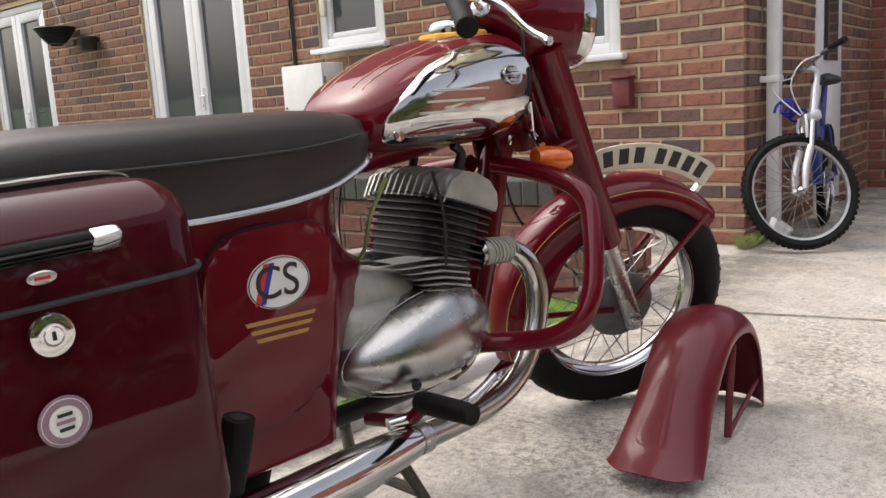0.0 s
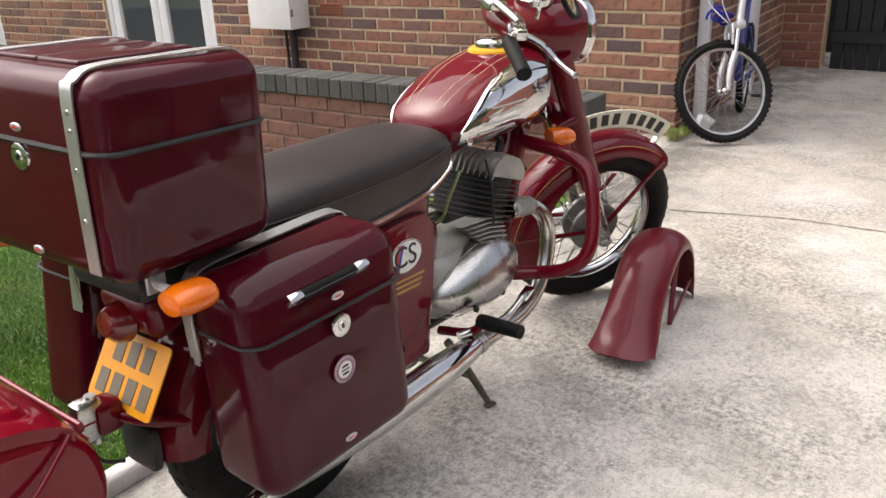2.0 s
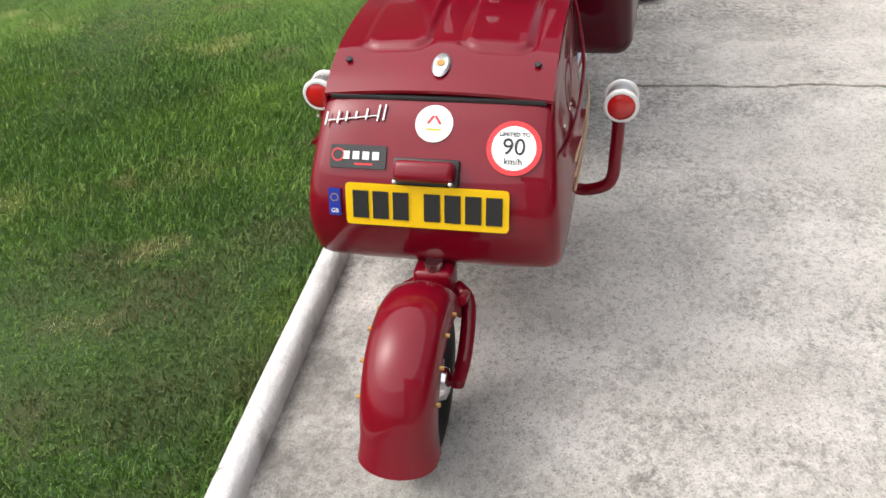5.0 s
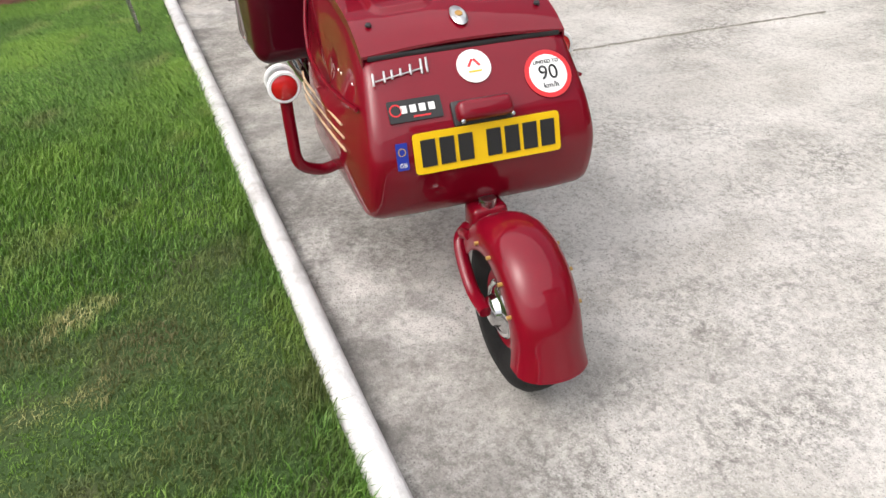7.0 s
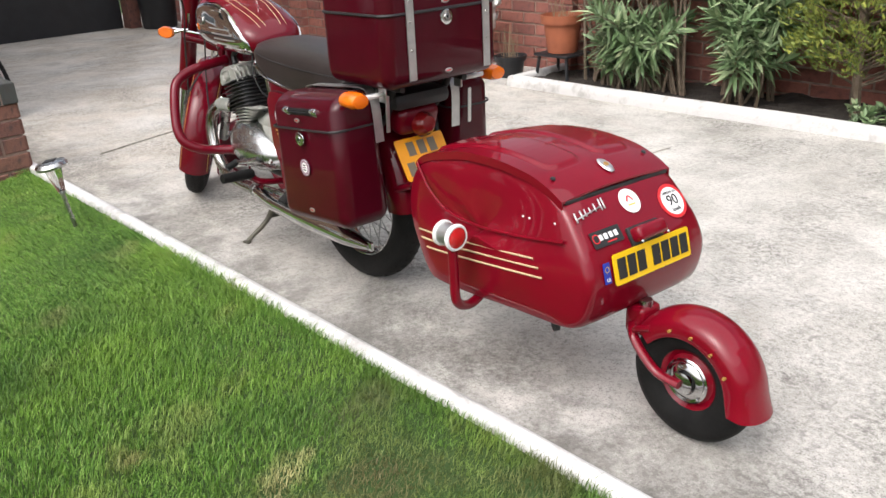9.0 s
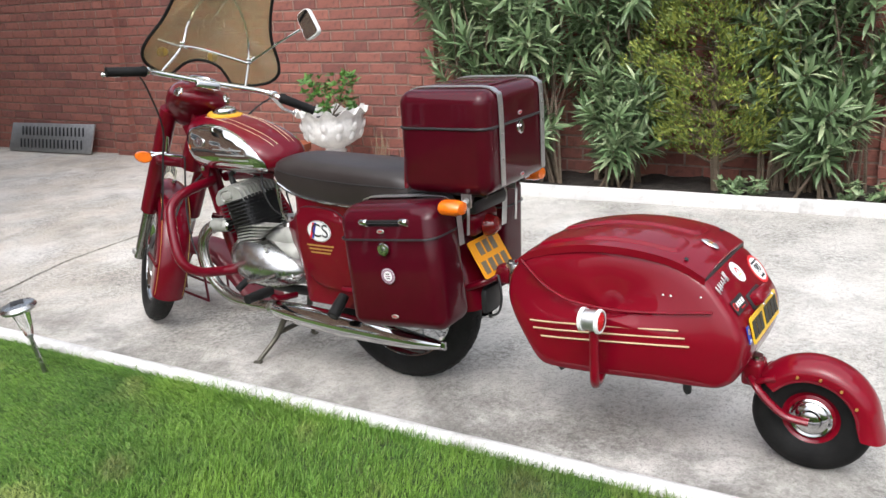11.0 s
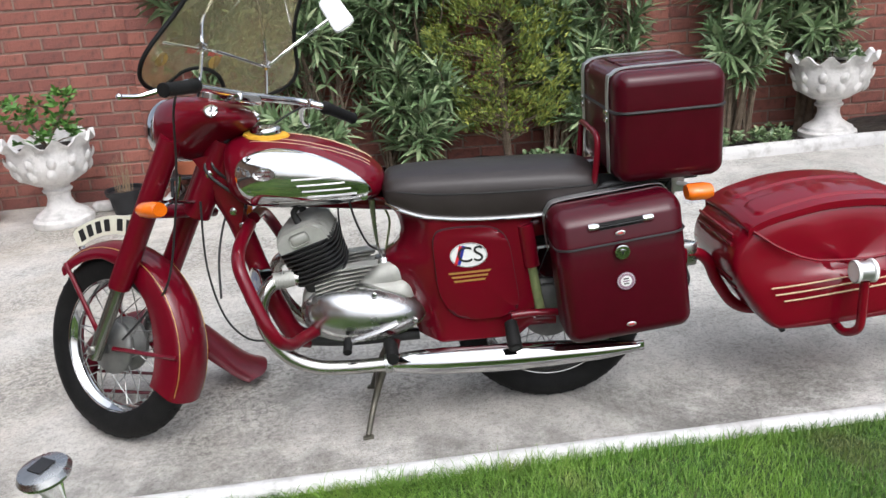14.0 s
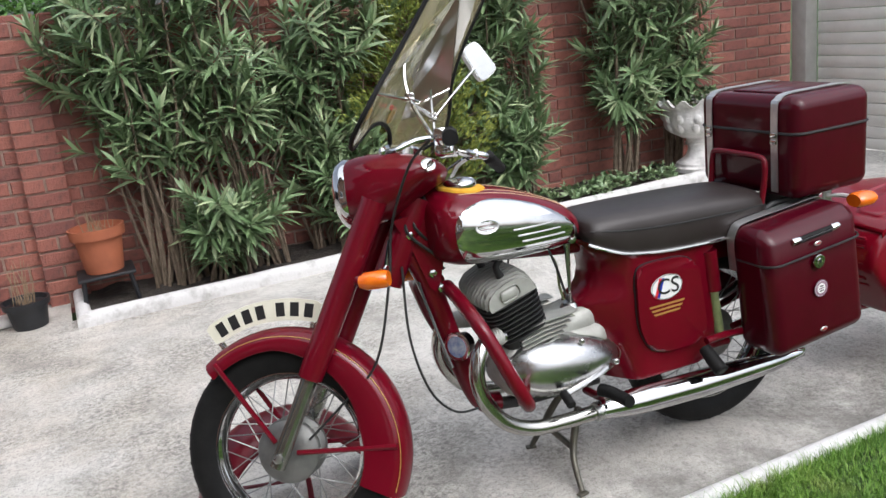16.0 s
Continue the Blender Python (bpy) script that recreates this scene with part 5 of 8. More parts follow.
TINT = mat("tinted_screen", (0.62, 0.56, 0.36), 0.03, trans=0.82, ior=1.3, second=(0.56, 0.52, 0.36), scale=7)
screen = part("windscreen", bm, TINT, bike, "tall tinted touring windscreen with black rubber edging", xf=ST, smooth=0)
screen.visible_shadow = False
part("screen_edging", tube(line, 0.0062, 8, 1, True), RUBBER, bike, "black rubber edging", xf=ST)
RODS = {1: [(0.81, 0.165, 1.03), (0.862, 0.098, 1.135), (0.868, 0.085, 1.22), (0.835, 0.055, 1.305), (0.792, 0.012, 1.345)],
        -1: [(0.855, -0.15, 1.02), (0.853, -0.150, 1.12), (0.845, -0.135, 1.21), (0.822, -0.09, 1.295), (0.792, -0.035, 1.345)]}
for s in (1, -1):
    q = Vector(RODS[s][1])
    part("screen_rod", tube(RODS[s], 0.005, 8, 5), CHROME, bike, "thin chrome screen strut", xf=ST)
    e = screen_point(s * 0.175, 1.15)
    part("screen_stay", tube([q + (q - e) * 0.25, q, e], 0.004, 8, 1), CHROME, bike, xf=ST)
    part("screen_bolt", lathe([(0, 0.006), (0.007, 0.005), (0.009, 0)], 14, facing(screen_point(s * 0.02, 1.347), (-1, 0, -0.75))), BLACK, bike, xf=ST)
    for dz in (0, 0.012):
        part("rod_clamp", rbox(0.024, 0.02, 0.009, 0.003, 2, Matrix.Translation(q + Vector((0, 0, dz)))), CHROME, bike, xf=ST)
part("screen_cross_rod", tube([(0.862, 0.098, 1.137), (0.872, 0.03, 1.140), (0.862, -0.06, 1.130), (0.852, -0.15, 1.118)], 0.0045, 8, 4), CHROME, bike, xf=ST)
part("mirror_arm", tube([(0.853, -0.150, 1.118), (0.795, -0.22, 1.192), (0.735, -0.300, 1.268)], 0.0045, 8, 3), CHROME, bike, xf=ST)
mm = facing((0.724, -0.326, 1.293), (-0.55, 0.80, -0.10), (0.42, 0.35, 0.80))
mir = part("mirror", prism(round_poly([(-0.030, -0.055), (0.030, -0.055), (0.036, 0.055), (-0.036, 0.055)], 0.018), -0.010, 0.010, 0.005, 2, None, mm @ Matrix.Rotation(radians(90), 4, "X")), WHITE, bike, "rear-view mirror on a long thin arm", xf=ST)
part("mirror_glass", prism(round_poly([(-0.027, -0.051), (0.027, -0.051), (0.033, 0.051), (-0.033, 0.051)], 0.016), -0.001, 0.001, 0, 1, None, mm @ Matrix.Translation((0, 0, 0.011)) @ Matrix.Rotation(radians(90), 4, "X")), CHROME, mir, xf=ST)
for k, (y, w) in enumerate(((0.055, 0.030), (0.022, 0.012), (-0.03, 0.052))):
    part("screen_label_bar", rbox(0.002, w, 0.013, 0, 1, Matrix.Translation(screen_point(y, 1.145) + lean * 1.5) @ Matrix.Rotation(radians(-37), 4, "Y")), REDINK, bike, xf=ST)
DULLGOLD = mat("faded_gold_sticker", (0.45, 0.30, 0.07), 0.6, second=(0.32, 0.20, 0.05), scale=40)
for y, z in ((0.150, 1.112), (-0.035, 1.128)):
    part("screen_sticker", disc(0.021, 0.001, facing(screen_point(y, z) - lean * 1.2, (-1, 0, -0.75))), DULLGOLD, bike, "round faded gold sticker", xf=ST)

# ---- cases ----
def shell(sx, sy, sz, r, m, bm=None, taper=0.0):
    """A moulded case shell: rounded all over, a little narrower below."""
    rings = []
    n = 8
    def ring(z, inset):
        hx, hy = sx / 2 - inset - taper * (0.5 - z / sz) * 0.5, sy / 2 - inset - taper * (0.5 - z / sz) * 0.5
        rr = max(r - inset, 0.006)
        pts = []
        for cx, cy, a0 in ((hx - rr, hy - rr, 0), (-hx + rr, hy - rr, 90), (-hx + rr, -hy + rr, 180), (hx - rr, -hy + rr, 270)):
            for k in range(n + 1):
                a = radians(a0 + 90 * k / n)
                pts.append((cx + rr * math.cos(a), cy + rr * math.sin(a), z))
        return pts
    for k in range(n + 1):
        a = radians(90 * k / n)
        rings.append(ring(-sz / 2 + r * (1 - math.cos(a)), r * (1 - math.sin(a))))
    for k in range(n + 1):
        rings.append(ring(sz / 2 - r * (1 - math.cos(radians(90 * (1 - k / n)))), r * (1 - math.sin(radians(90 * (1 - k / n))))))
    own = loft(rings)
    own.transform(m)
    return join(bm, own)


def shell_loop(sx, sy, z, r, out, taper_in=0.0, n=8):
    hx, hy, pts = sx / 2 + out - taper_in, sy / 2 + out - taper_in, []
    for cx, cy, a0 in ((hx - r, hy - r, 0), (-hx + r, hy - r, 90), (-hx + r, -hy + r, 180), (hx - r, -hy + r, 270)):
        for k in range(n + 1):
            a = radians(a0 + 90 * k / n)
            pts.append((cx + r * math.cos(a), cy + r * math.sin(a), z))
    return pts


def round_sticker(p, normal, r, parent, ring=PURPLEINK, name="round_sticker", inner=WHITE):
    m = facing(p, normal)
    st = part(name, disc(r, 0.0010, m), ring, parent, "round club sticker with unreadable rim text")
    part("sticker_face", disc(r * 0.9, 0.0013, m), inner, st)
    part("sticker_ring", lathe([(r * 0.62, 0), (r * 0.62, 0.0018), (r * 0.86, 0.0018), (r * 0.86, 0)], 28, m), ring, st)
    part("sticker_middle", disc(r * 0.56, 0.0017, m), inner, st)
    for k in range(3):
        part("sticker_bar", rbox(r * (0.7 - 0.15 * abs(k - 1)), r * 0.13, 0.001, 0, 1, m @ Matrix.Translation((0, (k - 1) * r * 0.28, 0.0022))), BLACKINK if k != 1 else ring, st)
    return st


def latch(p, normal, parent):
    m = facing(p, normal)
    lt = part("lock", lathe([(0.0, 0.006), (0.008, 0.006), (0.009, 0.004), (0.016, 0.0045), (0.020, 0.003), (0.021, 0)], 28, m), CHROME, parent, "round chrome key lock")
    part("keyhole", rbox(0.003, 0.008, 0.002, 0, 1, m @ Matrix.Translation((0, 0, 0.0065))), BLACK, lt)


def small_badge(p, normal, parent):
    m = facing(p, normal)
    b = part("oval_badge", lathe([(0, 1), (0.8, 1), (1, 0.4), (1, 0)], 24, m @ Matrix.Diagonal((0.0135, 0.0065, 0.0022, 1))), ALU, parent, "small oval maker's badge")
    part("badge_mark", rbox(0.014, 0.003, 0.001, 0, 1, m @ Matrix.Translation((0, 0, 0.0022))), REDINK, b)


CX, CW = 0.352, 0.165
PZS = {1: 0.382, -1: 0.390}
PCM = {1: Matrix.Translation((-0.175, 0.217, 0.496)) @ Matrix.Rotation(radians(3.0), 4, "Z") @ Matrix.Rotation(radians(5.0), 4, "Y"),
       -1: Matrix.Translation((-0.136, -0.228, 0.503)) @ Matrix.Rotation(radians(-1.5), 4, "Z") @ Matrix.Rotation(radians(-3.5), 4, "Y")}
for s in (1, -1):
    lab = "glossy oxblood hard pannier hung beside the seat"
    CZ = PZS[s]
    cm = PCM[s]
    pn = thing("pannier", lab, "pannier", cm, "panniers")
    zs_ = CZ / 2 - 0.095
    bm = shell(CX, CW, CZ, 0.042, Matrix())
    for v in bm.verts:
        if v.co.y * s > 0 and v.co.z > CZ / 2 - 0.07:
            v.co.y -= s * 0.032 * min(1, (v.co.z - CZ / 2 + 0.07) / 0.07) * min(1, v.co.y * s / 0.05)
    part("case_body", bm, CASE, pn, "moulded oxblood shell")
    part("seal", tube(shell_loop(CX, CW, zs_, 0.042, -0.0005), 0.0032, 6, 1, True), BLACK, pn, "dark seal between lid and body")
    y = s * CW / 2
    n_ = (0, s, 0)
    hz = CZ / 2 - 0.046
    hm = Matrix.Translation((-0.002, s * (CW / 2 - 0.017), hz)) @ Matrix.Rotation(radians(-38 * s), 4, "X")
    h = part("handle", rbox(0.150, 0.012, 0.024, 0.004, 2, hm @ Matrix.Translation((0, s * 0.003, 0))), RUBBER, pn, "ribbed black carrying handle")
    for k in range(4):
        part("handle_rib", rbox(0.118, 0.004, 0.0018, 0, 1, hm @ Matrix.Translation((0, s * 0.0095, -0.008 + 0.0052 * k))), BLACK, h)
    for e in (-1, 1):
        part("handle_end", rbox(0.030, 0.015, 0.027, 0.004, 2, hm @ Matrix.Translation((e * 0.073, s * 0.004, 0))), CHROME, h, "bright metal handle end")
    small_badge((0.004, y, zs_ + 0.026), n_, pn)
    latch((0.004, y, zs_ - 0.028), n_, pn)
    round_sticker((0.002, y, zs_ - 0.112), n_, 0.025, pn)
    small_badge((0.0, y, -CZ / 2 + 0.047), n_, pn)
    # aluminium edge strip round the inner side of the lid
    loop = [(CX / 2 + 0.002, -CZ / 2 + 0.25), (CX / 2 + 0.003, CZ / 2 - 0.05), (CX / 2 - 0.012, CZ / 2 - 0.012), (CX / 2 - 0.045, CZ / 2 + 0.003), (0, CZ / 2 + 0.004), (-CX / 2 + 0.045, CZ / 2 + 0.003), (-CX / 2 + 0.012, CZ / 2 - 0.012), (-CX / 2 - 0.003, CZ / 2 - 0.05), (-CX / 2 - 0.002, CZ / 2 - 0.15)]
    pts = spline([(x, 0, z) for x, z in loop], 5)
    rings = []
    for p in pts:
        rings.append([(p.x, s * (-CW / 2 + 0.015) + w, p.z + h_) for w, h_ in ((-0.015, 0), (0.015, 0), (0.015, 0.003), (-0.015, 0.003))])
    part("edge_strip", loft(rings), ALU, pn, "aluminium edging strip")

TX, TY, TZ = 0.300, 0.405, 0.300
tb = thing("top_box", "glossy oxblood hard top box with two aluminium straps", "top box", Matrix.Translation((-0.318, -0.008, 0.864)) @ Matrix.Rotation(radians(3.5), 4, "Z"))
part("case_body", shell(TX, TY, TZ, 0.040, Matrix()), CASE, tb, "moulded oxblood shell")
part("seal", tube(shell_loop(TX, TY, 0.045, 0.04, 0.001), 0.0042, 6, 1, True), BLACK, tb)
for s in (1, -1):
    loop = [(-TX / 2 - 0.002, -TZ / 2 + 0.02), (-TX / 2 - 0.003, TZ / 2 - 0.045), (-TX / 2 + 0.010, TZ / 2 - 0.010), (-TX / 2 + 0.045, TZ / 2 + 0.003), (0, TZ / 2 + 0.004), (TX / 2 - 0.045, TZ / 2 + 0.003), (TX / 2 - 0.010, TZ / 2 - 0.010), (TX / 2 + 0.003, TZ / 2 - 0.045), (TX / 2 + 0.002, -TZ / 2 + 0.02)]
    yy = s * 0.135 - 0.012
    rings = [[(p.x * (1 + 0.0), yy + w, p.z) if not k else (p.x * 1.018, yy + w, p.z + 0.0025) for w, k in ((-0.0125, 0), (0.0125, 0), (0.0125, 1), (-0.0125, 1))] for p in spline([(x, 0, z) for x, z in loop], 5)]
    st = part("strap", loft(rings), ALU, tb, "riveted aluminium strap")
    for z in (0.075, 0.022, -0.05, 0.10):
        part("rivet", lathe([(0, 0.003), (0.003, 0.0022), (0.0042, 0)], 12, facing((-TX / 2 - 0.0055, yy, z), (-1, 0, 0))), STEEL, st)
    for z in (0.04, 0.02):
        part("strap_catch", rbox(0.008, 0.022, 0.014, 0.002, 2, Matrix.Translation((TX / 2 + 0.008, yy, z))), CHROME, st)
    # raised ribs of the lid
    part("lid_rib", rbox(TX - 0.10, 0.10, 0.010, 0.0045, 3, Matrix.Translation((0, s * 0.05, TZ / 2 + 0.001))), CASE, tb)
latch((-TX / 2, -0.005, 0.022), (-1, 0, 0), tb)
small_badge((-TX / 2, -0.005, 0.064), (-1, 0, 0), tb)
small_badge((-TX / 2, -0.005, -TZ / 2 + 0.03), (-1, 0, 0), tb)

# rear rack, tail lamp, plate, signals (parts of the motorcycle)
for s in (1, -1):
    part("rack_tube", tube([(-0.10, s * 0.10, 0.60), (-0.12, s * 0.11, 0.66), (-0.135, s * 0.115, 0.74), (-0.142, s * 0.115, 0.815), (-0.142, s * 0.095, 0.840), (-0.142, 0, 0.842)], 0.009, 10, 5), RED, bike, "maroon rack hoop")
    part("rack_rail", tube([(-0.12, s * 0.11, 0.655), (-0.16, s * 0.12, 0.698), (-0.28, s * 0.12, 0.704), (-0.42, s * 0.11, 0.704)], 0.009, 10, 4), BLACK, bike)
    part("rack_strut", tube([(-0.36, s * 0.10, 0.700), (-0.30, s * 0.085, 0.61), (-0.16, s * 0.085, 0.50)], 0.010, 10, 3), BLACK, bike)
    part("pannier_frame", tube([(-0.02, s * 0.125, 0.63), (-0.18, s * 0.13, 0.62), (-0.255, s * 0.125, 0.55), (-0.245, s * 0.12, 0.38), (-0.10, s * 0.115, 0.33)], 0.008, 8, 4), BLACK, bike)
    hp = (-0.352, 0.118, 0.628) if s > 0 else (-0.345, -0.188, 0.600)
    part("hanger_strap", rbox(0.003, 0.013, 0.105, 0.001, 1, Matrix.Translation(hp) @ Matrix.Rotation(radians(-4), 4, "Y")), ALU, bike, "slim aluminium pannier hanger")
    part("signal_arm", tube([(-0.36, s * 0.135, 0.690), (-0.38, s * 0.17, 0.693), (-0.38, s * 0.215, 0.694)], 0.007, 8, 3), WHITE, bike)
    part("signal_bracket", rbox(0.035, 0.006, 0.045, 0.002, 1, Matrix.Translation((-0.36, s * 0.135, 0.688))), ALU, bike)
    sg = Matrix.Translation((-0.382, s * 0.245, 0.694)) @ Matrix.Rotation(radians(-90), 4, "Y") @ Matrix.Diagonal((0.85, 1.2, 1.3, 1))
    part("rear_signal", lathe([(0, -0.026), (0.022, -0.026), (0.027, -0.018), (0.027, 0.012), (0.021, 0.026), (0, 0.030)], 20, sg), AMBER, bike, "amber turn signal")
    part("tail_stay", tube([(-0.05, s * 0.07, 0.32), (-0.2, s * 0.075, 0.35), (-0.34, s * 0.06, 0.40), (-0.385, s * 0.02, 0.42)], 0.012, 10, 4), RED, bike, "maroon trailer hitch stay")
part("tail_lamp_base", rbox(0.09, 0.15, 0.09, 0.03, 4, Matrix.Translation((-0.30, -0.004, 0.595)) @ Matrix.Rotation(radians(-18), 4, "Y")), RED, bike, "maroon tail lamp housing")
part("tail_lamp", lathe([(0, 0.04), (0.022, 0.036), (0.034, 0.02), (0.038, 0), (0.03, -0.012)], 28, facing((-0.345, -0.004, 0.577), (-0.9, 0, 0.15))), DARKLENS, bike, "dark red tail lens")
pm = facing((-0.350, -0.004, 0.481), (-0.85, 0, 0.50))
rp = part("rear_plate", prism(round_poly([(-0.088, -0.064), (0.088, -0.064), (0.088, 0.064), (-0.088, 0.064)], 0.010), -0.0015, 0.0015, 0, 1, None, pm @ Matrix.Rotation(radians(90), 4, "X")), AMBERPLATE, bike, "orange-yellow square rear plate with dark bars")
GREYINK = mat("faded_ink", (0.16, 0.13, 0.09), 0.5)
for r, cnt in ((0.030, 3), (-0.030, 4)):
    for k in range(cnt):
        part("plate_bar", rbox(0.026, 0.042, 0.002, 0, 1, pm @ Matrix.Translation(((k - (cnt - 1) / 2) * 0.039, r, 0.002))), GREYINK, rp)
part("under_tray", rbox(0.26, 0.20, 0.05, 0.02, 2, Matrix.Translation((-0.24, 0, 0.655))), BLACK, bike)
part("hitch_ball", rbox(0.05, 0.05, 0.06, 0.012, 2, Matrix.Translation((-0.405, 0, 0.425))), RED, bike)
part("hitch_pin", tube([(-0.425, 0, 0.47), (-0.425, 0, 0.38)], 0.010, 10, 1), STEEL, bike)
part("hitch_cable", tube([(-0.40, 0.04, 0.43), (-0.42, 0.06, 0.37), (-0.40, 0.05, 0.31), (-0.36, 0.04, 0.29)], 0.004, 6, 5), BLACK, bike)
part("mudflap", rbox(0.03, 0.10, 0.09, 0.02, 2, Matrix.Translation((-0.345, 0.0, 0.335))), BLACK, bike)

# ---- trailer ----
TM = Matrix.Translation((-0.43, 0, 0)) @ Matrix.Rotation(radians(1.6), 4, "Z") @ Matrix.Translation((0.43, 0, 0.25)) @ Matrix.Rotation(radians(1.3), 4, "X") @ Matrix.Translation((0, 0, -0.25))
trailer = thing("trailer", "deep red single-wheel touring trailer behind the motorcycle", "trailer", TM)
SIDE = [(-0.505, 0.452), (-0.508, 0.410), (-0.530, 0.362), (-0.575, 0.292), (-0.612, 0.248), (-0.655, 0.237), (-0.80, 0.241), (-0.95, 0.252), (-1.09, 0.259), (-1.138, 0.268), (-1.168, 0.296), (-1.184, 0.350), (-1.184, 0.395), (-1.168, 0.437), (-1.142, 0.475), (-1.10, 0.525), (-1.068, 0.548), (-1.03, 0.568), (-0.97, 0.587), (-0.87, 0.599), (-0.76, 0.597), (-0.665, 0.580), (-0.60, 0.562), (-0.555, 0.538), (-0.518, 0.497)]
prof = spline([(x, 0, z) for x, z in SIDE], 4, True)
cen = Vector((-0.83, 0, 0.42))
HW = 0.198
rings = []
LEV = [(-1.0, 0.93), (-0.985, 0.955), (-0.95, 0.978), (-0.88, 0.992), (-0.6, 1.0), (-0.2, 1.0), (0.2, 1.0), (0.6, 1.0), (0.88, 0.992), (0.95, 0.978), (0.985, 0.955), (1.0, 0.93)]
for u, f in LEV:
    ring = []
    for p in prof:
        q = cen + (p - cen) * f
        nose = max(0, (q.x + 0.72) / 0.27)
        hw = HW * (1 - 0.20 * min(1, nose) ** 2)
        ring.append((q.x, u * hw * (1.075 - 0.175 * min(1, max(0, (q.z - 0.36) / 0.24)) ** 1.3), q.z))
    rings.append(ring)
# bulged flanks close the ends
for end in (0, -1):
    base = rings[end]
    extra = []
    for f, o in ((0.86, 0.006), (0.6, 0.012), (0.3, 0.015), (0.02, 0.016)):
        extra.append([(cen.x + (p[0] - cen.x) * f, p[1] + math.copysign(o, p[1]), cen.z + (p[2] - cen.z) * f) for p in base])
    rings = (extra[::-1] + rings) if end == 0 else (rings + extra)
tbody = part("trailer_body", loft(rings), RED_TRAILER, trailer, "deep red rounded trailer tub", smooth=60)


def top_z(x):
    """Height of the trailer's back along its length."""
    up = [p for p in prof if p.z > 0.42]
    up = sorted(up, key=lambda p: p.x)
    for a, b in zip(up, up[1:]):
        if a.x <= x <= b.x:
            return a.z + (b.z - a.z) * (x - a.x) / max(1e-6, b.x - a.x)
    return up[0].z if x < up[0].x else up[-1].z


# lid: a curved sheet with a turned-down edge
NX, NY = 120, 72
outer, inner = [], []
for i in range(NX + 1):
    x = -0.548 + (-1.078 + 0.548) * i / NX
    row, row2 = [], []
    for j in range(NY + 1):
        u = -1 + 2 * j / NY
        hw = (HW - 0.010) * (1 - 0.16 * min(1, max(0, (x + 0.72) / 0.27)) ** 2)
        z = top_z(x) + 0.010 * (1 - u * u) + 0.007
        # two pressed fields with rounded corners and a crisp step
        a = abs(u) * hw
        qx, qy = abs(x + 0.79) - 0.205 + 0.03, abs(a - 0.086) - 0.058 + 0.03
        dist = math.hypot(max(qx, 0), max(qy, 0)) + min(max(qx, qy), 0) - 0.03
        bulge = 0.0055 * max(0, min(1, -dist / 0.007)) - 0.0015 * max(0, 1 - abs(dist - 0.003) / 0.004)
        row.append((x, u * hw, z + bulge))
        row2.append((x, u * hw * 0.985, z + bulge - 0.005))
    outer.append(row)
    inner.append(row2[::-1])
edge = []
for o, inn in zip(outer, inner):
    d = 0.020
    edge.append([(o[0][0], o[0][1], o[0][2] - d)] + o + [(o[-1][0], o[-1][1], o[-1][2] - d), (inn[0][0], inn[0][1], inn[0][2] - d + 0.004)] + inn + [(inn[-1][0], inn[-1][1], inn[-1][2] - d + 0.004)])
lid = part("trailer_lid", loft(edge), RED_TRAILER, trailer, "curved red lid with two raised fields", smooth=50)
part("lid_seal_gap", rbox(0.008, 0.355, 0.010, 0.003, 2, Matrix.Translation((-1.076, 0, top_z(-1.078) + 0.002))), BLACK, trailer)


def back_point(y, z):
    """A point on the sloping back."""
    best = min((p for p in prof if p.x < -1.0), key=lambda p: abs(p.z - z))
    pts = sorted([p for p in prof if p.x < -1.0 and p.z > 0.28], key=lambda p: p.z)
    for a, b in zip(pts, pts[1:]):
        if a.z <= z <= b.z:
            t = (z - a.z) / (b.z - a.z)
            d = (b - a).normalized()
            return Vector((a.x + (b.x - a.x) * t, y, z)), Vector((-d.z, 0, d.x)) if d.z > 0 else Vector((d.z, 0, -d.x))
    return Vector((best.x, y, z)), Vector((-1, 0, 0.2))


def on_back(y, z, lift=0.002):
    p, n = back_point(y, z)
    if n.x > 0:
        n = -n
    return facing(p + n * lift, n)


def sheet(w, h, m, r=0.006, t=0.0012):
    return prism(round_poly([(-w / 2, -h / 2), (w / 2, -h / 2), (w / 2, h / 2), (-w / 2, h / 2)], r), -t, t, 0, 1, None, m @ Matrix.Rotation(radians(90), 4, "X"))


tp = part("plate", sheet(0.268, 0.070, on_back(0.002, 0.405, 0.004), 0.008), YELLOW, trailer, "yellow rear plate with black bars")
for k in range(7):
    part("plate_bar", rbox(0.026, 0.046, 0.002, 0, 1, on_back(0.002, 0.405, 0.0062) @ Matrix.Translation(((k - 3) * 0.0335 + (0.010 if k > 2 else -0.008), 0, 0))), BLACKINK, tp)
eu = part("euro_sticker", sheet(0.020, 0.046, on_back(0.156, 0.405, 0.002), 0.002), BLUEINK, trailer, "blue sticker with a ring of stars and GB")
for k in range(12):
    a = 2 * math.pi * k / 12
    part("star", rbox(0.0016, 0.0016, 0.0008, 0, 1, on_back(0.156, 0.405, 0.0035) @ Matrix.Translation((0.0062 * math.cos(a), 0.008 + 0.0062 * math.sin(a), 0))), YELLOW, eu)
lettering("GB", 0.010, on_back(0.156, 0.405, 0.0036) @ Matrix.Translation((0, -0.015, 0)), WHITE, "lettering", eu)
rs = part("speed_sticker", disc(0.044, 0.001, on_back(-0.133, 0.490, 0.001)), REDINK, trailer, "round white speed limit sticker with a red rim reading limited to 90 km/h")
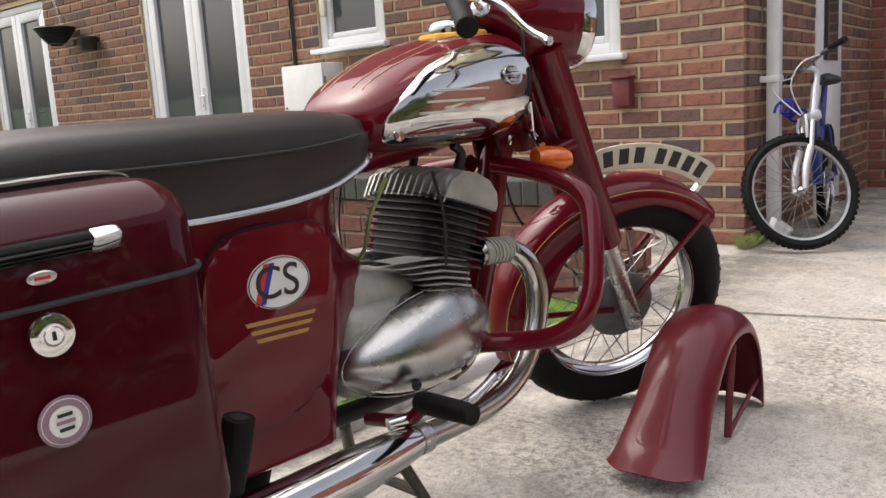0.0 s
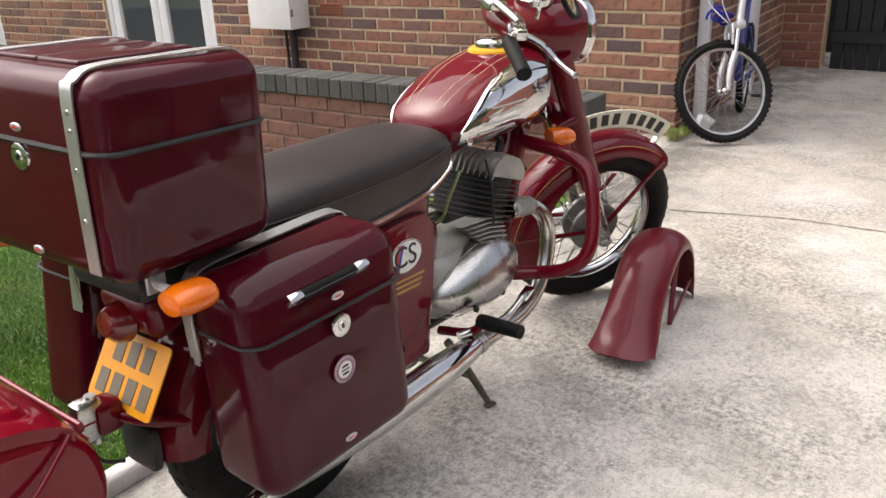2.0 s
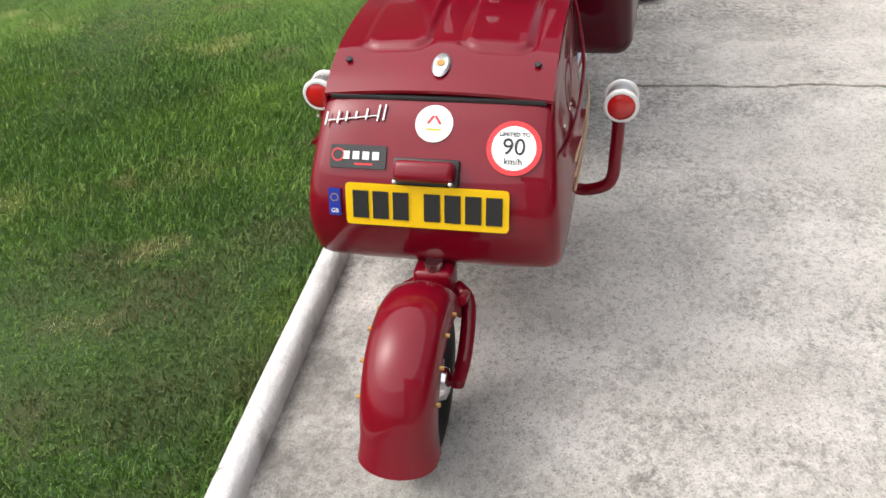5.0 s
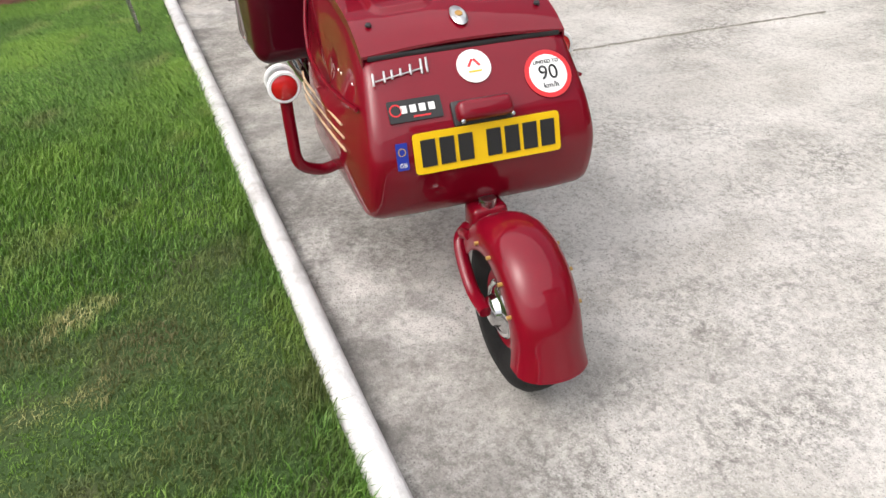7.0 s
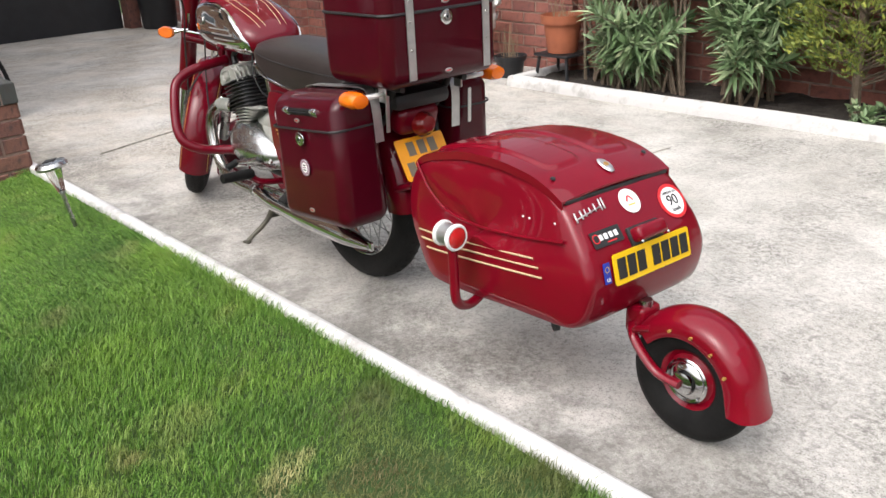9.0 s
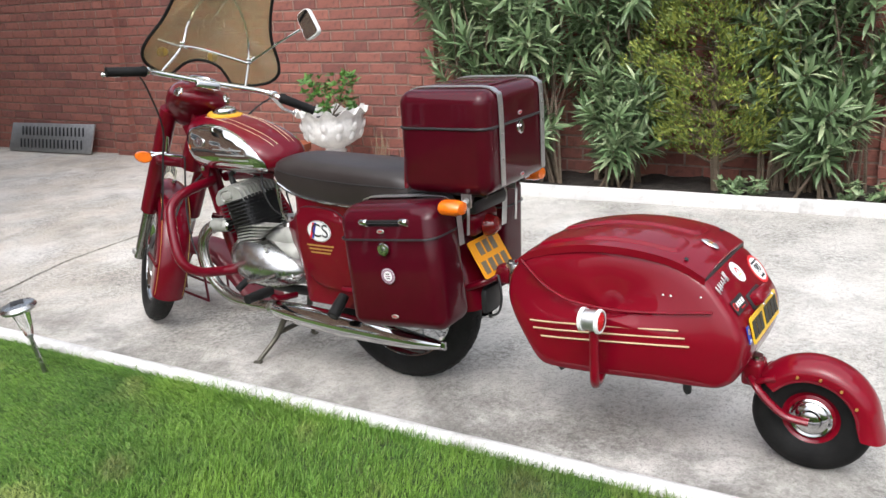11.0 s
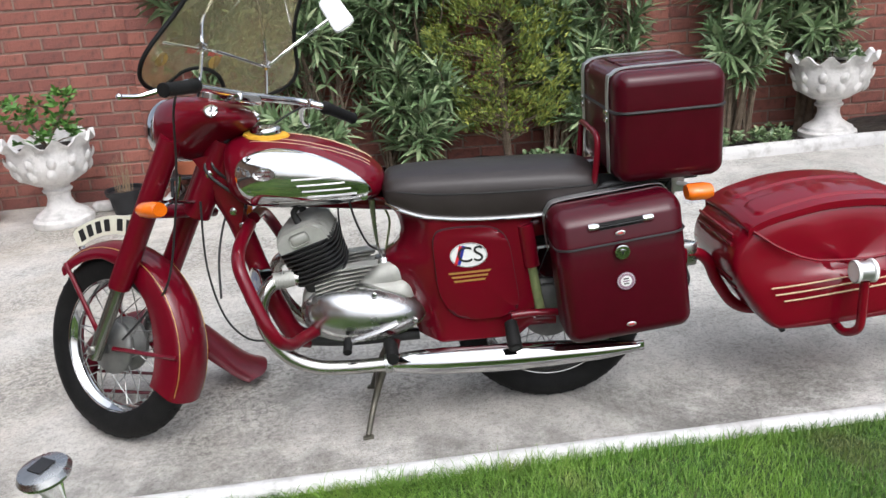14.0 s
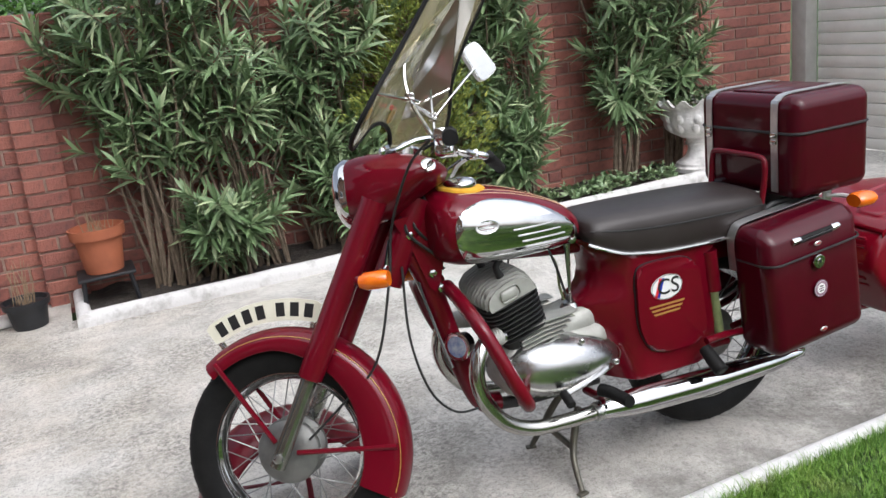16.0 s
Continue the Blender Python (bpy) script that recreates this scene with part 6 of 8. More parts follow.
part("sticker_face", disc(0.0355, 0.0012, on_back(-0.133, 0.490, 0.0014)), WHITE, rs)
lettering("90", 0.037, on_back(-0.133, 0.490, 0.003) @ Matrix.Translation((0, 0.001, 0)), BLACKINK, "lettering", rs)
lettering("LIMITED TO", 0.0092, on_back(-0.133, 0.490, 0.003) @ Matrix.Translation((0, 0.0215, 0)), BLACKINK, "lettering", rs)
lettering("km/h", 0.0145, on_back(-0.133, 0.490, 0.003) @ Matrix.Translation((0, -0.0215, 0)), BLACKINK, "lettering", rs)
ws = part("club_sticker", disc(0.031, 0.001, on_back(-0.002, 0.516, 0.001)), WHITE, trailer, "round white sticker with a small crest")
for dx in (-1, 1):
    part("crest_bar", rbox(0.004, 0.016, 0.001, 0, 1, on_back(-0.002, 0.516, 0.0025) @ Matrix.Translation((dx * 0.006, 0.006, 0)) @ Matrix.Rotation(radians(35 * dx), 4, "Z")), REDINK, ws)
part("crest_base", rbox(0.024, 0.003, 0.001, 0, 1, on_back(-0.002, 0.516, 0.0025) @ Matrix.Translation((0, -0.010, 0))), YELLOW, ws)
bs = part("maker_sticker", sheet(0.094, 0.038, on_back(0.119, 0.470, 0.002), 0.003), BLACK, trailer, "black rectangular sticker with a white word mark")
part("mark_ring", lathe([(0.0085, 0), (0.0085, 0.001), (0.011, 0.001), (0.011, 0)], 20, on_back(0.119, 0.470, 0.003) @ Matrix.Translation((-0.034, 0.002, 0))), REDINK, bs)
for k in range(4):
    part("mark_bar", rbox(0.011, 0.013, 0.001, 0, 1, on_back(0.119, 0.470, 0.0035) @ Matrix.Translation((-0.020 + 0.0165 * k, 0.002, 0))), WHITE, bs)
part("mark_underline", rbox(0.03, 0.003, 0.001, 0, 1, on_back(0.119, 0.470, 0.0035) @ Matrix.Translation((0.01, -0.012, 0))), REDINK, bs)
sb = part("script_badge", rbox(0.088, 0.003, 0.003, 0.001, 1, on_back(0.132, 0.520, 0.003) @ Matrix.Rotation(radians(8), 4, "Z") @ Matrix.Translation((0, -0.002, 0))), ALU, trailer, "slanted bright metal script badge")
for k, (dx, h) in enumerate(((-0.046, 0.024), (-0.026, 0.022), (-0.012, 0.018), (0.004, 0.014), (0.022, 0.020), (0.042, 0.028), (0.052, 0.028))):
    part("script_stroke", rbox(0.004, h, 0.003, 0.001, 1, on_back(0.132, 0.520, 0.003) @ Matrix.Rotation(radians(8), 4, "Z") @ Matrix.Translation((dx, 0.002, 0)) @ Matrix.Rotation(radians(-14), 4, "Z")), ALU, sb)
hb = part("back_handle", rbox(0.098, 0.034, 0.036, 0.010, 3, on_back(0.004, 0.454, 0.016)), RED_TRAILER, trailer, "red pressed lamp hood over the plate")
part("handle_gap", rbox(0.108, 0.044, 0.010, 0.004, 2, on_back(0.004, 0.454, 0.003)), BLACK, hb)
for s in (1, -1):
    part("rivet", lathe([(0, 0.003), (0.003, 0.0022), (0.0042, 0)], 12, on_back(0.004 + s * 0.045, 0.440, 0.03)), CHROME, hb)


def on_lid(x, y):
    return Matrix.Translation((x, y, top_z(x) + 0.012 * (1 - (y / 0.2) ** 2) + 0.009)) @ Matrix.Rotation(math.atan2(top_z(x + 0.01) - top_z(x - 0.01), 0.02) * -1, 4, "Y")


bd = part("lid_badge", lathe([(0, 0.004), (0.8, 0.0035), (1, 0.0)], 28, on_lid(-1.036, -0.002) @ Matrix.Diagonal((0.026, 0.015, 1, 1))), ALU, trailer, "oval enamel badge with a gold crest")
part("badge_crest", disc(0.007, 0.001, on_lid(-1.036, -0.002) @ Matrix.Translation((0, 0, 0.004))), GOLD, bd)
for s in (1, -1):
    part("lid_stud", lathe([(0, 0.004), (0.005, 0.003), (0.006, 0)], 14, on_lid(-1.022, s * 0.158)), BLACK, lid)
    # pale welt and gold lines on the flanks
    def flank(x, z):
        nose = max(0, (x + 0.72) / 0.27)
        hw = HW * (1 - 0.20 * min(1, nose) ** 2)
        return s * (hw * (1.075 - 0.175 * min(1, max(0, (z - 0.36) / 0.24)) ** 1.3) + 0.0155 - 0.010 * min(1, (abs(x - cen.x) / 0.36) ** 2 * 0.6 + (abs(z - cen.z) / 0.19) ** 2 * 0.8))
    welt = [(-0.560, 0.538), (-0.585, 0.520), (-0.631, 0.488), (-0.69, 0.460), (-0.743, 0.447), (-0.85, 0.442), (-0.98, 0.452), (-1.06, 0.463), (-1.105, 0.469)]
    part("body_welt", tube([(x, flank(x, z) - s * 0.002, z) for x, z in welt], 0.0038, 8, 4), RED_TRAILER, trailer, "raised swage line")
    for k, (xa, za, xb, zb) in enumerate(((-0.602, 0.376, -1.025, 0.414), (-0.613, 0.356, -1.043, 0.396), (-0.638, 0.336, -1.055, 0.376))):
        part("gold_line", tube([(xa + (xb - xa) * i / 8, flank(xa + (xb - xa) * i / 8, za + (zb - za) * i / 8) + s * 0.0015, za + (zb - za) * i / 8) for i in range(9)], 0.0024, 6, 2), CREAMLINE, trailer)
    # marker lamp on a bent tube
    lp = part("lamp_bracket", tube([(-0.80, s * 0.165, 0.255), (-0.805, s * 0.20, 0.235), (-0.81, s * 0.24, 0.232), (-0.824, s * 0.282, 0.262), (-0.826, s * 0.289, 0.33), (-0.826, s * 0.291, 0.405)], 0.0125, 12, 6), RED_TRAILER, trailer, "bent red lamp bracket")
    lx = Matrix.Translation((-0.821, s * 0.293, 0.434)) @ Matrix.Rotation(radians(-90), 4, "Y") @ Matrix.Diagonal((0.92, 0.92, 0.72, 1))
    part("lamp_body", lathe([(0.0, -0.030), (0.030, -0.030), (0.030, 0.028), (0.028, 0.030)], 28, lx), ALU, lp, "silver marker lamp body", smooth=30)
    part("lamp_front", lathe([(0.034, -0.040), (0.035, -0.036), (0.034, -0.026), (0.030, -0.026), (0.0, -0.030), (0, -0.038), (0.03, -0.040)], 28, lx), WHITE, lp)
    part("lamp_rim", lathe([(0.030, 0.022), (0.035, 0.024), (0.036, 0.032), (0.033, 0.038), (0.028, 0.038)], 28, lx), WHITE, lp, "white plastic lamp rim")
    part("lamp_lens", lathe([(0.029, 0.034), (0.02, 0.040), (0, 0.042)], 28, lx), REDLENS, lp, "round red lens")
    for q in ((-0.98, 0.500), (-1.00, 0.500), (-1.075, 0.505)):
        part("rivet", lathe([(0, 0.002), (0.0022, 0.0015), (0.003, 0)], 8, facing((q[0], flank(*q), q[1]), (0, s, 0))), WHITE, trailer)
    for x in (-0.665, -1.03):
        part("foot", tube([(x, s * 0.15, 0.258), (x, s * 0.15, 0.225), (x - 0.004, s * 0.15, 0.212)], [0.012, 0.012, 0.008], 10, 2), BLACK, trailer, "black rubber foot")
# louvred nose
for k in range(7):
    z = 0.36 + 0.026 * k
    part("nose_slat", tube([(-0.509 - 0.0035 * abs(k - 3) - 0.012 * (k == 0), y, z) for y in (-0.14, 0.0, 0.14)], 0.005, 8, 3), RED_TRAILER, trailer)
# drawbar
part("drawbar", tube([(-0.43, 0, 0.428), (-0.465, 0, 0.425), (-0.497, 0, 0.395), (-0.530, 0, 0.32), (-0.60, 0, 0.238), (-0.75, 0, 0.230), (-1.10, 0, 0.262)], 0.018, 14, 6), RED_TRAILER, trailer, "curved red drawbar tube")
part("coupling", rbox(0.05, 0.035, 0.075, 0.010, 2, Matrix.Translation((-0.435, 0, 0.428))), STEEL, trailer)
# swivelling wheel
WC = Vector((-1.319, 0.004, 0.152))
wb = Matrix.Translation(WC) @ Matrix.Rotation(radians(90), 4, "X")
R, w = 0.152, 0.040
tw = part("tyre", lathe([(0.072, -w * 0.7), (0.09, -w), (R - 0.03, -w), (R - 0.012, -w * 0.8), (R - 0.002, -w * 0.45), (R, 0), (R - 0.002, w * 0.45), (R - 0.012, w * 0.8), (R - 0.03, w), (0.09, w), (0.072, w * 0.7)], 48, shut=True), RUBBER, trailer, "small black tyre", xf=wb)
part("rim", lathe([(0.0, -0.045), (0.026, -0.044), (0.030, -0.030), (0.045, -0.026), (0.060, -0.018), (0.074, -0.028), (0.076, -0.024), (0.076, 0.024), (0.074, 0.028), (0.060, 0.018), (0.045, 0.026), (0.030, 0.030), (0.026, 0.044), (0, 0.045)], 40, wb), RED_TRAILER, tw, "red steel wheel", )
part("hub_cap", lathe([(0.050, 0.026), (0.054, 0.032), (0.050, 0.035), (0.044, 0.033), (0.040, 0.037), (0.030, 0.040), (0.026, 0.050), (0.016, 0.054), (0, 0.055)], 32, wb @ Matrix.Rotation(radians(180), 4, "X")), CHROME, tw, "chrome hub ring")
part("hub_cap", lathe([(0.050, 0.026), (0.054, 0.032), (0.050, 0.035), (0.044, 0.033), (0.040, 0.037), (0.030, 0.040), (0.026, 0.050), (0.016, 0.054), (0, 0.055)], 32, wb), CHROME, tw, "chrome hub ring")
guard = fender("wheel_guard", WC + Vector((0, 0, -0.001)), 0.167, 0.116, 0.016, 38, 190, trailer, None, "rounded red wheel guard", RED_TRAILER, flare=0.016)
for s in (1, -1):
    part("fork_arm", tube([(-1.165, s * 0.035, 0.235), (-1.185, s * 0.058, 0.225), (-1.215, s * 0.064, 0.195), (-1.262, s * 0.064, 0.160), (-1.319, s * 0.062, 0.152)], 0.013, 10, 5, squash=0.8), RED_TRAILER, trailer, "red trailing fork arm")
    part("guard_stay", tube([(-1.178, s * 0.050, 0.225), (-1.198, s * 0.058, 0.245), (-1.232, s * 0.058, 0.258)], 0.009, 8, 4), RED_TRAILER, trailer)
    for a in (75, 100, 125, 150):
        p = WC + Vector((math.cos(radians(a)) * 0.126, s * 0.058, math.sin(radians(a)) * 0.126))
        part("guard_bolt", tube([p, p + Vector((0, s * 0.007, 0))], 0.0036, 8, 1), GOLD, guard, "small brass bolt")
part("pivot", rbox(0.055, 0.07, 0.07, 0.012, 3, Matrix.Translation((-1.165, 0, 0.245))), RED_TRAILER, trailer)
part("pivot_pin", tube([(-1.175, 0, 0.21), (-1.172, 0, 0.292)], 0.016, 14, 1), STEEL, trailer)

# ---- spare mudguard standing on the ground ----
gm = Matrix.Translation((1.31, -0.232, 0)) @ Matrix.Rotation(radians(9), 4, "Z")
spare = thing("mudguard", "loose maroon mudguard standing on end on the concrete", "mudguard", gm)
GA = spline([(0.300, 0, 0.012), (0.285, 0, 0.09), (0.232, 0, 0.20), (0.148, 0, 0.272), (0.04, 0, 0.298), (-0.07, 0, 0.285), (-0.160, 0, 0.225), (-0.235, 0, 0.140), (-0.295, 0, 0.075), (-0.355, 0, 0.040)], 6)
rings = []
for i, p in enumerate(GA):
    a, b = GA[max(i - 1, 0)], GA[min(i + 1, len(GA) - 1)]
    d = (b - a).normalized()
    nrm = Vector((d.z, 0, -d.x))
    if nrm.z < 0 and i < 30:
        nrm = -nrm
    t = i / (len(GA) - 1)
    w = 0.084 + 0.018 * max(0, (t - 0.75) / 0.25)
    sk = 0.055 - 0.020 * max(0, (t - 0.7) / 0.3)
    o, inn = [], []
    for k in range(17):
        ang = -90 + 180 * k / 16
        y = w * math.sin(radians(ang))
        h = sk * (math.cos(radians(ang)) - 1)
        back = d * (-0.045 * (y / w) ** 4 * max(0, (t - 0.8) / 0.2))
        o.append(p + Vector((0, y, 0)) + nrm * h + back)
        inn.append(p + Vector((0, y * 0.97, 0)) + nrm * (h - 0.003) + back)
    rings.append(o + inn[::-1])
part("guard_shell", loft(rings), RED_DULL, spare, "dull maroon mudguard blade", smooth=50)
for s in (1, -1):
    part("guard_stay", tube([(0.0, s * 0.07, 0.225), (-0.02, s * 0.072, 0.12), (-0.02, s * 0.07, 0.015)], 0.006, 8, 2, squash=1.6), RED_DULL, spare)
    part("guard_stay", tube([(-0.02, s * 0.072, 0.02), (0.11, s * 0.072, 0.05), (0.25, s * 0.070, 0.085)], 0.006, 8, 2), RED_DULL, spare)

# ---- house openings and fittings ----
def at(x, y, z):
    return UPH @ Matrix.Translation((x, y, z + 0.021 * (y - CY)))


def frame_bars(bm, y0, y1, z0, z1, w, d, x):
    """A rectangular frame in the front wall's plane."""
    for ya, yb, za, zb in ((y0, y0 + w, z0, z1), (y1 - w, y1, z0, z1), (y0 + w, y1 - w, z0, z0 + w), (y0 + w, y1 - w, z1 - w, z1)):
        rbox(d, yb - ya, zb - za, 0.006, 2, Matrix.Translation((x, (ya + yb) / 2, (za + zb) / 2)), bm)
    return bm


def glazed_door(name, y0, y1, z0, z1, label):
    d = thing(name, label, "door", None, "", "structure")
    x = HX + 0.07
    part("door_frame", frame_bars(bmesh.new(), y0, y1, z0, z1, 0.07, 0.09, x), UPVC, d, xf=UPH)
    ym = (y0 + y1) / 2
    for a, b in ((y0 + 0.072, ym - 0.002), (ym + 0.002, y1 - 0.072)):
        leaf = part("door_leaf", frame_bars(bmesh.new(), a, b, z0 + 0.072, z1 - 0.072, 0.10, 0.06, x - 0.01), UPVC, d, "white plastic door leaf", xf=UPH)
        part("pane", rbox(0.012, b - a - 0.19, z1 - z0 - 0.33, 0, 1, Matrix.Translation((x, (a + b) / 2, (z0 + z1) / 2))), PANE, leaf, xf=UPH)
        part("door_curtain", rbox(0.01, (b - a - 0.2) * 0.45, z1 - z0 - 0.34, 0, 1, Matrix.Translation((x + 0.09, a + (b - a) * 0.35, (z0 + z1) / 2))), CURTAIN, leaf, xf=UPH)
    hd = part("door_handle", rbox(0.012, 0.032, 0.20, 0.005, 2, Matrix.Translation((x - 0.046, ym - 0.045, 1.0))), UPVC, d, xf=UPH)
    part("lever_handle", tube([(x - 0.05, ym - 0.045, 1.03), (x - 0.085, ym - 0.045, 1.03), (x - 0.088, ym - 0.14, 1.03)], 0.008, 8, 2), UPVC, hd, xf=UPH)
    part("keyhole", rbox(0.004, 0.008, 0.02, 0, 1, Matrix.Translation((x - 0.053, ym - 0.045, 0.95))), BLACK, hd, xf=UPH)
    return d


glazed_door("door_1", 4.43, 5.87, 0.180, 2.140, "white double glazed garden doors with dark panes")
glazed_door("door_2", 7.66, 9.03, 0.065, 2.145, "white double glazed doors at the far end")


def window(name, y0, y1, z0, z1, label, sill=0.06):
    d = thing(name, label, "window", None, "", "structure")
    x = HX + 0.06
    part("window_frame", frame_bars(bmesh.new(), y0, y1, z0, z1, 0.065, 0.08, x), UPVC, d, xf=UPH)
    part("sash", frame_bars(bmesh.new(), y0 + 0.067, y1 - 0.067, z0 + 0.067, z1 - 0.067, 0.04, 0.05, x), UPVC, d, xf=UPH)
    part("pane", rbox(0.012, y1 - y0 - 0.2, z1 - z0 - 0.2, 0, 1, Matrix.Translation((x + 0.005, (y0 + y1) / 2, (z0 + z1) / 2))), PANE, d, xf=UPH)
    part("window_blind", rbox(0.01, (y1 - y0) * 0.8, z1 - z0 - 0.1, 0, 1, Matrix.Translation((x + 0.10, (y0 + y1) / 2, (z0 + z1) / 2))), CURTAIN, d, xf=UPH)
    part("window_sill", rbox(0.12, y1 - y0 + 0.10, 0.035, 0.008, 2, Matrix.Translation((HX + 0.0, (y0 + y1) / 2, z0 - 0.018))), UPVC, d, xf=UPH)


window("window_1", 2.935, 3.58, 1.285, 2.252, "small white framed window with a pale blind")
window("window_2", 1.175, 2.185, 1.050, 2.120, "wide white framed window")

side_door = thing("door_3", "narrow white half-glazed side door", "door", None, "", "structure")
part("door_leaf", rbox(0.71, 0.06, 2.1, 0.01, 2, Matrix.Translation((1.81, 0.014, 0.95))), UPVC, side_door, xf=UPS)
part("pane", rbox(0.40, 0.012, 0.95, 0, 1, Matrix.Translation((1.81, -0.018, 1.44))), PANE, side_door, xf=UPS)
part("door_panel", rbox(0.40, 0.02, 0.60, 0.008, 2, Matrix.Translation((1.81, -0.022, 0.50))), UPVC, side_door, xf=UPS)

# meter cabinet with its conduit
cab = thing("meter_cabinet", "white meter cabinet fixed to the brick wall", "cabinet", at(HX, 3.567, 0.51))
part("cabinet_body", rbox(0.20, 0.43, 0.60, 0.008, 2, Matrix.Translation((-0.10, 0, 0.30))), WHITE, cab)
part("cabinet_door", rbox(0.014, 0.425, 0.595, 0.004, 2, Matrix.Translation((-0.208, 0, 0.30))), WHITE, cab, "white hinged door")
part("lock", lathe([(0, 0.003), (0.007, 0.003), (0.009, 0)], 14, facing((-0.216, 0.185, 0.30), (-1, 0, 0))), BLACK, cab)
for z in (0.12, 0.48):
    part("hinge", rbox(0.022, 0.004, 0.05, 0.002, 1, Matrix.Translation((-0.195, -0.2165, z))), STEEL, cab)
pipe = thing("conduit", "black conduit below the meter cabinet", "pipe", at(HX, 3.50, 0))
part("conduit_pipe", tube([(-0.05, 0, -0.1), (-0.05, 0, 0.50)], 0.028, 12, 1), BLACK, pipe)
part("conduit_cable", tube([(-0.03, 0.09, -0.1), (-0.03, 0.09, 0.50)], 0.010, 8, 1), BLACK, pipe)
cb = thing("wall_cable", "dark cables running down the brick wall", "cable", at(HX, 3.84, 1.10))
for o in (0, 0.022):
    part("cable", tube([(-0.012, o, 0), (-0.012, o, 1.2)], 0.008, 8, 1), BLACK, cb)
vent = thing("air_brick", "terracotta air brick with small square holes", "vent", at(HX, 3.13, 0.652))
part("vent_plate", rbox(0.02, 0.205, 0.088, 0.004, 1, Matrix.Translation((-0.004, 0, 0))), TERRACOTTA, vent)
for r in range(4):
    for c in range(9):
        part("vent_hole", rbox(0.004, 0.0125, 0.012, 0, 1, Matrix.Translation((-0.0145, -0.084 + c * 0.021, -0.030 + r * 0.020))), BLACK, vent)
flue = thing("alarm_box", "small weathered red box screwed to the wall", "box", at(HX, 1.137, 0.745))
part("box_body", rbox(0.07, 0.105, 0.155, 0.008, 2, Matrix.Translation((-0.035, 0, 0.077))), mat("weathered_red_box", (0.17, 0.035, 0.035), 0.7, second=(0.12, 0.03, 0.03), scale=20), flue)
part("box_lid", rbox(0.085, 0.118, 0.016, 0.005, 2, Matrix.Translation((-0.04, 0, 0.16))), mat("red_box_lid", (0.20, 0.045, 0.04), 0.7, second=(0.14, 0.03, 0.03), scale=20), flue)
hook = thing("wall_box", "small cream junction plate on the wall", "junction box", at(HX, 3.50, 1.45))
part("box_body", rbox(0.03, 0.05, 0.17, 0.004, 2, Matrix.Translation((-0.015, 0, 0.08))), CREAM, hook)
lant = thing("wall_lantern", "clear glass wall lantern above the door", "lantern", at(HX + 0.02, 4.95, 1.72))
part("lantern_body", lathe([(0.045, 0.0), (0.05, 0.01), (0.05, 0.10), (0.045, 0.11), (0.0, 0.11)], 6, Matrix.Translation((-0.13, 0, 0))), GLASS, lant)
part("lantern_cap", lathe([(0.06, 0.11), (0.03, 0.15), (0, 0.16)], 6, Matrix.Translation((-0.13, 0, 0))), WHITE, lant)
part("lantern_arm", tube([(0, 0, 0.17), (-0.06, 0, 0.19), (-0.13, 0, 0.16)], 0.008, 8, 3), WHITE, lant)

# downpipe
dp = thing("downpipe", "white plastic rainwater downpipe by the corner", "downpipe", UPS @ Matrix.Translation((0.27, -0.065, 0)))
part("pipe", rbox(0.068, 0.068, 5.2, 0.010, 2, Matrix.Translation((0, 0, 2.60))), UPVC, dp)
part("pipe_clip", rbox(0.09, 0.13, 0.035, 0.006, 2, Matrix.Translation((0, 0.028, 0.855))), UPVC, dp)
part("pipe_shoe", rbox(0.085, 0.12, 0.09, 0.012, 2, Matrix.Translation((0, -0.025, 0.05)) @ Matrix.Rotation(radians(35), 4, "X")), UPVC, dp)

# hanging basket and wall pot
bk = thing("hanging_basket", "dark woven hanging basket on chains", "basket", at(HX - 0.20, 7.06, 1.50))
bm = bmesh.new()
for k in range(9):
    t = k / 8
    tube([(0.05 + 0.13 * t ** 0.7) * Vector((math.cos(a), math.sin(a), 0)) + Vector((0, 0, 0.15 * t)) for a in (2 * math.pi * i / 24 for i in range(24))], 0.0115, 6, 1, True, bm)
part("weave", bm, BINBLACK, bk, "dark woven bowl")
for a in (0.4, 2.5, 4.6):
    part("chain", tube([(0.18 * math.cos(a), 0.18 * math.sin(a), 0.15), (0, 0, 0.55)], 0.003, 5, 1), STEEL, bk)
wp = thing("wall_pot", "small dark blue pot hung on the wall", "pot", at(HX - 0.10, 6.66, 1.42))
part("pot", lathe([(0.0, 0), (0.07, 0), (0.085, 0.10), (0.092, 0.10), (0.092, 0.125), (0.08, 0.125), (0.075, 0.03), (0, 0.03)], 24), BINBLACK, wp)

# black gate leaf at the end of the drive
gate = thing("gate", "matt black boarded gate", "gate", UPS @ Matrix.Translation((3.33, -0.83, -0.09)))
for k in range(9):
    part("board", rbox(0.03, 0.096, 2.2, 0.005, 1, Matrix.Translation((0, -0.45 + k * 0.1, 1.1))), BINBLACK, gate)
for z in (0.3, 1.9):
    part("rail", rbox(0.03, 0.92, 0.10, 0.005, 1, Matrix.Translation((-0.032, -0.05, z))), BINBLACK, gate)

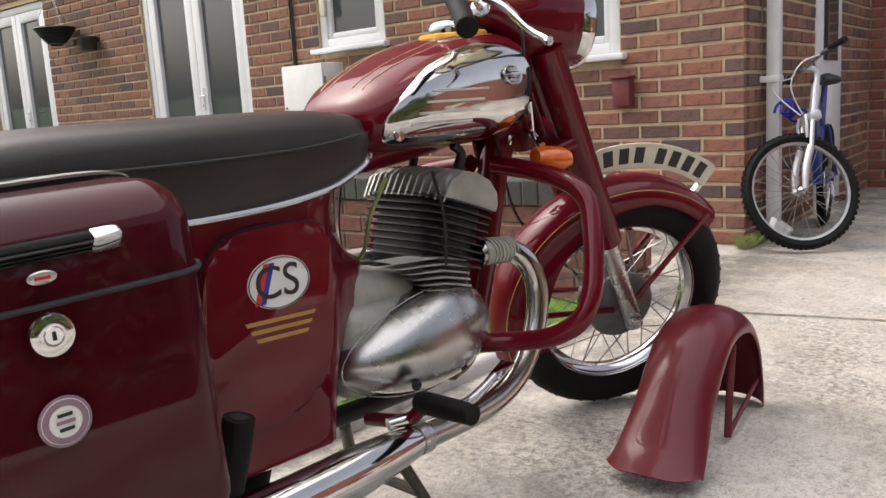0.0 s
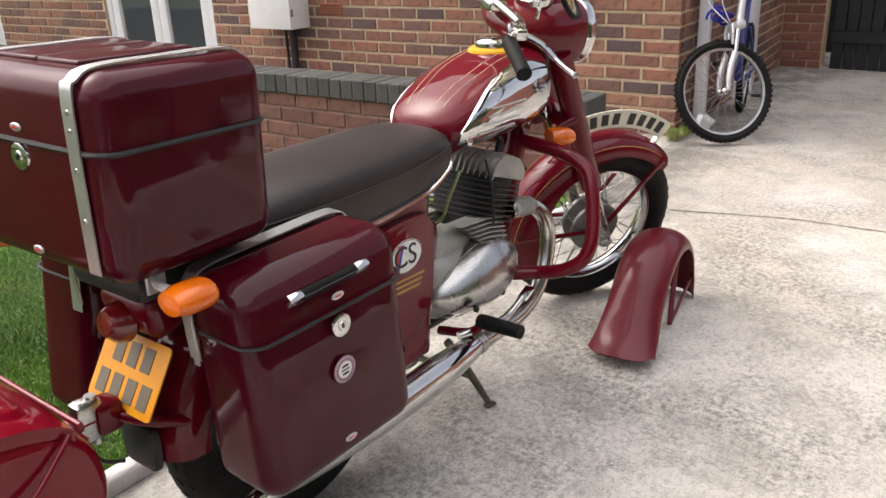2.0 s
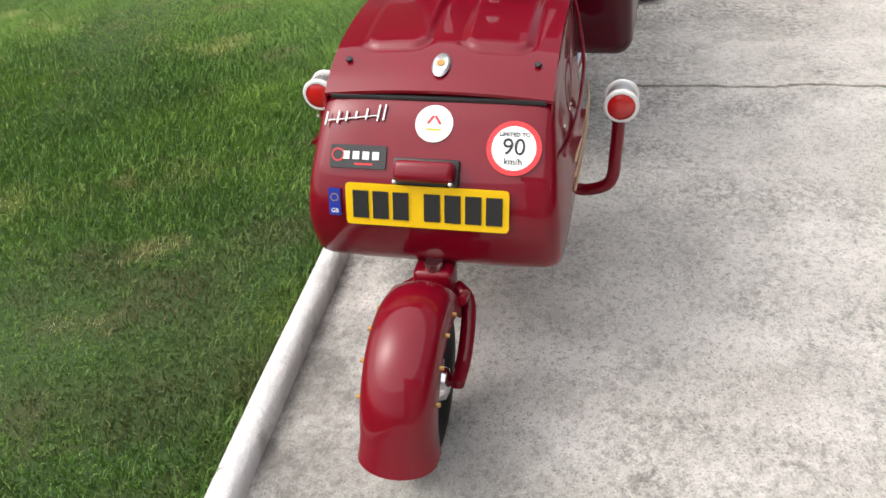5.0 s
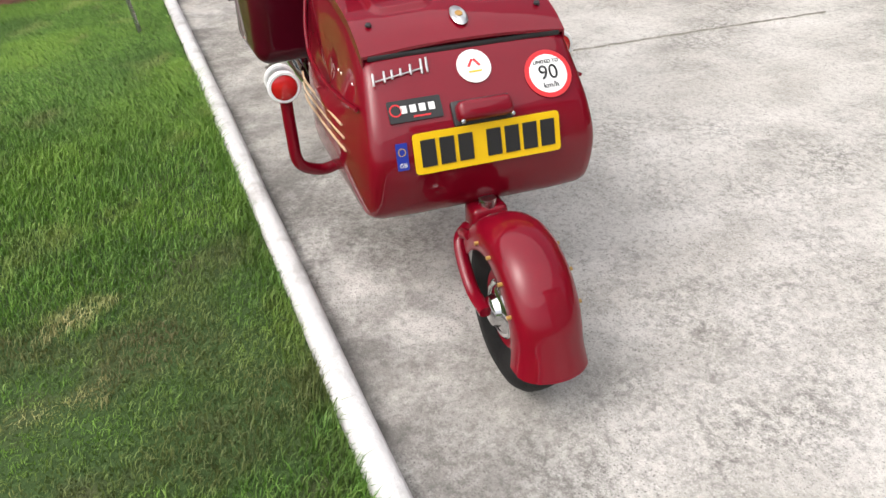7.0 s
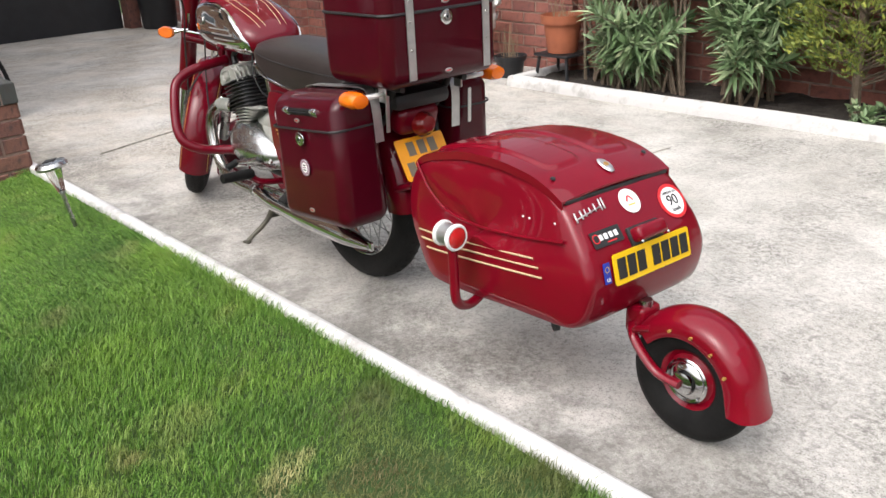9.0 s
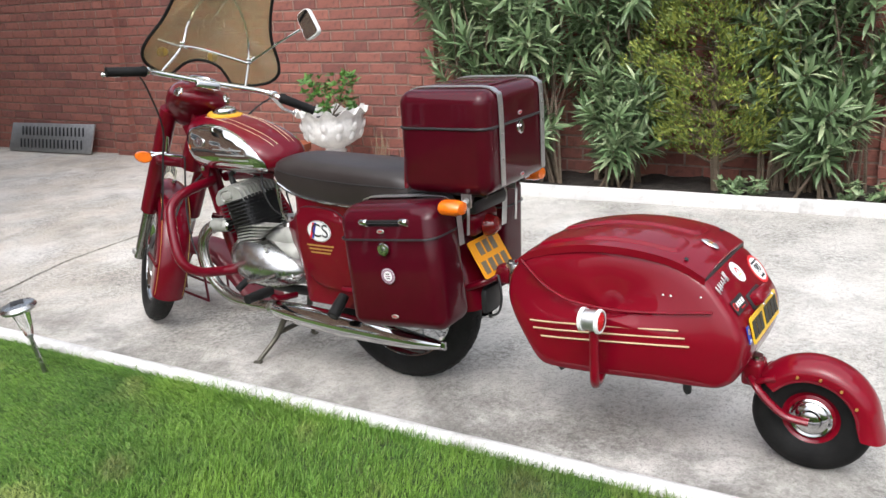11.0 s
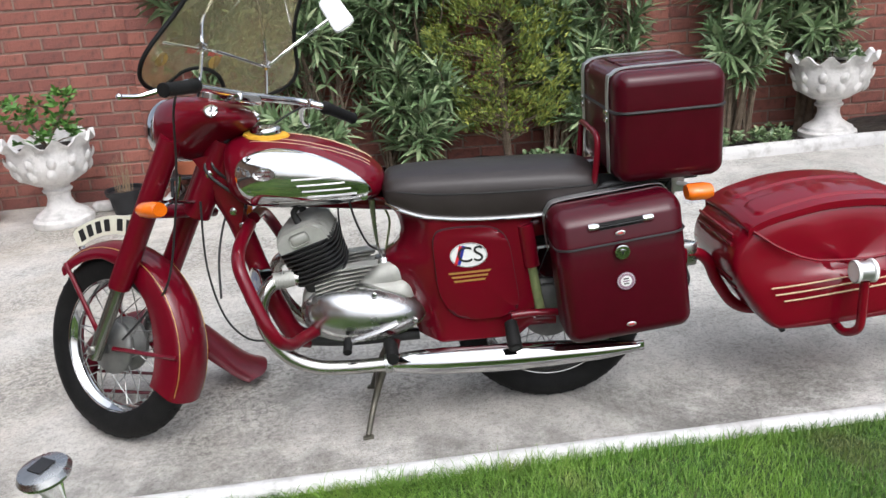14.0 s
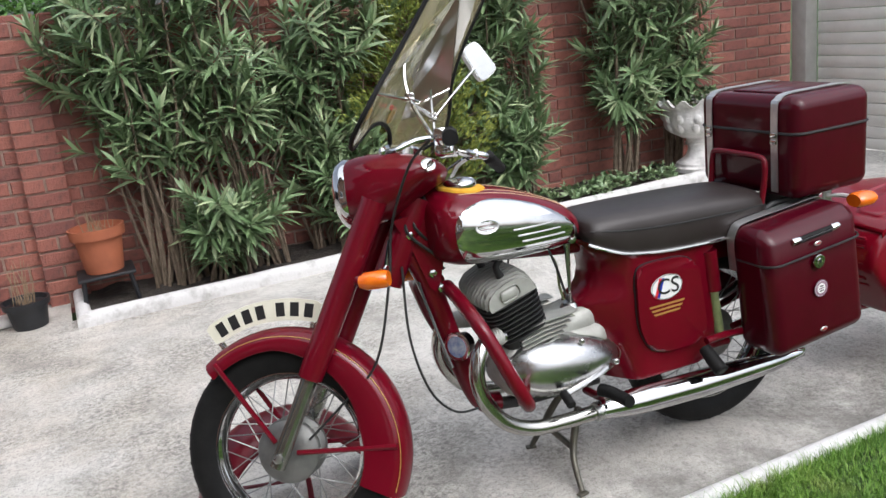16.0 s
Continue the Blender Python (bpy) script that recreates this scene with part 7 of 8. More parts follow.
# garage
gar = thing("garage", "cream ribbed garage door in a grey timber frame", "garage", SITE @ Matrix.Translation((-3.62, -3.0, 0)))
for k in range(25):
    part("door_slat", rbox(0.035, 2.4, 0.081, 0.006, 2, Matrix.Translation((-0.06 + 0.002 * (k % 2), 1.36, 0.055 + k * 0.085))), GARAGE, gar, "cream horizontal slat")
part("post", rbox(0.12, 0.14, 2.25, 0.006, 2, Matrix.Translation((0.0, 0.07, 1.1))), STONEGREY, gar)
part("post", rbox(0.12, 0.14, 2.25, 0.006, 2, Matrix.Translation((0.0, 2.65, 1.1))), STONEGREY, gar)
part("lintel", rbox(0.14, 2.9, 0.25, 0.006, 2, Matrix.Translation((0.0, 1.36, 2.33))), STONEGREY, gar)

# ---- bicycle against the house ----
HT = math.tan(radians(20))
SB = Matrix.Translation((0.042, 0, 0.308)) @ Matrix.Rotation(radians(20), 4, "Y") @ Matrix.Rotation(radians(-60), 4, "Z") @ Matrix.Rotation(radians(-20), 4, "Y") @ Matrix.Translation((-0.042, 0, -0.308))
BH = Matrix.Rotation(radians(10), 4, "Z") @ SB @ Vector((0, 0, 0.308))
bic = thing("bicycle", "silver and blue mountain bicycle standing beside the downpipe", "bicycle", SITE @ Matrix.Translation((3.85, 0.215, 0)) @ Matrix.Scale(0.965, 4) @ Matrix.Translation((-BH.x, -BH.y, 0.309 - BH.z)) @ Matrix.Rotation(radians(10), 4, "Z"))
BIKESILVER = mat("bicycle_silver", (0.62, 0.62, 0.63), 0.3, 0.55, second=(0.55, 0.55, 0.56), scale=20, coat=0.4)
BLUEFRAME = mat("blue_frame", (0.02, 0.035, 0.22), 0.35, second=(0.03, 0.05, 0.28), scale=20, coat=0.4)


def cycle_wheel(m):
    R = 0.304
    ty = part("tyre", lathe([(R - 0.045, -0.018), (R - 0.02, -0.026), (R - 0.006, -0.018), (R, 0), (R - 0.006, 0.018), (R - 0.02, 0.026), (R - 0.045, 0.018)], 48, m, shut=True), RUBBER, bic, "knobbly black tyre")
    bm = bmesh.new()
    for k in range(60):
        for s in (-1, 1):
            rbox(0.008, 0.016, 0.012, 0, 1, m @ Matrix.Rotation(2 * math.pi * (k + 0.25 * s) / 60, 4, "Z") @ Matrix.Translation((R - 0.001, 0, s * 0.010)), bm)
    part("tread", bm, RUBBER, ty, smooth=0)
    part("rim", lathe([(R - 0.040, -0.014), (R - 0.058, -0.010), (R - 0.060, 0), (R - 0.058, 0.010), (R - 0.040, 0.014)], 48, m, shut=True), ALU, ty, "silver alloy rim")
    part("hub", lathe([(0, -0.045), (0.010, -0.045), (0.022, -0.03), (0.012, -0.02), (0.012, 0.02), (0.022, 0.03), (0.010, 0.045), (0, 0.045)], 16, m), STEEL, ty)
    me = None
    for k in range(28):
        s = 1 if k % 2 else -1
        a = 2 * math.pi * k / 28
        p = Vector((0.02 * math.cos(a), 0.02 * math.sin(a), s * 0.03))
        q = Vector(((R - 0.058) * math.cos(a + 0.25 * s), (R - 0.058) * math.sin(a + 0.25 * s), 0))
        if me is None:
            ob = part("spoke", tube([(0, 0, 0), (0, 0, (q - p).length)], 0.0016, 4, 1), STEEL, ty)
            me = ob.data
        else:
            ob = new("spoke", me)
            ob.parent = ty
        ob.matrix_basis = m @ Matrix.Translation(p) @ (q - p).to_track_quat("Z", "Y").to_matrix().to_4x4()


FW = SB @ Matrix.Translation((0, 0, 0.308)) @ Matrix.Rotation(radians(90), 4, "X")
cycle_wheel(FW)
cycle_wheel(Matrix.Translation((1.02, 0, 0.304)) @ Matrix.Rotation(radians(90), 4, "X"))


def hx(z):
    """The steering axis at a height."""
    return 0.042 + (z - 0.308) * HT


for s in (1, -1):
    part("fork_slider", tube([(0.0, s * 0.062, 0.308), (0.035, s * 0.062, 0.42), (hx(0.52) - 0.03, s * 0.060, 0.52)], [0.014, 0.020, 0.020], 12, 3), BIKESILVER, bic, "silver suspension fork slider", xf=SB)
    part("fork_leg", tube([(hx(0.52) - 0.03, s * 0.060, 0.51), (hx(0.66) - 0.03, s * 0.058, 0.66)], 0.014, 12, 1), CHROME, bic, xf=SB)
    part("brake_arm", tube([(hx(0.58) - 0.05, s * 0.045, 0.57), (hx(0.64) - 0.06, s * 0.05, 0.64), (hx(0.68) - 0.06, s * 0.035, 0.69)], 0.008, 8, 3), BIKESILVER, bic, xf=SB)
    part("bar_grip", tube([(0.235, s * 0.22, 0.965), (0.265, s * 0.32, 0.965)], 0.017, 10, 1), RUBBER, bic, xf=SB)
    part("handlebar", tube([(0.215, 0, 0.945), (0.215, s * 0.08, 0.952), (0.235, s * 0.22, 0.965)], 0.012, 8, 3), STEEL, bic, xf=SB)
    part("brake_lever", tube([(0.235, s * 0.20, 0.955), (0.185, s * 0.22, 0.94), (0.195, s * 0.30, 0.93)], 0.006, 6, 3), BLACK, bic, xf=SB)
    part("brake_cable", tube([(0.225, s * 0.19, 0.95), (0.10, s * 0.17, 0.93), (0.06, s * 0.08, 0.84), (hx(0.68) - 0.06, s * 0.01, 0.70)], 0.0035, 6, 6), WHITE, bic, xf=SB)
part("reflector", rbox(0.03, 0.008, 0.075, 0.003, 2, Matrix.Translation((-0.19, 0.0, 0.17)) @ Matrix.Rotation(radians(35), 4, "Y")), WHITE, bic, xf=SB)
part("fork_crown", rbox(0.065, 0.155, 0.055, 0.016, 2, Matrix.Translation((hx(0.67) - 0.02, 0, 0.672))), BIKESILVER, bic, xf=SB)
part("head_tube", tube([(hx(0.70), 0, 0.70), (hx(0.84), 0, 0.84)], 0.024, 12, 1), BIKESILVER, bic)
part("stem", tube([(hx(0.84), 0, 0.84), (hx(0.91), 0, 0.91), (0.215, 0, 0.945)], 0.017, 10, 2), BIKESILVER, bic, xf=SB)
part("down_tube", tube([(hx(0.72), 0, 0.72), (0.55, 0, 0.30)], 0.026, 12, 1), BLUEFRAME, bic, "blue frame tube")
part("top_tube", tube([(hx(0.81), 0, 0.81), (0.66, 0, 0.62)], 0.018, 12, 1), BLUEFRAME, bic)
part("seat_tube", tube([(0.55, 0, 0.30), (0.68, 0, 0.72), (0.71, 0, 0.84)], 0.017, 12, 1), BLUEFRAME, bic)
part("saddle", loft([super_ring(x, w, z, z + 0.05, 2.4, 20) for x, w, z in ((0.56, 0.02, 0.845), (0.60, 0.03, 0.84), (0.70, 0.05, 0.84), (0.78, 0.08, 0.845), (0.83, 0.075, 0.855), (0.845, 0.03, 0.865))]), BLACK, bic, "black saddle")
for s in (1, -1):
    part("stay", tube([(0.66, s * 0.03, 0.62), (1.02, s * 0.06, 0.304), (0.55, s * 0.04, 0.30)], 0.009, 8, 1), BLUEFRAME, bic)
    part("crank_arm", tube([(0.55, s * 0.07, 0.30), (0.55 + s * 0.10, s * 0.09, 0.30 + s * 0.13 * 0.6)], 0.011, 8, 1), STEEL, bic)
    part("pedal", rbox(0.09, 0.08, 0.022, 0.006, 2, Matrix.Translation((0.55 + s * 0.10, s * 0.14, 0.30 + s * 0.078))), BLACK, bic)
part("chainring", lathe([(0.06, -0.003), (0.09, -0.003), (0.09, 0.003), (0.06, 0.003)], 28, Matrix.Translation((0.55, -0.04, 0.30)) @ Matrix.Rotation(radians(90), 4, "X"), shut=True), STEEL, bic)
lock = thing("cable_lock", "coiled blue cable lock wound round the downpipe", "cable lock", UPS @ Matrix.Translation((0.20, -0.12, 0.68)))
loops = []
for k in range(60):
    a = 2 * math.pi * k / 15
    loops.append((-0.04 + 0.42 * k / 60, -0.01 + 0.035 * math.cos(a), 0.045 * math.sin(a) * (1 - 0.5 * k / 60) + 0.03 * math.sin(k / 9)))
part("coil", tube(loops, 0.008, 8, 2), mat("blue_plastic", (0.015, 0.03, 0.40), 0.3), lock)

# ---- plants ----
rng = random.Random(7)


def leaf_mesh(points, material_name=None):
    """Many long folded leaves: rows of (base, direction, normal, length, width)."""
    verts, faces = [], []
    for b, d, nrm, ln, w in points:
        d = d.normalized()
        side = d.cross(nrm)
        if side.length < 1e-4:
            side = d.orthogonal()
        side.normalize()
        up = side.cross(d)
        k = len(verts)
        droop = -up * 0.10 * ln
        for t, f, h in ((0.0, 0.15, 0), (0.3, 0.9, 0.15), (0.65, 0.8, 0.0), (1.0, 0.02, -0.35)):
            c = b + d * (ln * t) + up * (h * ln * 0.25)
            verts.append(tuple(c + side * (w * f / 2) + up * w * 0.12 * f))
            verts.append(tuple(c))
            verts.append(tuple(c - side * (w * f / 2) + up * w * 0.12 * f))
        for r in range(3):
            o = k + r * 3
            faces += [(o, o + 1, o + 4, o + 3), (o + 1, o + 2, o + 5, o + 4)]
    me = bpy.data.meshes.new("leaves")
    me.from_pydata(verts, [], faces)
    return me


def leaf_part(name, pts, material, parent, label=""):
    me = leaf_mesh(pts)
    me.materials.append(material)
    ob = new(name, me)
    ob.parent = parent
    return tagged(ob, label) if label else ob


def shrublet(parent, z, rad, h, count, material, seed, name="shrub_leaves"):
    r = random.Random(seed)
    leaves, bm = [], bmesh.new()
    for k in range(count):
        a, e = r.uniform(0, 6.28), r.uniform(0, 1)
        c = Vector((rad * math.sqrt(r.uniform(0.1, 1)) * math.cos(a), rad * math.sqrt(r.uniform(0.1, 1)) * math.sin(a), z + h * e))
        if k % 8 == 0 and h > 0.095:
            tube([(0, 0, z - 0.02), c * 0.6 + Vector((0, 0, z * 0.4)), c], [0.004, 0.002], 5, 2, False, bm)
        for q in range(6):
            d = Vector((r.uniform(-1, 1), r.uniform(-1, 1), r.uniform(-0.1, 1))).normalized()
            leaves.append((c, d, Vector((r.uniform(-1, 1), r.uniform(-1, 1), 1)), r.uniform(0.03, 0.055), r.uniform(0.016, 0.026)))
    if len(bm.verts):
        part("twig", bm, BARK, parent)
    leaf_part(name, leaves, material, parent)


def oleander(x, y, height, spread, stems, seed, low=0.25, dens=1.0, soft=(0.6, 1.2), stout=1.0, side=4):
    r = random.Random(seed)
    sh = thing("oleander", "tall evergreen oleander shrub with narrow grey-green leaves", "shrub", SITE @ Matrix.Translation((x, y, 0.03)), "oleanders")
    bm, leaves = bmesh.new(), []
    for s in range(stems):
        a = r.uniform(0, 2 * math.pi)
        out = spread * r.uniform(0.25, 1.0)
        h = height * r.uniform(0.55, 1.0)
        base = Vector((r.uniform(-0.15, 0.15) / stout, r.uniform(-0.06, 0.06) / stout, -0.03))
        tip = Vector((out * math.cos(a), max(-0.22, min(0.30, out * math.sin(a) * 0.55)), h))
        mid = base.lerp(tip, 0.5) + Vector((r.uniform(-0.05, 0.05), r.uniform(-0.04, 0.04), 0.08))
        path = spline([base, base.lerp(mid, 0.5) + Vector((r.uniform(-.03, .03), 0, 0)), mid, tip], 5)
        tube(path, [0.011 * stout, 0.009 * stout, 0.007 * stout, 0.004], 6, 1, False, bm)
        n = len(path)
        shoots = [(tip, (path[-1] - path[-3]).normalized())]
        for q in range(side):
            k = int(n * r.uniform(0.35, 0.95))
            p = path[min(k, n - 1)]
            d = Vector((r.uniform(-1, 1), r.uniform(-0.7, 0.9), r.uniform(0.3, 1.2))).normalized()
            e = p + d * r.uniform(0.12, 0.30)
            e.y = max(-0.24, e.y)
            tube([p, p.lerp(e, 0.5) + Vector((0, 0, 0.01)), e], [0.005, 0.003], 5, 2, False, bm)
            shoots.append((e, d))
        for e, d in shoots:
            for w in range(int(7 * dens)):
                p = e - d * (0.030 * w)
                if p.z < low * r.uniform(*soft):
                    continue
                a0 = r.uniform(0, 6.28)
                for q in range(4):
                    a1 = a0 + q * 1.571 + r.uniform(-0.5, 0.5)
                    o = d.orthogonal().normalized()
                    o = Matrix.Rotation(a1, 3, d) @ o
                    dr = (o * (0.55 + 0.10 * w) + d * (0.95 - 0.13 * w) + Vector((0, 0, -0.05 - 0.05 * w))).normalized()
                    leaves.append((p, dr, d + Vector((0, 0, 0.4)), r.uniform(0.10, 0.19), r.uniform(0.020, 0.033)))
    part("stem", bm, BARK, sh, "thin bare branching stems")
    leaf_part("foliage", leaves, OLEANDER, sh, "whorls of long narrow leaves")


for i, (x, y, h, sp, n, low) in enumerate(((1.25, -2.93, 2.0, 0.52, 24, 0.78), (0.78, -2.90, 1.9, 0.46, 20, 0.78), (0.28, -2.98, 1.8, 0.42, 18, 0.55), (-0.75, -2.95, 1.8, 0.44, 22, 0.40), (-1.05, -2.98, 1.9, 0.36, 14, 0.30))):
    oleander(x, y, h, sp, n, 20 + i, low, 1.0, (0.75, 1.15))
oleander(-1.86, -2.90, 2.0, 0.62, 9, 25, 0.34, 1.0, (0.7, 1.3), 1.6, 10)
oleander(-2.4, -3.0, 1.8, 0.42, 8, 26, 0.55, 1.0, (0.75, 1.15), 1.7, 6)
oleander(1.02, -2.80, 0.40, 0.24, 9, 60, 0.03)
oleander(0.20, -2.80, 0.62, 0.28, 9, 61, 0.06)
oleander(-0.95, -2.85, 0.55, 0.28, 8, 62, 0.06)

# low leafy plants at the foot of the wall
for i, (x, y, rad) in enumerate(((-1.22, -2.76, 0.16), (-1.45, -2.72, 0.14), (-1.66, -2.78, 0.17), (-2.02, -2.72, 0.13), (-0.55, -2.74, 0.14))):
    gc = thing("ground_cover", "low dark leafy ground cover plant on the bed's soil", "plant", SITE @ Matrix.Translation((x, y, 0.035)), "ground cover plants")
    shrublet(gc, 0.0, rad, 0.09, 46, OLEANDER, 80 + i, "foliage")

# golden conifer
cf = thing("conifer", "bushy golden-green conifer with bronzed lower sprays", "shrub", SITE @ Matrix.Translation((-0.36, -2.93, 0.03)))
r = random.Random(3)
bm, leaves = bmesh.new(), []
tube([(0, 0, -0.03), (0.02, 0, 0.5), (0, 0, 1.3)], [0.03, 0.022, 0.008], 8, 4, False, bm)
for k in range(900):
    z = r.uniform(0.25, 1.6)
    f = math.sin(min(1, (1.62 - z) / 0.9) * math.pi / 2) * (0.55 + 0.45 * min(1, (z - 0.2) / 0.35))
    a = r.uniform(0, 6.28)
    rad = 0.47 * f * math.sqrt(r.uniform(0.35, 1.0)) * (1 + 0.25 * noise.noise((math.cos(a) * 2, math.sin(a) * 2, z * 3)))
    c = Vector((rad * math.cos(a), rad * math.sin(a) * 0.75, z))
    if k % 4 == 0:
        tube([(0, 0, z - 0.12), c], [0.006, 0.003], 5, 1, False, bm)
    out = (Vector((math.cos(a), math.sin(a), 0.7))).normalized()
    for q in range(26):
        d = (out + Vector((r.uniform(-.8, .8), r.uniform(-.8, .8), r.uniform(-.4, .8)))).normalized()
        p = c + Vector((r.uniform(-.035, .035), r.uniform(-.035, .035), r.uniform(-.04, .04)))
        leaves.append((p, d, Vector((r.uniform(-1, 1), r.uniform(-1, 1), 0.3)), r.uniform(0.022, 0.042), r.uniform(0.008, 0.014)))
part("trunk", bm, BARK, cf)
leaf_part("foliage", leaves, CONIFER, cf, "dense golden-green sprays")


def urn(m, seed, planted):
    u = thing("urn", "white cast-stone garden urn on a pedestal" + (" planted with a green shrub" if planted else ""), "urn", m, "garden urns")
    part("pedestal", lathe([(0, 0), (0.155, 0), (0.16, 0.012), (0.158, 0.035), (0.14, 0.045), (0.135, 0.06), (0.11, 0.075), (0.075, 0.10), (0.06, 0.14), (0.062, 0.17), (0.075, 0.18), (0.078, 0.19), (0.066, 0.20), (0.07, 0.215), (0, 0.215)], 36), STONE, u, "turned white pedestal")
    bm = bmesh.new()
    n = 64
    rings = []
    for rad, h, wave in ((0.06, 0.212, 0), (0.10, 0.225, 0.02), (0.16, 0.262, 0.05), (0.195, 0.315, 0.06), (0.205, 0.36, 0.06), (0.20, 0.40, 0.05), (0.205, 0.425, 0.07), (0.225, 0.45, 0.09), (0.235, 0.462, 0.10), (0.215, 0.462, 0.10), (0.19, 0.43, 0.05), (0.175, 0.40, 0), (0.02, 0.395, 0)):
        rings.append([(rad * (1 + wave * 0.5 * abs(math.sin(6 * 2 * math.pi * i / n / 2))) * math.cos(2 * math.pi * i / n), rad * (1 + wave * 0.5 * abs(math.sin(6 * 2 * math.pi * i / n / 2))) * math.sin(2 * math.pi * i / n), h + (0.022 * math.cos(12 * 2 * math.pi * i / n) if wave > 0.08 else 0)) for i in range(n)])
    bowl = part("bowl", loft(rings), STONE, u, "scalloped white bowl")
    for k in range(12):
        a = 2 * math.pi * k / 12
        for z, rr in ((0.30, 0.188), (0.36, 0.208)):
            part("leaf_relief", lathe([(0, 0.016), (0.02, 0.010), (0.03, 0.0)], 10, facing((rr * math.cos(a + z), rr * math.sin(a + z), z), (math.cos(a + z), math.sin(a + z), -0.4)) @ Matrix.Diagonal((0.9, 1.3, 1, 1))), STONE, bowl)
    part("compost", disc(0.185, 0.01, Matrix.Translation((0, 0, 0.40))), SOIL, u)
    return u


u1 = urn(SITE @ Matrix.Translation((2.42, -2.74, 0)) @ Matrix.Scale(1.12, 4), 1, True)
shrublet(u1, 0.44, 0.19, 0.26, 80, SHRUB, 5)
u2 = urn(SITE @ Matrix.Translation((-2.43, -2.80, 0.03)) @ Matrix.Scale(1.12, 4), 2, False)
shrublet(u2, 0.42, 0.17, 0.10, 50, OLEANDER, 6)


def pot(m, r0, r1, h, material, label, category="pot"):
    p = thing("plant_pot", label, category, m)
    part("pot_body", lathe([(0, 0), (r0, 0), (r0 + (r1 - r0) * 0.75, h * 0.78), (r1 * 1.07, h * 0.78), (r1 * 1.1, h), (r1 * 1.0, h), (r1 * 0.92, h * 0.85), (0, h * 0.85)], 32), material, p)
    return p


def dry_twigs(parent, z, rad, h, count, seed):
    r = random.Random(seed)
    bm = bmesh.new()
    for k in range(count):
        a = r.uniform(0, 6.28)
        b = Vector((rad * 0.6 * r.random() * math.cos(a), rad * 0.6 * r.random() * math.sin(a), z - 0.01))
        e = b + Vector((r.uniform(-0.04, 0.04), r.uniform(-0.04, 0.04), h * r.uniform(0.4, 1)))
        tube([b, b.lerp(e, 0.5) + Vector((r.uniform(-.01, .01), 0, 0)), e], [0.0025, 0.0012], 5, 2, False, bm)
    part("dry_stem", bm, DRYTWIG, parent, "dry dead stems")


stool = thing("pot_stand", "low black plastic stand under the terracotta pot", "plant stand", SITE @ Matrix.Translation((1.64, -2.92, 0.03)))
part("stand_top", rbox(0.30, 0.26, 0.02, 0.008, 2, Matrix.Translation((0, 0, 0.155))), BINBLACK, stool)
for sx in (-1, 1):
    for sy in (-1, 1):
        part("leg", tube([(sx * 0.12, sy * 0.10, 0.15), (sx * 0.14, sy * 0.115, -0.02)], 0.012, 8, 1), BINBLACK, stool)
p1 = pot(SITE @ Matrix.Translation((1.64, -2.92, 0.198)), 0.10, 0.135, 0.25, TERRACOTTA, "terracotta pot of dead stems on a black stand")
dry_twigs(p1, 0.22, 0.13, 0.14, 26, 1)
p2 = pot(SITE @ Matrix.Translation((2.06, -2.84, 0)), 0.085, 0.11, 0.15, BINBLACK, "black plastic pot of dry twigs at the wall's foot")
dry_twigs(p2, 0.13, 0.11, 0.26, 22, 2)
p3 = pot(SITE @ Matrix.Translation((2.98, -2.90, 0)), 0.10, 0.135, 0.22, TERRACOTTA, "terracotta pot with a small succulent beside the urn")
shrublet(p3, 0.19, 0.06, 0.05, 14, SHRUB, 9)
p4 = pot(SITE @ Matrix.Translation((-3.05, -2.85, 0.03)), 0.09, 0.12, 0.17, TERRACOTTA, "small terracotta pot in the planting bed")
p5 = thing("paving_stone", "rough pale stone lying by the wall", "stone", SITE @ Matrix.Translation((2.22, -2.93, 0)))
part("stone", rbox(0.16, 0.09, 0.06, 0.02, 3, Matrix.Translation((0, 0, 0.03))), STONE, p5)

# neighbour's hedge behind the garden wall
hd = thing("hedge", "clipped bright green hedge beyond the garden wall", "hedge", SITE)
r = random.Random(9)
leaves = []
for k in range(5200):
    p = Vector((r.uniform(1.2, 4.6), r.uniform(-4.1, -3.52), 0))
    p.z = 1.72 - abs(r.gauss(0, 0.10)) + 0.04 * math.sin(p.x * 5)
    leaves.append((p, Vector((r.uniform(-1, 1), r.uniform(-1, 1), r.uniform(0.1, 1.2))), Vector((r.uniform(-1, 1), r.uniform(-1, 1), 1)), r.uniform(0.04, 0.07), r.uniform(0.018, 0.03)))
leaf_part("foliage", leaves, SHRUB, hd)
bm = bmesh.new()
for k in range(7):
    tube([(1.4 + 0.5 * k, -3.8, -0.06), (1.42 + 0.5 * k, -3.8, 0.8), (1.4 + 0.5 * k, -3.8, 1.6)], [0.03, 0.02, 0.01], 7, 3, False, bm)
part("stem", bm, BARK, hd)

# bins, stick, grating
for i, (x, y) in enumerate(((7.88, -2.81),)):
    b = thing("dustbin", "tall black plastic dustbin with a lid", "bin", SITE @ Matrix.Translation((x, y, 0)))
    part("bin_body", lathe([(0, 0), (0.19, 0), (0.20, 0.02), (0.235, 0.62), (0.24, 0.64)], 32), BINBLACK, b)
    part("bin_lid", lathe([(0.262, 0.60), (0.268, 0.66), (0.255, 0.70), (0.20, 0.745), (0.08, 0.765), (0, 0.77)], 32), BINBLACK, b)
    for z in (0.78, 0.80):
        part("handle", tube([(-0.08, 0, 0.755), (-0.06, 0, z), (0.06, 0, z), (0.08, 0, 0.755)], 0.012, 8, 3), BINBLACK, b)
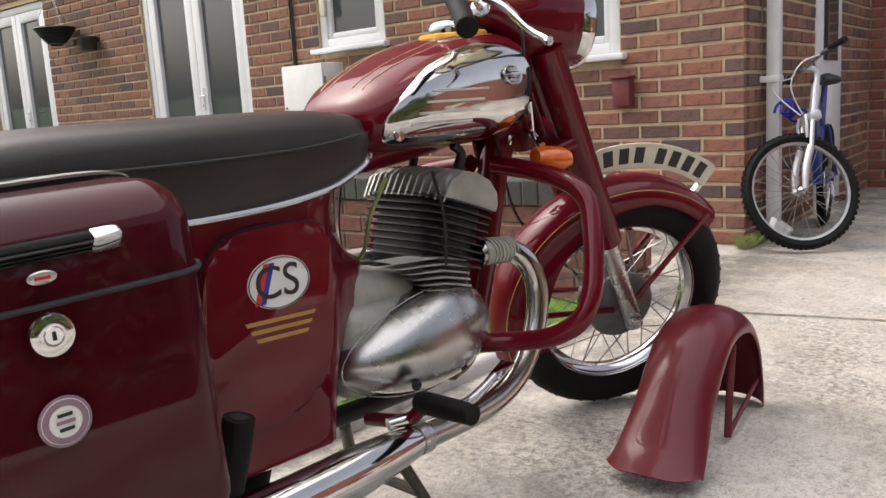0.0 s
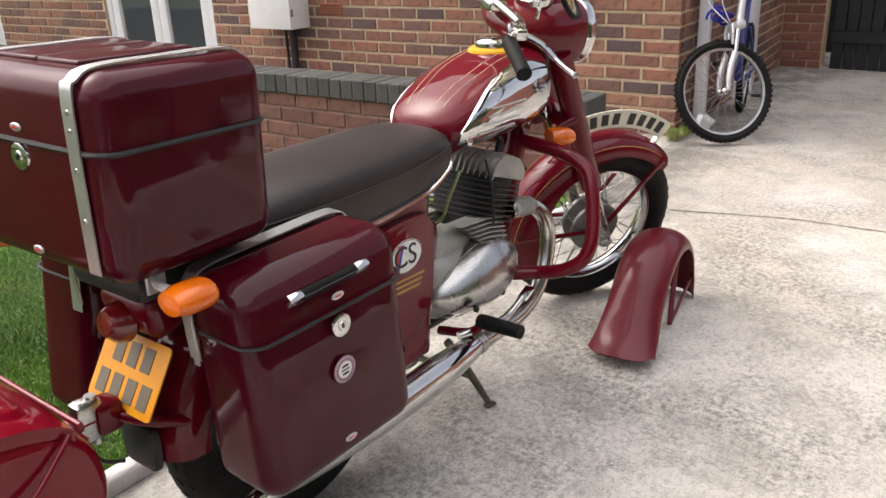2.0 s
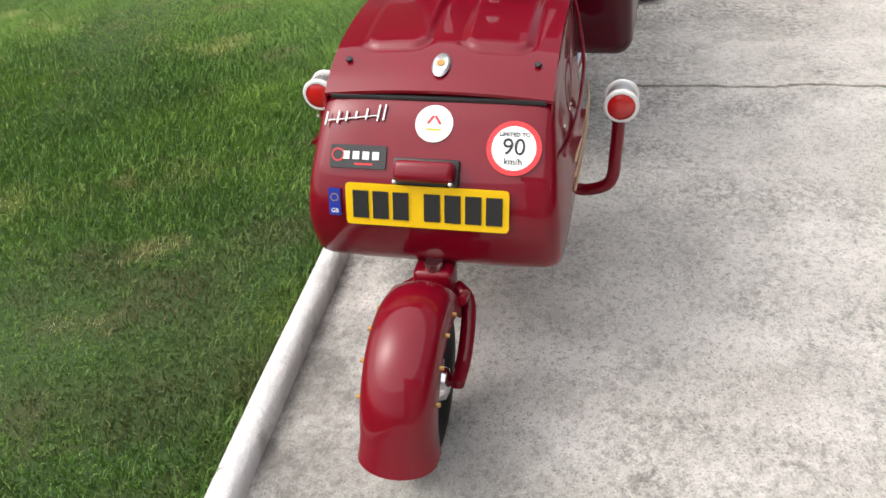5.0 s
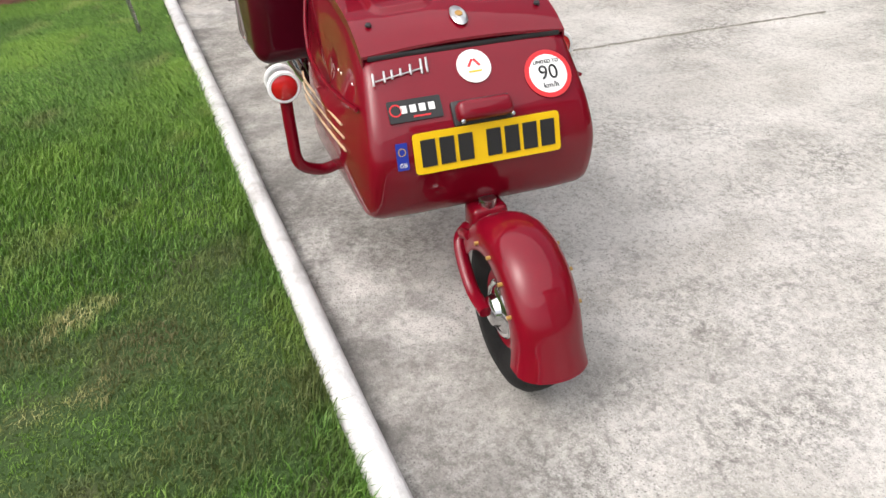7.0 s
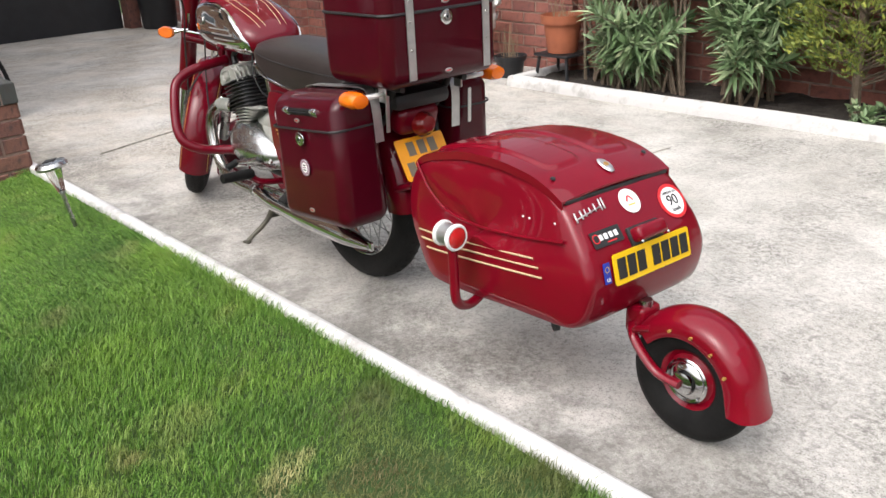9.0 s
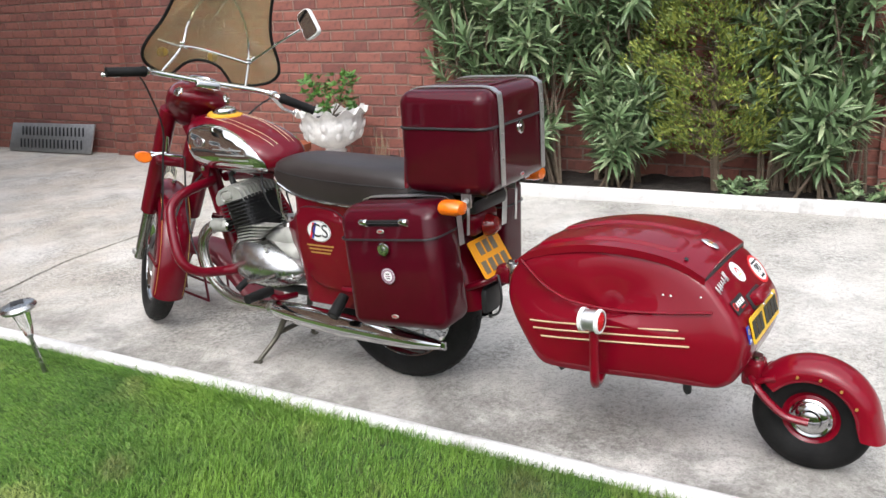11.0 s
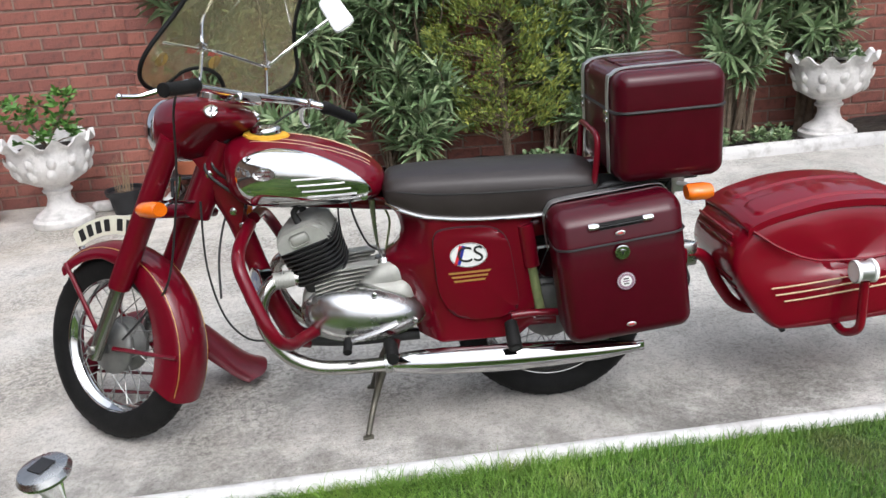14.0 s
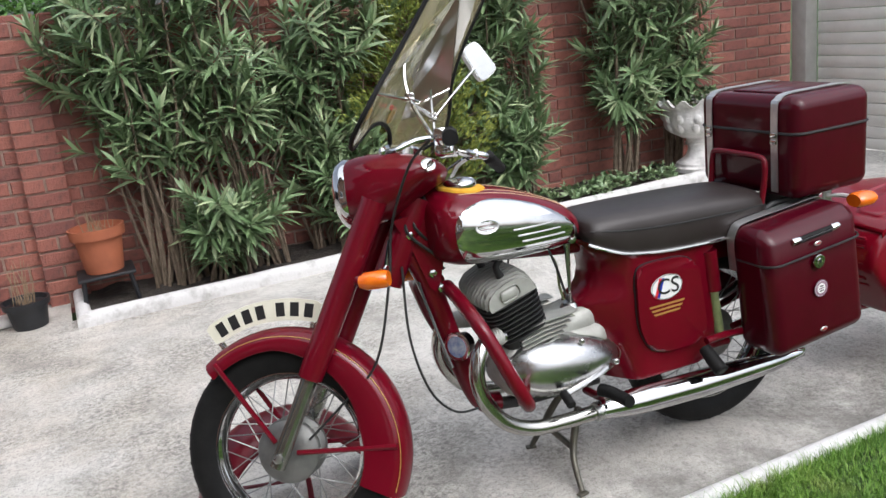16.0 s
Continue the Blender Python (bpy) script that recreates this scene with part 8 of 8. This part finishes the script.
stick = thing("stick", "white painted stick leaning by the bin", "stick", SITE)
part("rod", tube([(7.58, -2.95, 0.01), (7.85, -3.12, 0.62)], 0.013, 8, 1), WHITE, stick)
gr = thing("louvred_panel", "grey metal louvred panel leaning on the wall", "panel", SITE @ Matrix.Translation((6.42, -3.045, 0.01)) @ Matrix.Rotation(radians(22), 4, "X"))
part("panel_sheet", rbox(1.35, 0.02, 0.30, 0.006, 2, Matrix.Translation((0, 0, 0.15))), ALU, gr)
for rr in range(2):
    for c in range(17):
        part("slot", rbox(0.026, 0.008, 0.095, 0.003, 1, Matrix.Translation((-0.52 + c * 0.062, 0.010, 0.085 + 0.130 * rr)) @ Matrix.Rotation(radians(14), 4, "Y")), BINBLACK, gr)

# solar stake light on the lawn's edge
sl = thing("solar_light", "small stainless solar stake light in the lawn", "garden light", Matrix.Translation((1.255, 0.645, 0.0)) @ Vector((0.019, 0.035, 0.275)).to_track_quat("Z", "Y").to_matrix().to_4x4() @ Matrix.Scale(1.15, 4))
part("stake", tube([(0, 0, -0.03), (0, 0, 0.15)], 0.0075, 10, 1), STEEL, sl)
part("shade", lathe([(0.010, 0.14), (0.014, 0.15), (0.030, 0.235), (0.028, 0.24), (0, 0.24)], 24), GLASS, sl, "clear conical shade")
part("cap", lathe([(0.0, 0.236), (0.052, 0.236), (0.056, 0.245), (0.050, 0.257), (0.030, 0.262), (0, 0.262)], 28), STEEL, sl, "stainless cap")
part("solar_cell", rbox(0.04, 0.04, 0.003, 0, 1, Matrix.Translation((0, 0, 0.2635))), BLACK, sl)

# ---- lawn grass ----
def grass(count, seed, x0, x1, y0, y1, hmin, hmax, name, label, wide=1.0, bias=1.2, soft=0.0):
    g = np.random.default_rng(seed)
    x = g.uniform(x0, x1, count)
    y = g.uniform(y0, y1, count) + soft * g.normal(0, 1, count)
    y = np.where(y < 0.42, 0.42 + (0.42 - y), y)
    a = g.uniform(0, 2 * np.pi, count)
    patch = 0.5 + 0.5 * np.sin(x * 2.1 + 1.3 * np.sin(y * 1.7)) * np.sin(y * 2.6 + np.sin(x * 1.1))
    h = g.uniform(hmin, hmax, count) * (0.6 + 0.5 * patch)
    w = g.uniform(0.0007, 0.0014, count) * wide
    # laid flat by the mower towards the house, upright and rough at the trailer's end
    laid = np.clip((x - 0.1 + 0.25 * np.sin(y * 3.1)) / 1.1, 0, 0.85)
    lean = h * (g.uniform(0.1, 1.0, count) * (1 - laid) + g.uniform(0.7, 1.7, count) * laid)
    la = np.where(g.uniform(0, 1, count) < laid, 1.05 + g.normal(0, 0.6, count), 4.19 + g.normal(0, bias, count))
    dx, dy = np.cos(a) * w, np.sin(a) * w
    lx, ly = np.cos(la) * lean, np.sin(la) * lean
    z = lawn_z(x, y) - 0.002
    P = np.empty((count, 5, 3), np.float32)
    P[:, 0] = np.stack([x - dx, y - dy, z], 1)
    P[:, 1] = np.stack([x + dx, y + dy, z], 1)
    P[:, 2] = np.stack([x + dx * 0.8 + lx * 0.4, y + dy * 0.8 + ly * 0.4, z + h * 0.6], 1)
    P[:, 3] = np.stack([x - dx * 0.8 + lx * 0.4, y - dy * 0.8 + ly * 0.4, z + h * 0.6], 1)
    P[:, 4] = np.stack([x + lx, y + ly, z + h * (1 - 0.30 * lean / h)], 1)
    me = bpy.data.meshes.new(name)
    me.vertices.add(count * 5)
    me.vertices.foreach_set("co", P.reshape(-1))
    base = np.arange(count, dtype=np.int32)[:, None] * 5
    idx = np.concatenate([base + np.array([[0, 1, 2, 3]]), base + np.array([[3, 2, 4]])], 1).astype(np.int32).reshape(-1)
    me.loops.add(len(idx))
    me.loops.foreach_set("vertex_index", idx)
    me.polygons.add(count * 2)
    st = (np.arange(count, dtype=np.int32)[:, None] * 7 + np.array([[0, 4]], np.int32)).reshape(-1).astype(np.int32)
    me.polygons.foreach_set("loop_start", st)
    me.update(calc_edges=True)
    me.validate()
    me.materials.append(GRASS)
    ob = new(name, me)
    ob.matrix_world = SITE
    return tagged(ob, label, "grass", "", "stuff")


grass(600000, 1, -4.2, 2.33, 0.43, 2.9, 0.014, 0.038, "lawn_grass", "short mown green grass of the lawn", soft=0.16)
grass(170000, 2, -3.2, 2.33, 2.8, 7.2, 0.016, 0.036, "lawn_grass_far", "mown green grass towards the low wall", 1.9, 3.0, 0.12)
grass(110000, 2, -5.4, 2.33, 3.0, 7.3, 0.018, 0.038, "lawn_grass_far", "mown green grass towards the low wall")
grass(11000, 3, -4.2, 2.40, 0.405, 0.475, 0.02, 0.065, "edge_grass", "longer uncut grass along the kerb")
grass(900, 4, 3.70, 4.02, 0.37, 0.46, 0.03, 0.11, "weed_tuft", "small weeds at the foot of the house wall")

# ---- bricks ----
def brick_mesh(l, d, h, c=0.004):
    """A brick with a chamfered face, its face at y = 0 and looking along -y."""
    o = [(-l / 2, 0, -h / 2), (l / 2, 0, -h / 2), (l / 2, 0, h / 2), (-l / 2, 0, h / 2)]
    f = [(x * (1 - 2 * c / l), -0.004, z * (1 - 2 * c / h)) for x, _, z in o]
    b = [(x, d, z) for x, _, z in o]
    verts = f + o + b
    faces = [(0, 1, 2, 3)] + [(i, i + 4, (i + 1) % 4 + 4, (i + 1) % 4) for i in range(4)] + [(i + 4, i + 8, (i + 1) % 4 + 8, (i + 1) % 4 + 4) for i in range(4)]
    return verts, faces


def lay(parent, place, u0, u1, z0, rows, pitch_u, pitch_z, joint, material, holes=(), near=(0, 0), depth=0.03, bond="stretcher", label="", soldier=False, seed=1):
    """Courses of bricks on a face; place(u, z) gives each one's pose. Those within near are parts; the rest are one mesh."""
    r = random.Random(seed)
    l, h = pitch_u - joint, pitch_z - joint
    verts0, faces0 = brick_mesh(l, depth, h)
    me = bpy.data.meshes.new("brick")
    me.from_pydata(verts0, [], faces0)
    me.materials.append(material)
    rest_v, rest_f, made = [], [], 0
    for k in range(rows):
        z = z0 + (k + 0.5) * pitch_z
        u = u0 - (pitch_u / 2 if k % 2 else 0)
        while u < u1:
            a, b = max(u, u0), min(u + pitch_u, u1)
            u += pitch_u
            if b - a < 0.05:
                continue
            spans = [(a, b)]
            for hu0, hu1, hz0, hz1 in holes:
                if hz0 - h * 0.45 < z < hz1 + h * 0.45:
                    new_spans = []
                    for p, q in spans:
                        if q <= hu0 or p >= hu1:
                            new_spans.append((p, q))
                        else:
                            if p < hu0:
                                new_spans.append((p, hu0))
                            if q > hu1:
                                new_spans.append((hu1, q))
                    spans = new_spans
            for p, q in spans:
                if q - p < 0.04:
                    continue
                m = place((p + q) / 2, z) @ Matrix.Translation((0, r.uniform(-0.0015, 0.002), r.uniform(-0.001, 0.001))) @ Matrix.Diagonal(((q - p - joint) / l, 1, 1, 1))
                if near[0] <= (p + q) / 2 <= near[1] and made < 300:
                    ob = new("brick", me)
                    ob.parent = parent
                    ob.matrix_basis = m
                    made += 1
                else:
                    o = len(rest_v)
                    rest_v += [tuple(m @ Vector(v)) for v in verts0]
                    rest_f += [tuple(i + o for i in f) for f in faces0]
    if rest_f:
        rm = bpy.data.meshes.new("brickwork")
        rm.from_pydata(rest_v, [], rest_f)
        rm.materials.append(material)
        ob = new("brickwork", rm)
        ob.parent = parent
        tagged(ob, label or "courses of bricks with recessed joints", "", "", "stuff")


FACE_X = Matrix.Rotation(radians(-90), 4, "Z")
PU, PZ = 0.236, 0.0812
lay(house_front, lambda u, z: UPH @ Matrix.Translation((HX, u, z)) @ FACE_X, CY, 9.3, -0.16, 66, PU, PZ, 0.0175, BRICK_HOUSE, HOUSE_HOLES, (0.4, 2.2), seed=2)
lay(house_side, lambda u, z: UPS @ Matrix.Translation((u, 0, z)), 0.03, 3.29, -0.16, 66, PU, PZ, 0.0175, BRICK_HOUSE, SIDE_HOLES, (0, 1.4), seed=3)
lay(house_return, lambda u, z: UPS @ Matrix.Translation((3.288, u, z)) @ FACE_X, -0.36, 0.0, -0.16, 32, PU, PZ, 0.0175, BRICK_RED, (), (-1, 1), seed=4)
lay(garden_wall, lambda u, z: UP @ Matrix.Translation((u, WY, z)) @ Matrix.Rotation(radians(180), 4, "Z"), -3.75, 9.4, -0.14, 20, PU, 0.083, 0.0135, BRICK_RED, (), (1.95, 5.4), seed=5)
for u0, u1 in ((1.735, 1.968), (-1.475, -1.22), (5.2, 5.46)):
    bm = rbox(u1 - u0 - 0.02, 0.066, 1.80, 0, 1, UP @ Matrix.Translation(((u0 + u1) / 2, WY + 0.03, 0.62)))
    pier = single("wall_pier", bm, MORTAR_GREY, "red brick pier of the garden wall", "pier", "structure", smooth=0)
    lay(pier, lambda u, z: UP @ Matrix.Translation((u, WY + 0.07, z)) @ Matrix.Rotation(radians(180), 4, "Z"), u0, u1, -0.14, 20, PU, 0.083, 0.0135, BRICK_RED, (), (-9, 9), 0.06, seed=6)
for k in range(62):
    u = -3.68 + 0.212 * k
    bm = rbox(0.20, 0.24, 0.07, 0.006, 1, UP @ Matrix.Translation((u, WY - 0.09, 1.522)))
    part("coping_brick", bm, BRICK_RED, garden_wall, smooth=0)
lay(low_wall, lambda u, z: UPL @ Matrix.Translation((2.36, u, z)) @ FACE_X, 0.39, 9.4, -0.13, 6, 0.236, 0.0855, 0.013, BRICK_LOW, (), (0.3, 6), seed=7)
lay(low_wall, lambda u, z: UPL @ Matrix.Translation((2.54, u, z)) @ Matrix.Rotation(radians(90), 4, "Z"), 0.42, 9.4, -0.13, 6, 0.236, 0.0855, 0.011, BRICK_LOW, (), (99, 99), seed=8)
lay(low_wall, lambda u, z: UPL @ Matrix.Translation((u, 0.388, z)), 2.36, 2.54, -0.13, 6, 0.236, 0.0855, 0.011, BRICK_LOW, (), (0, 6), seed=9)
shared = None
for k in range(112):
    u = 0.42 + 0.0795 * k
    if shared is None:
        ob = part("coping_brick", rbox(0.215, 0.0735, 0.105, 0.005, 1), BRICK_BLUE, low_wall, smooth=0)
        shared = ob.data
    else:
        ob = new("coping_brick", shared)
        ob.parent = low_wall
    ob.matrix_basis = UPL @ Matrix.Translation((2.45 + 0.002 * math.sin(k * 2.3), u, 0.430 + 0.0015 * math.sin(k * 1.7)))
bm = rbox(0.20, 9.0, 0.10, 0, 1, UPL @ Matrix.Translation((2.45, 4.9, 0.427)))
part("coping_mortar", bm, MORTAR_GREY, low_wall, smooth=0)
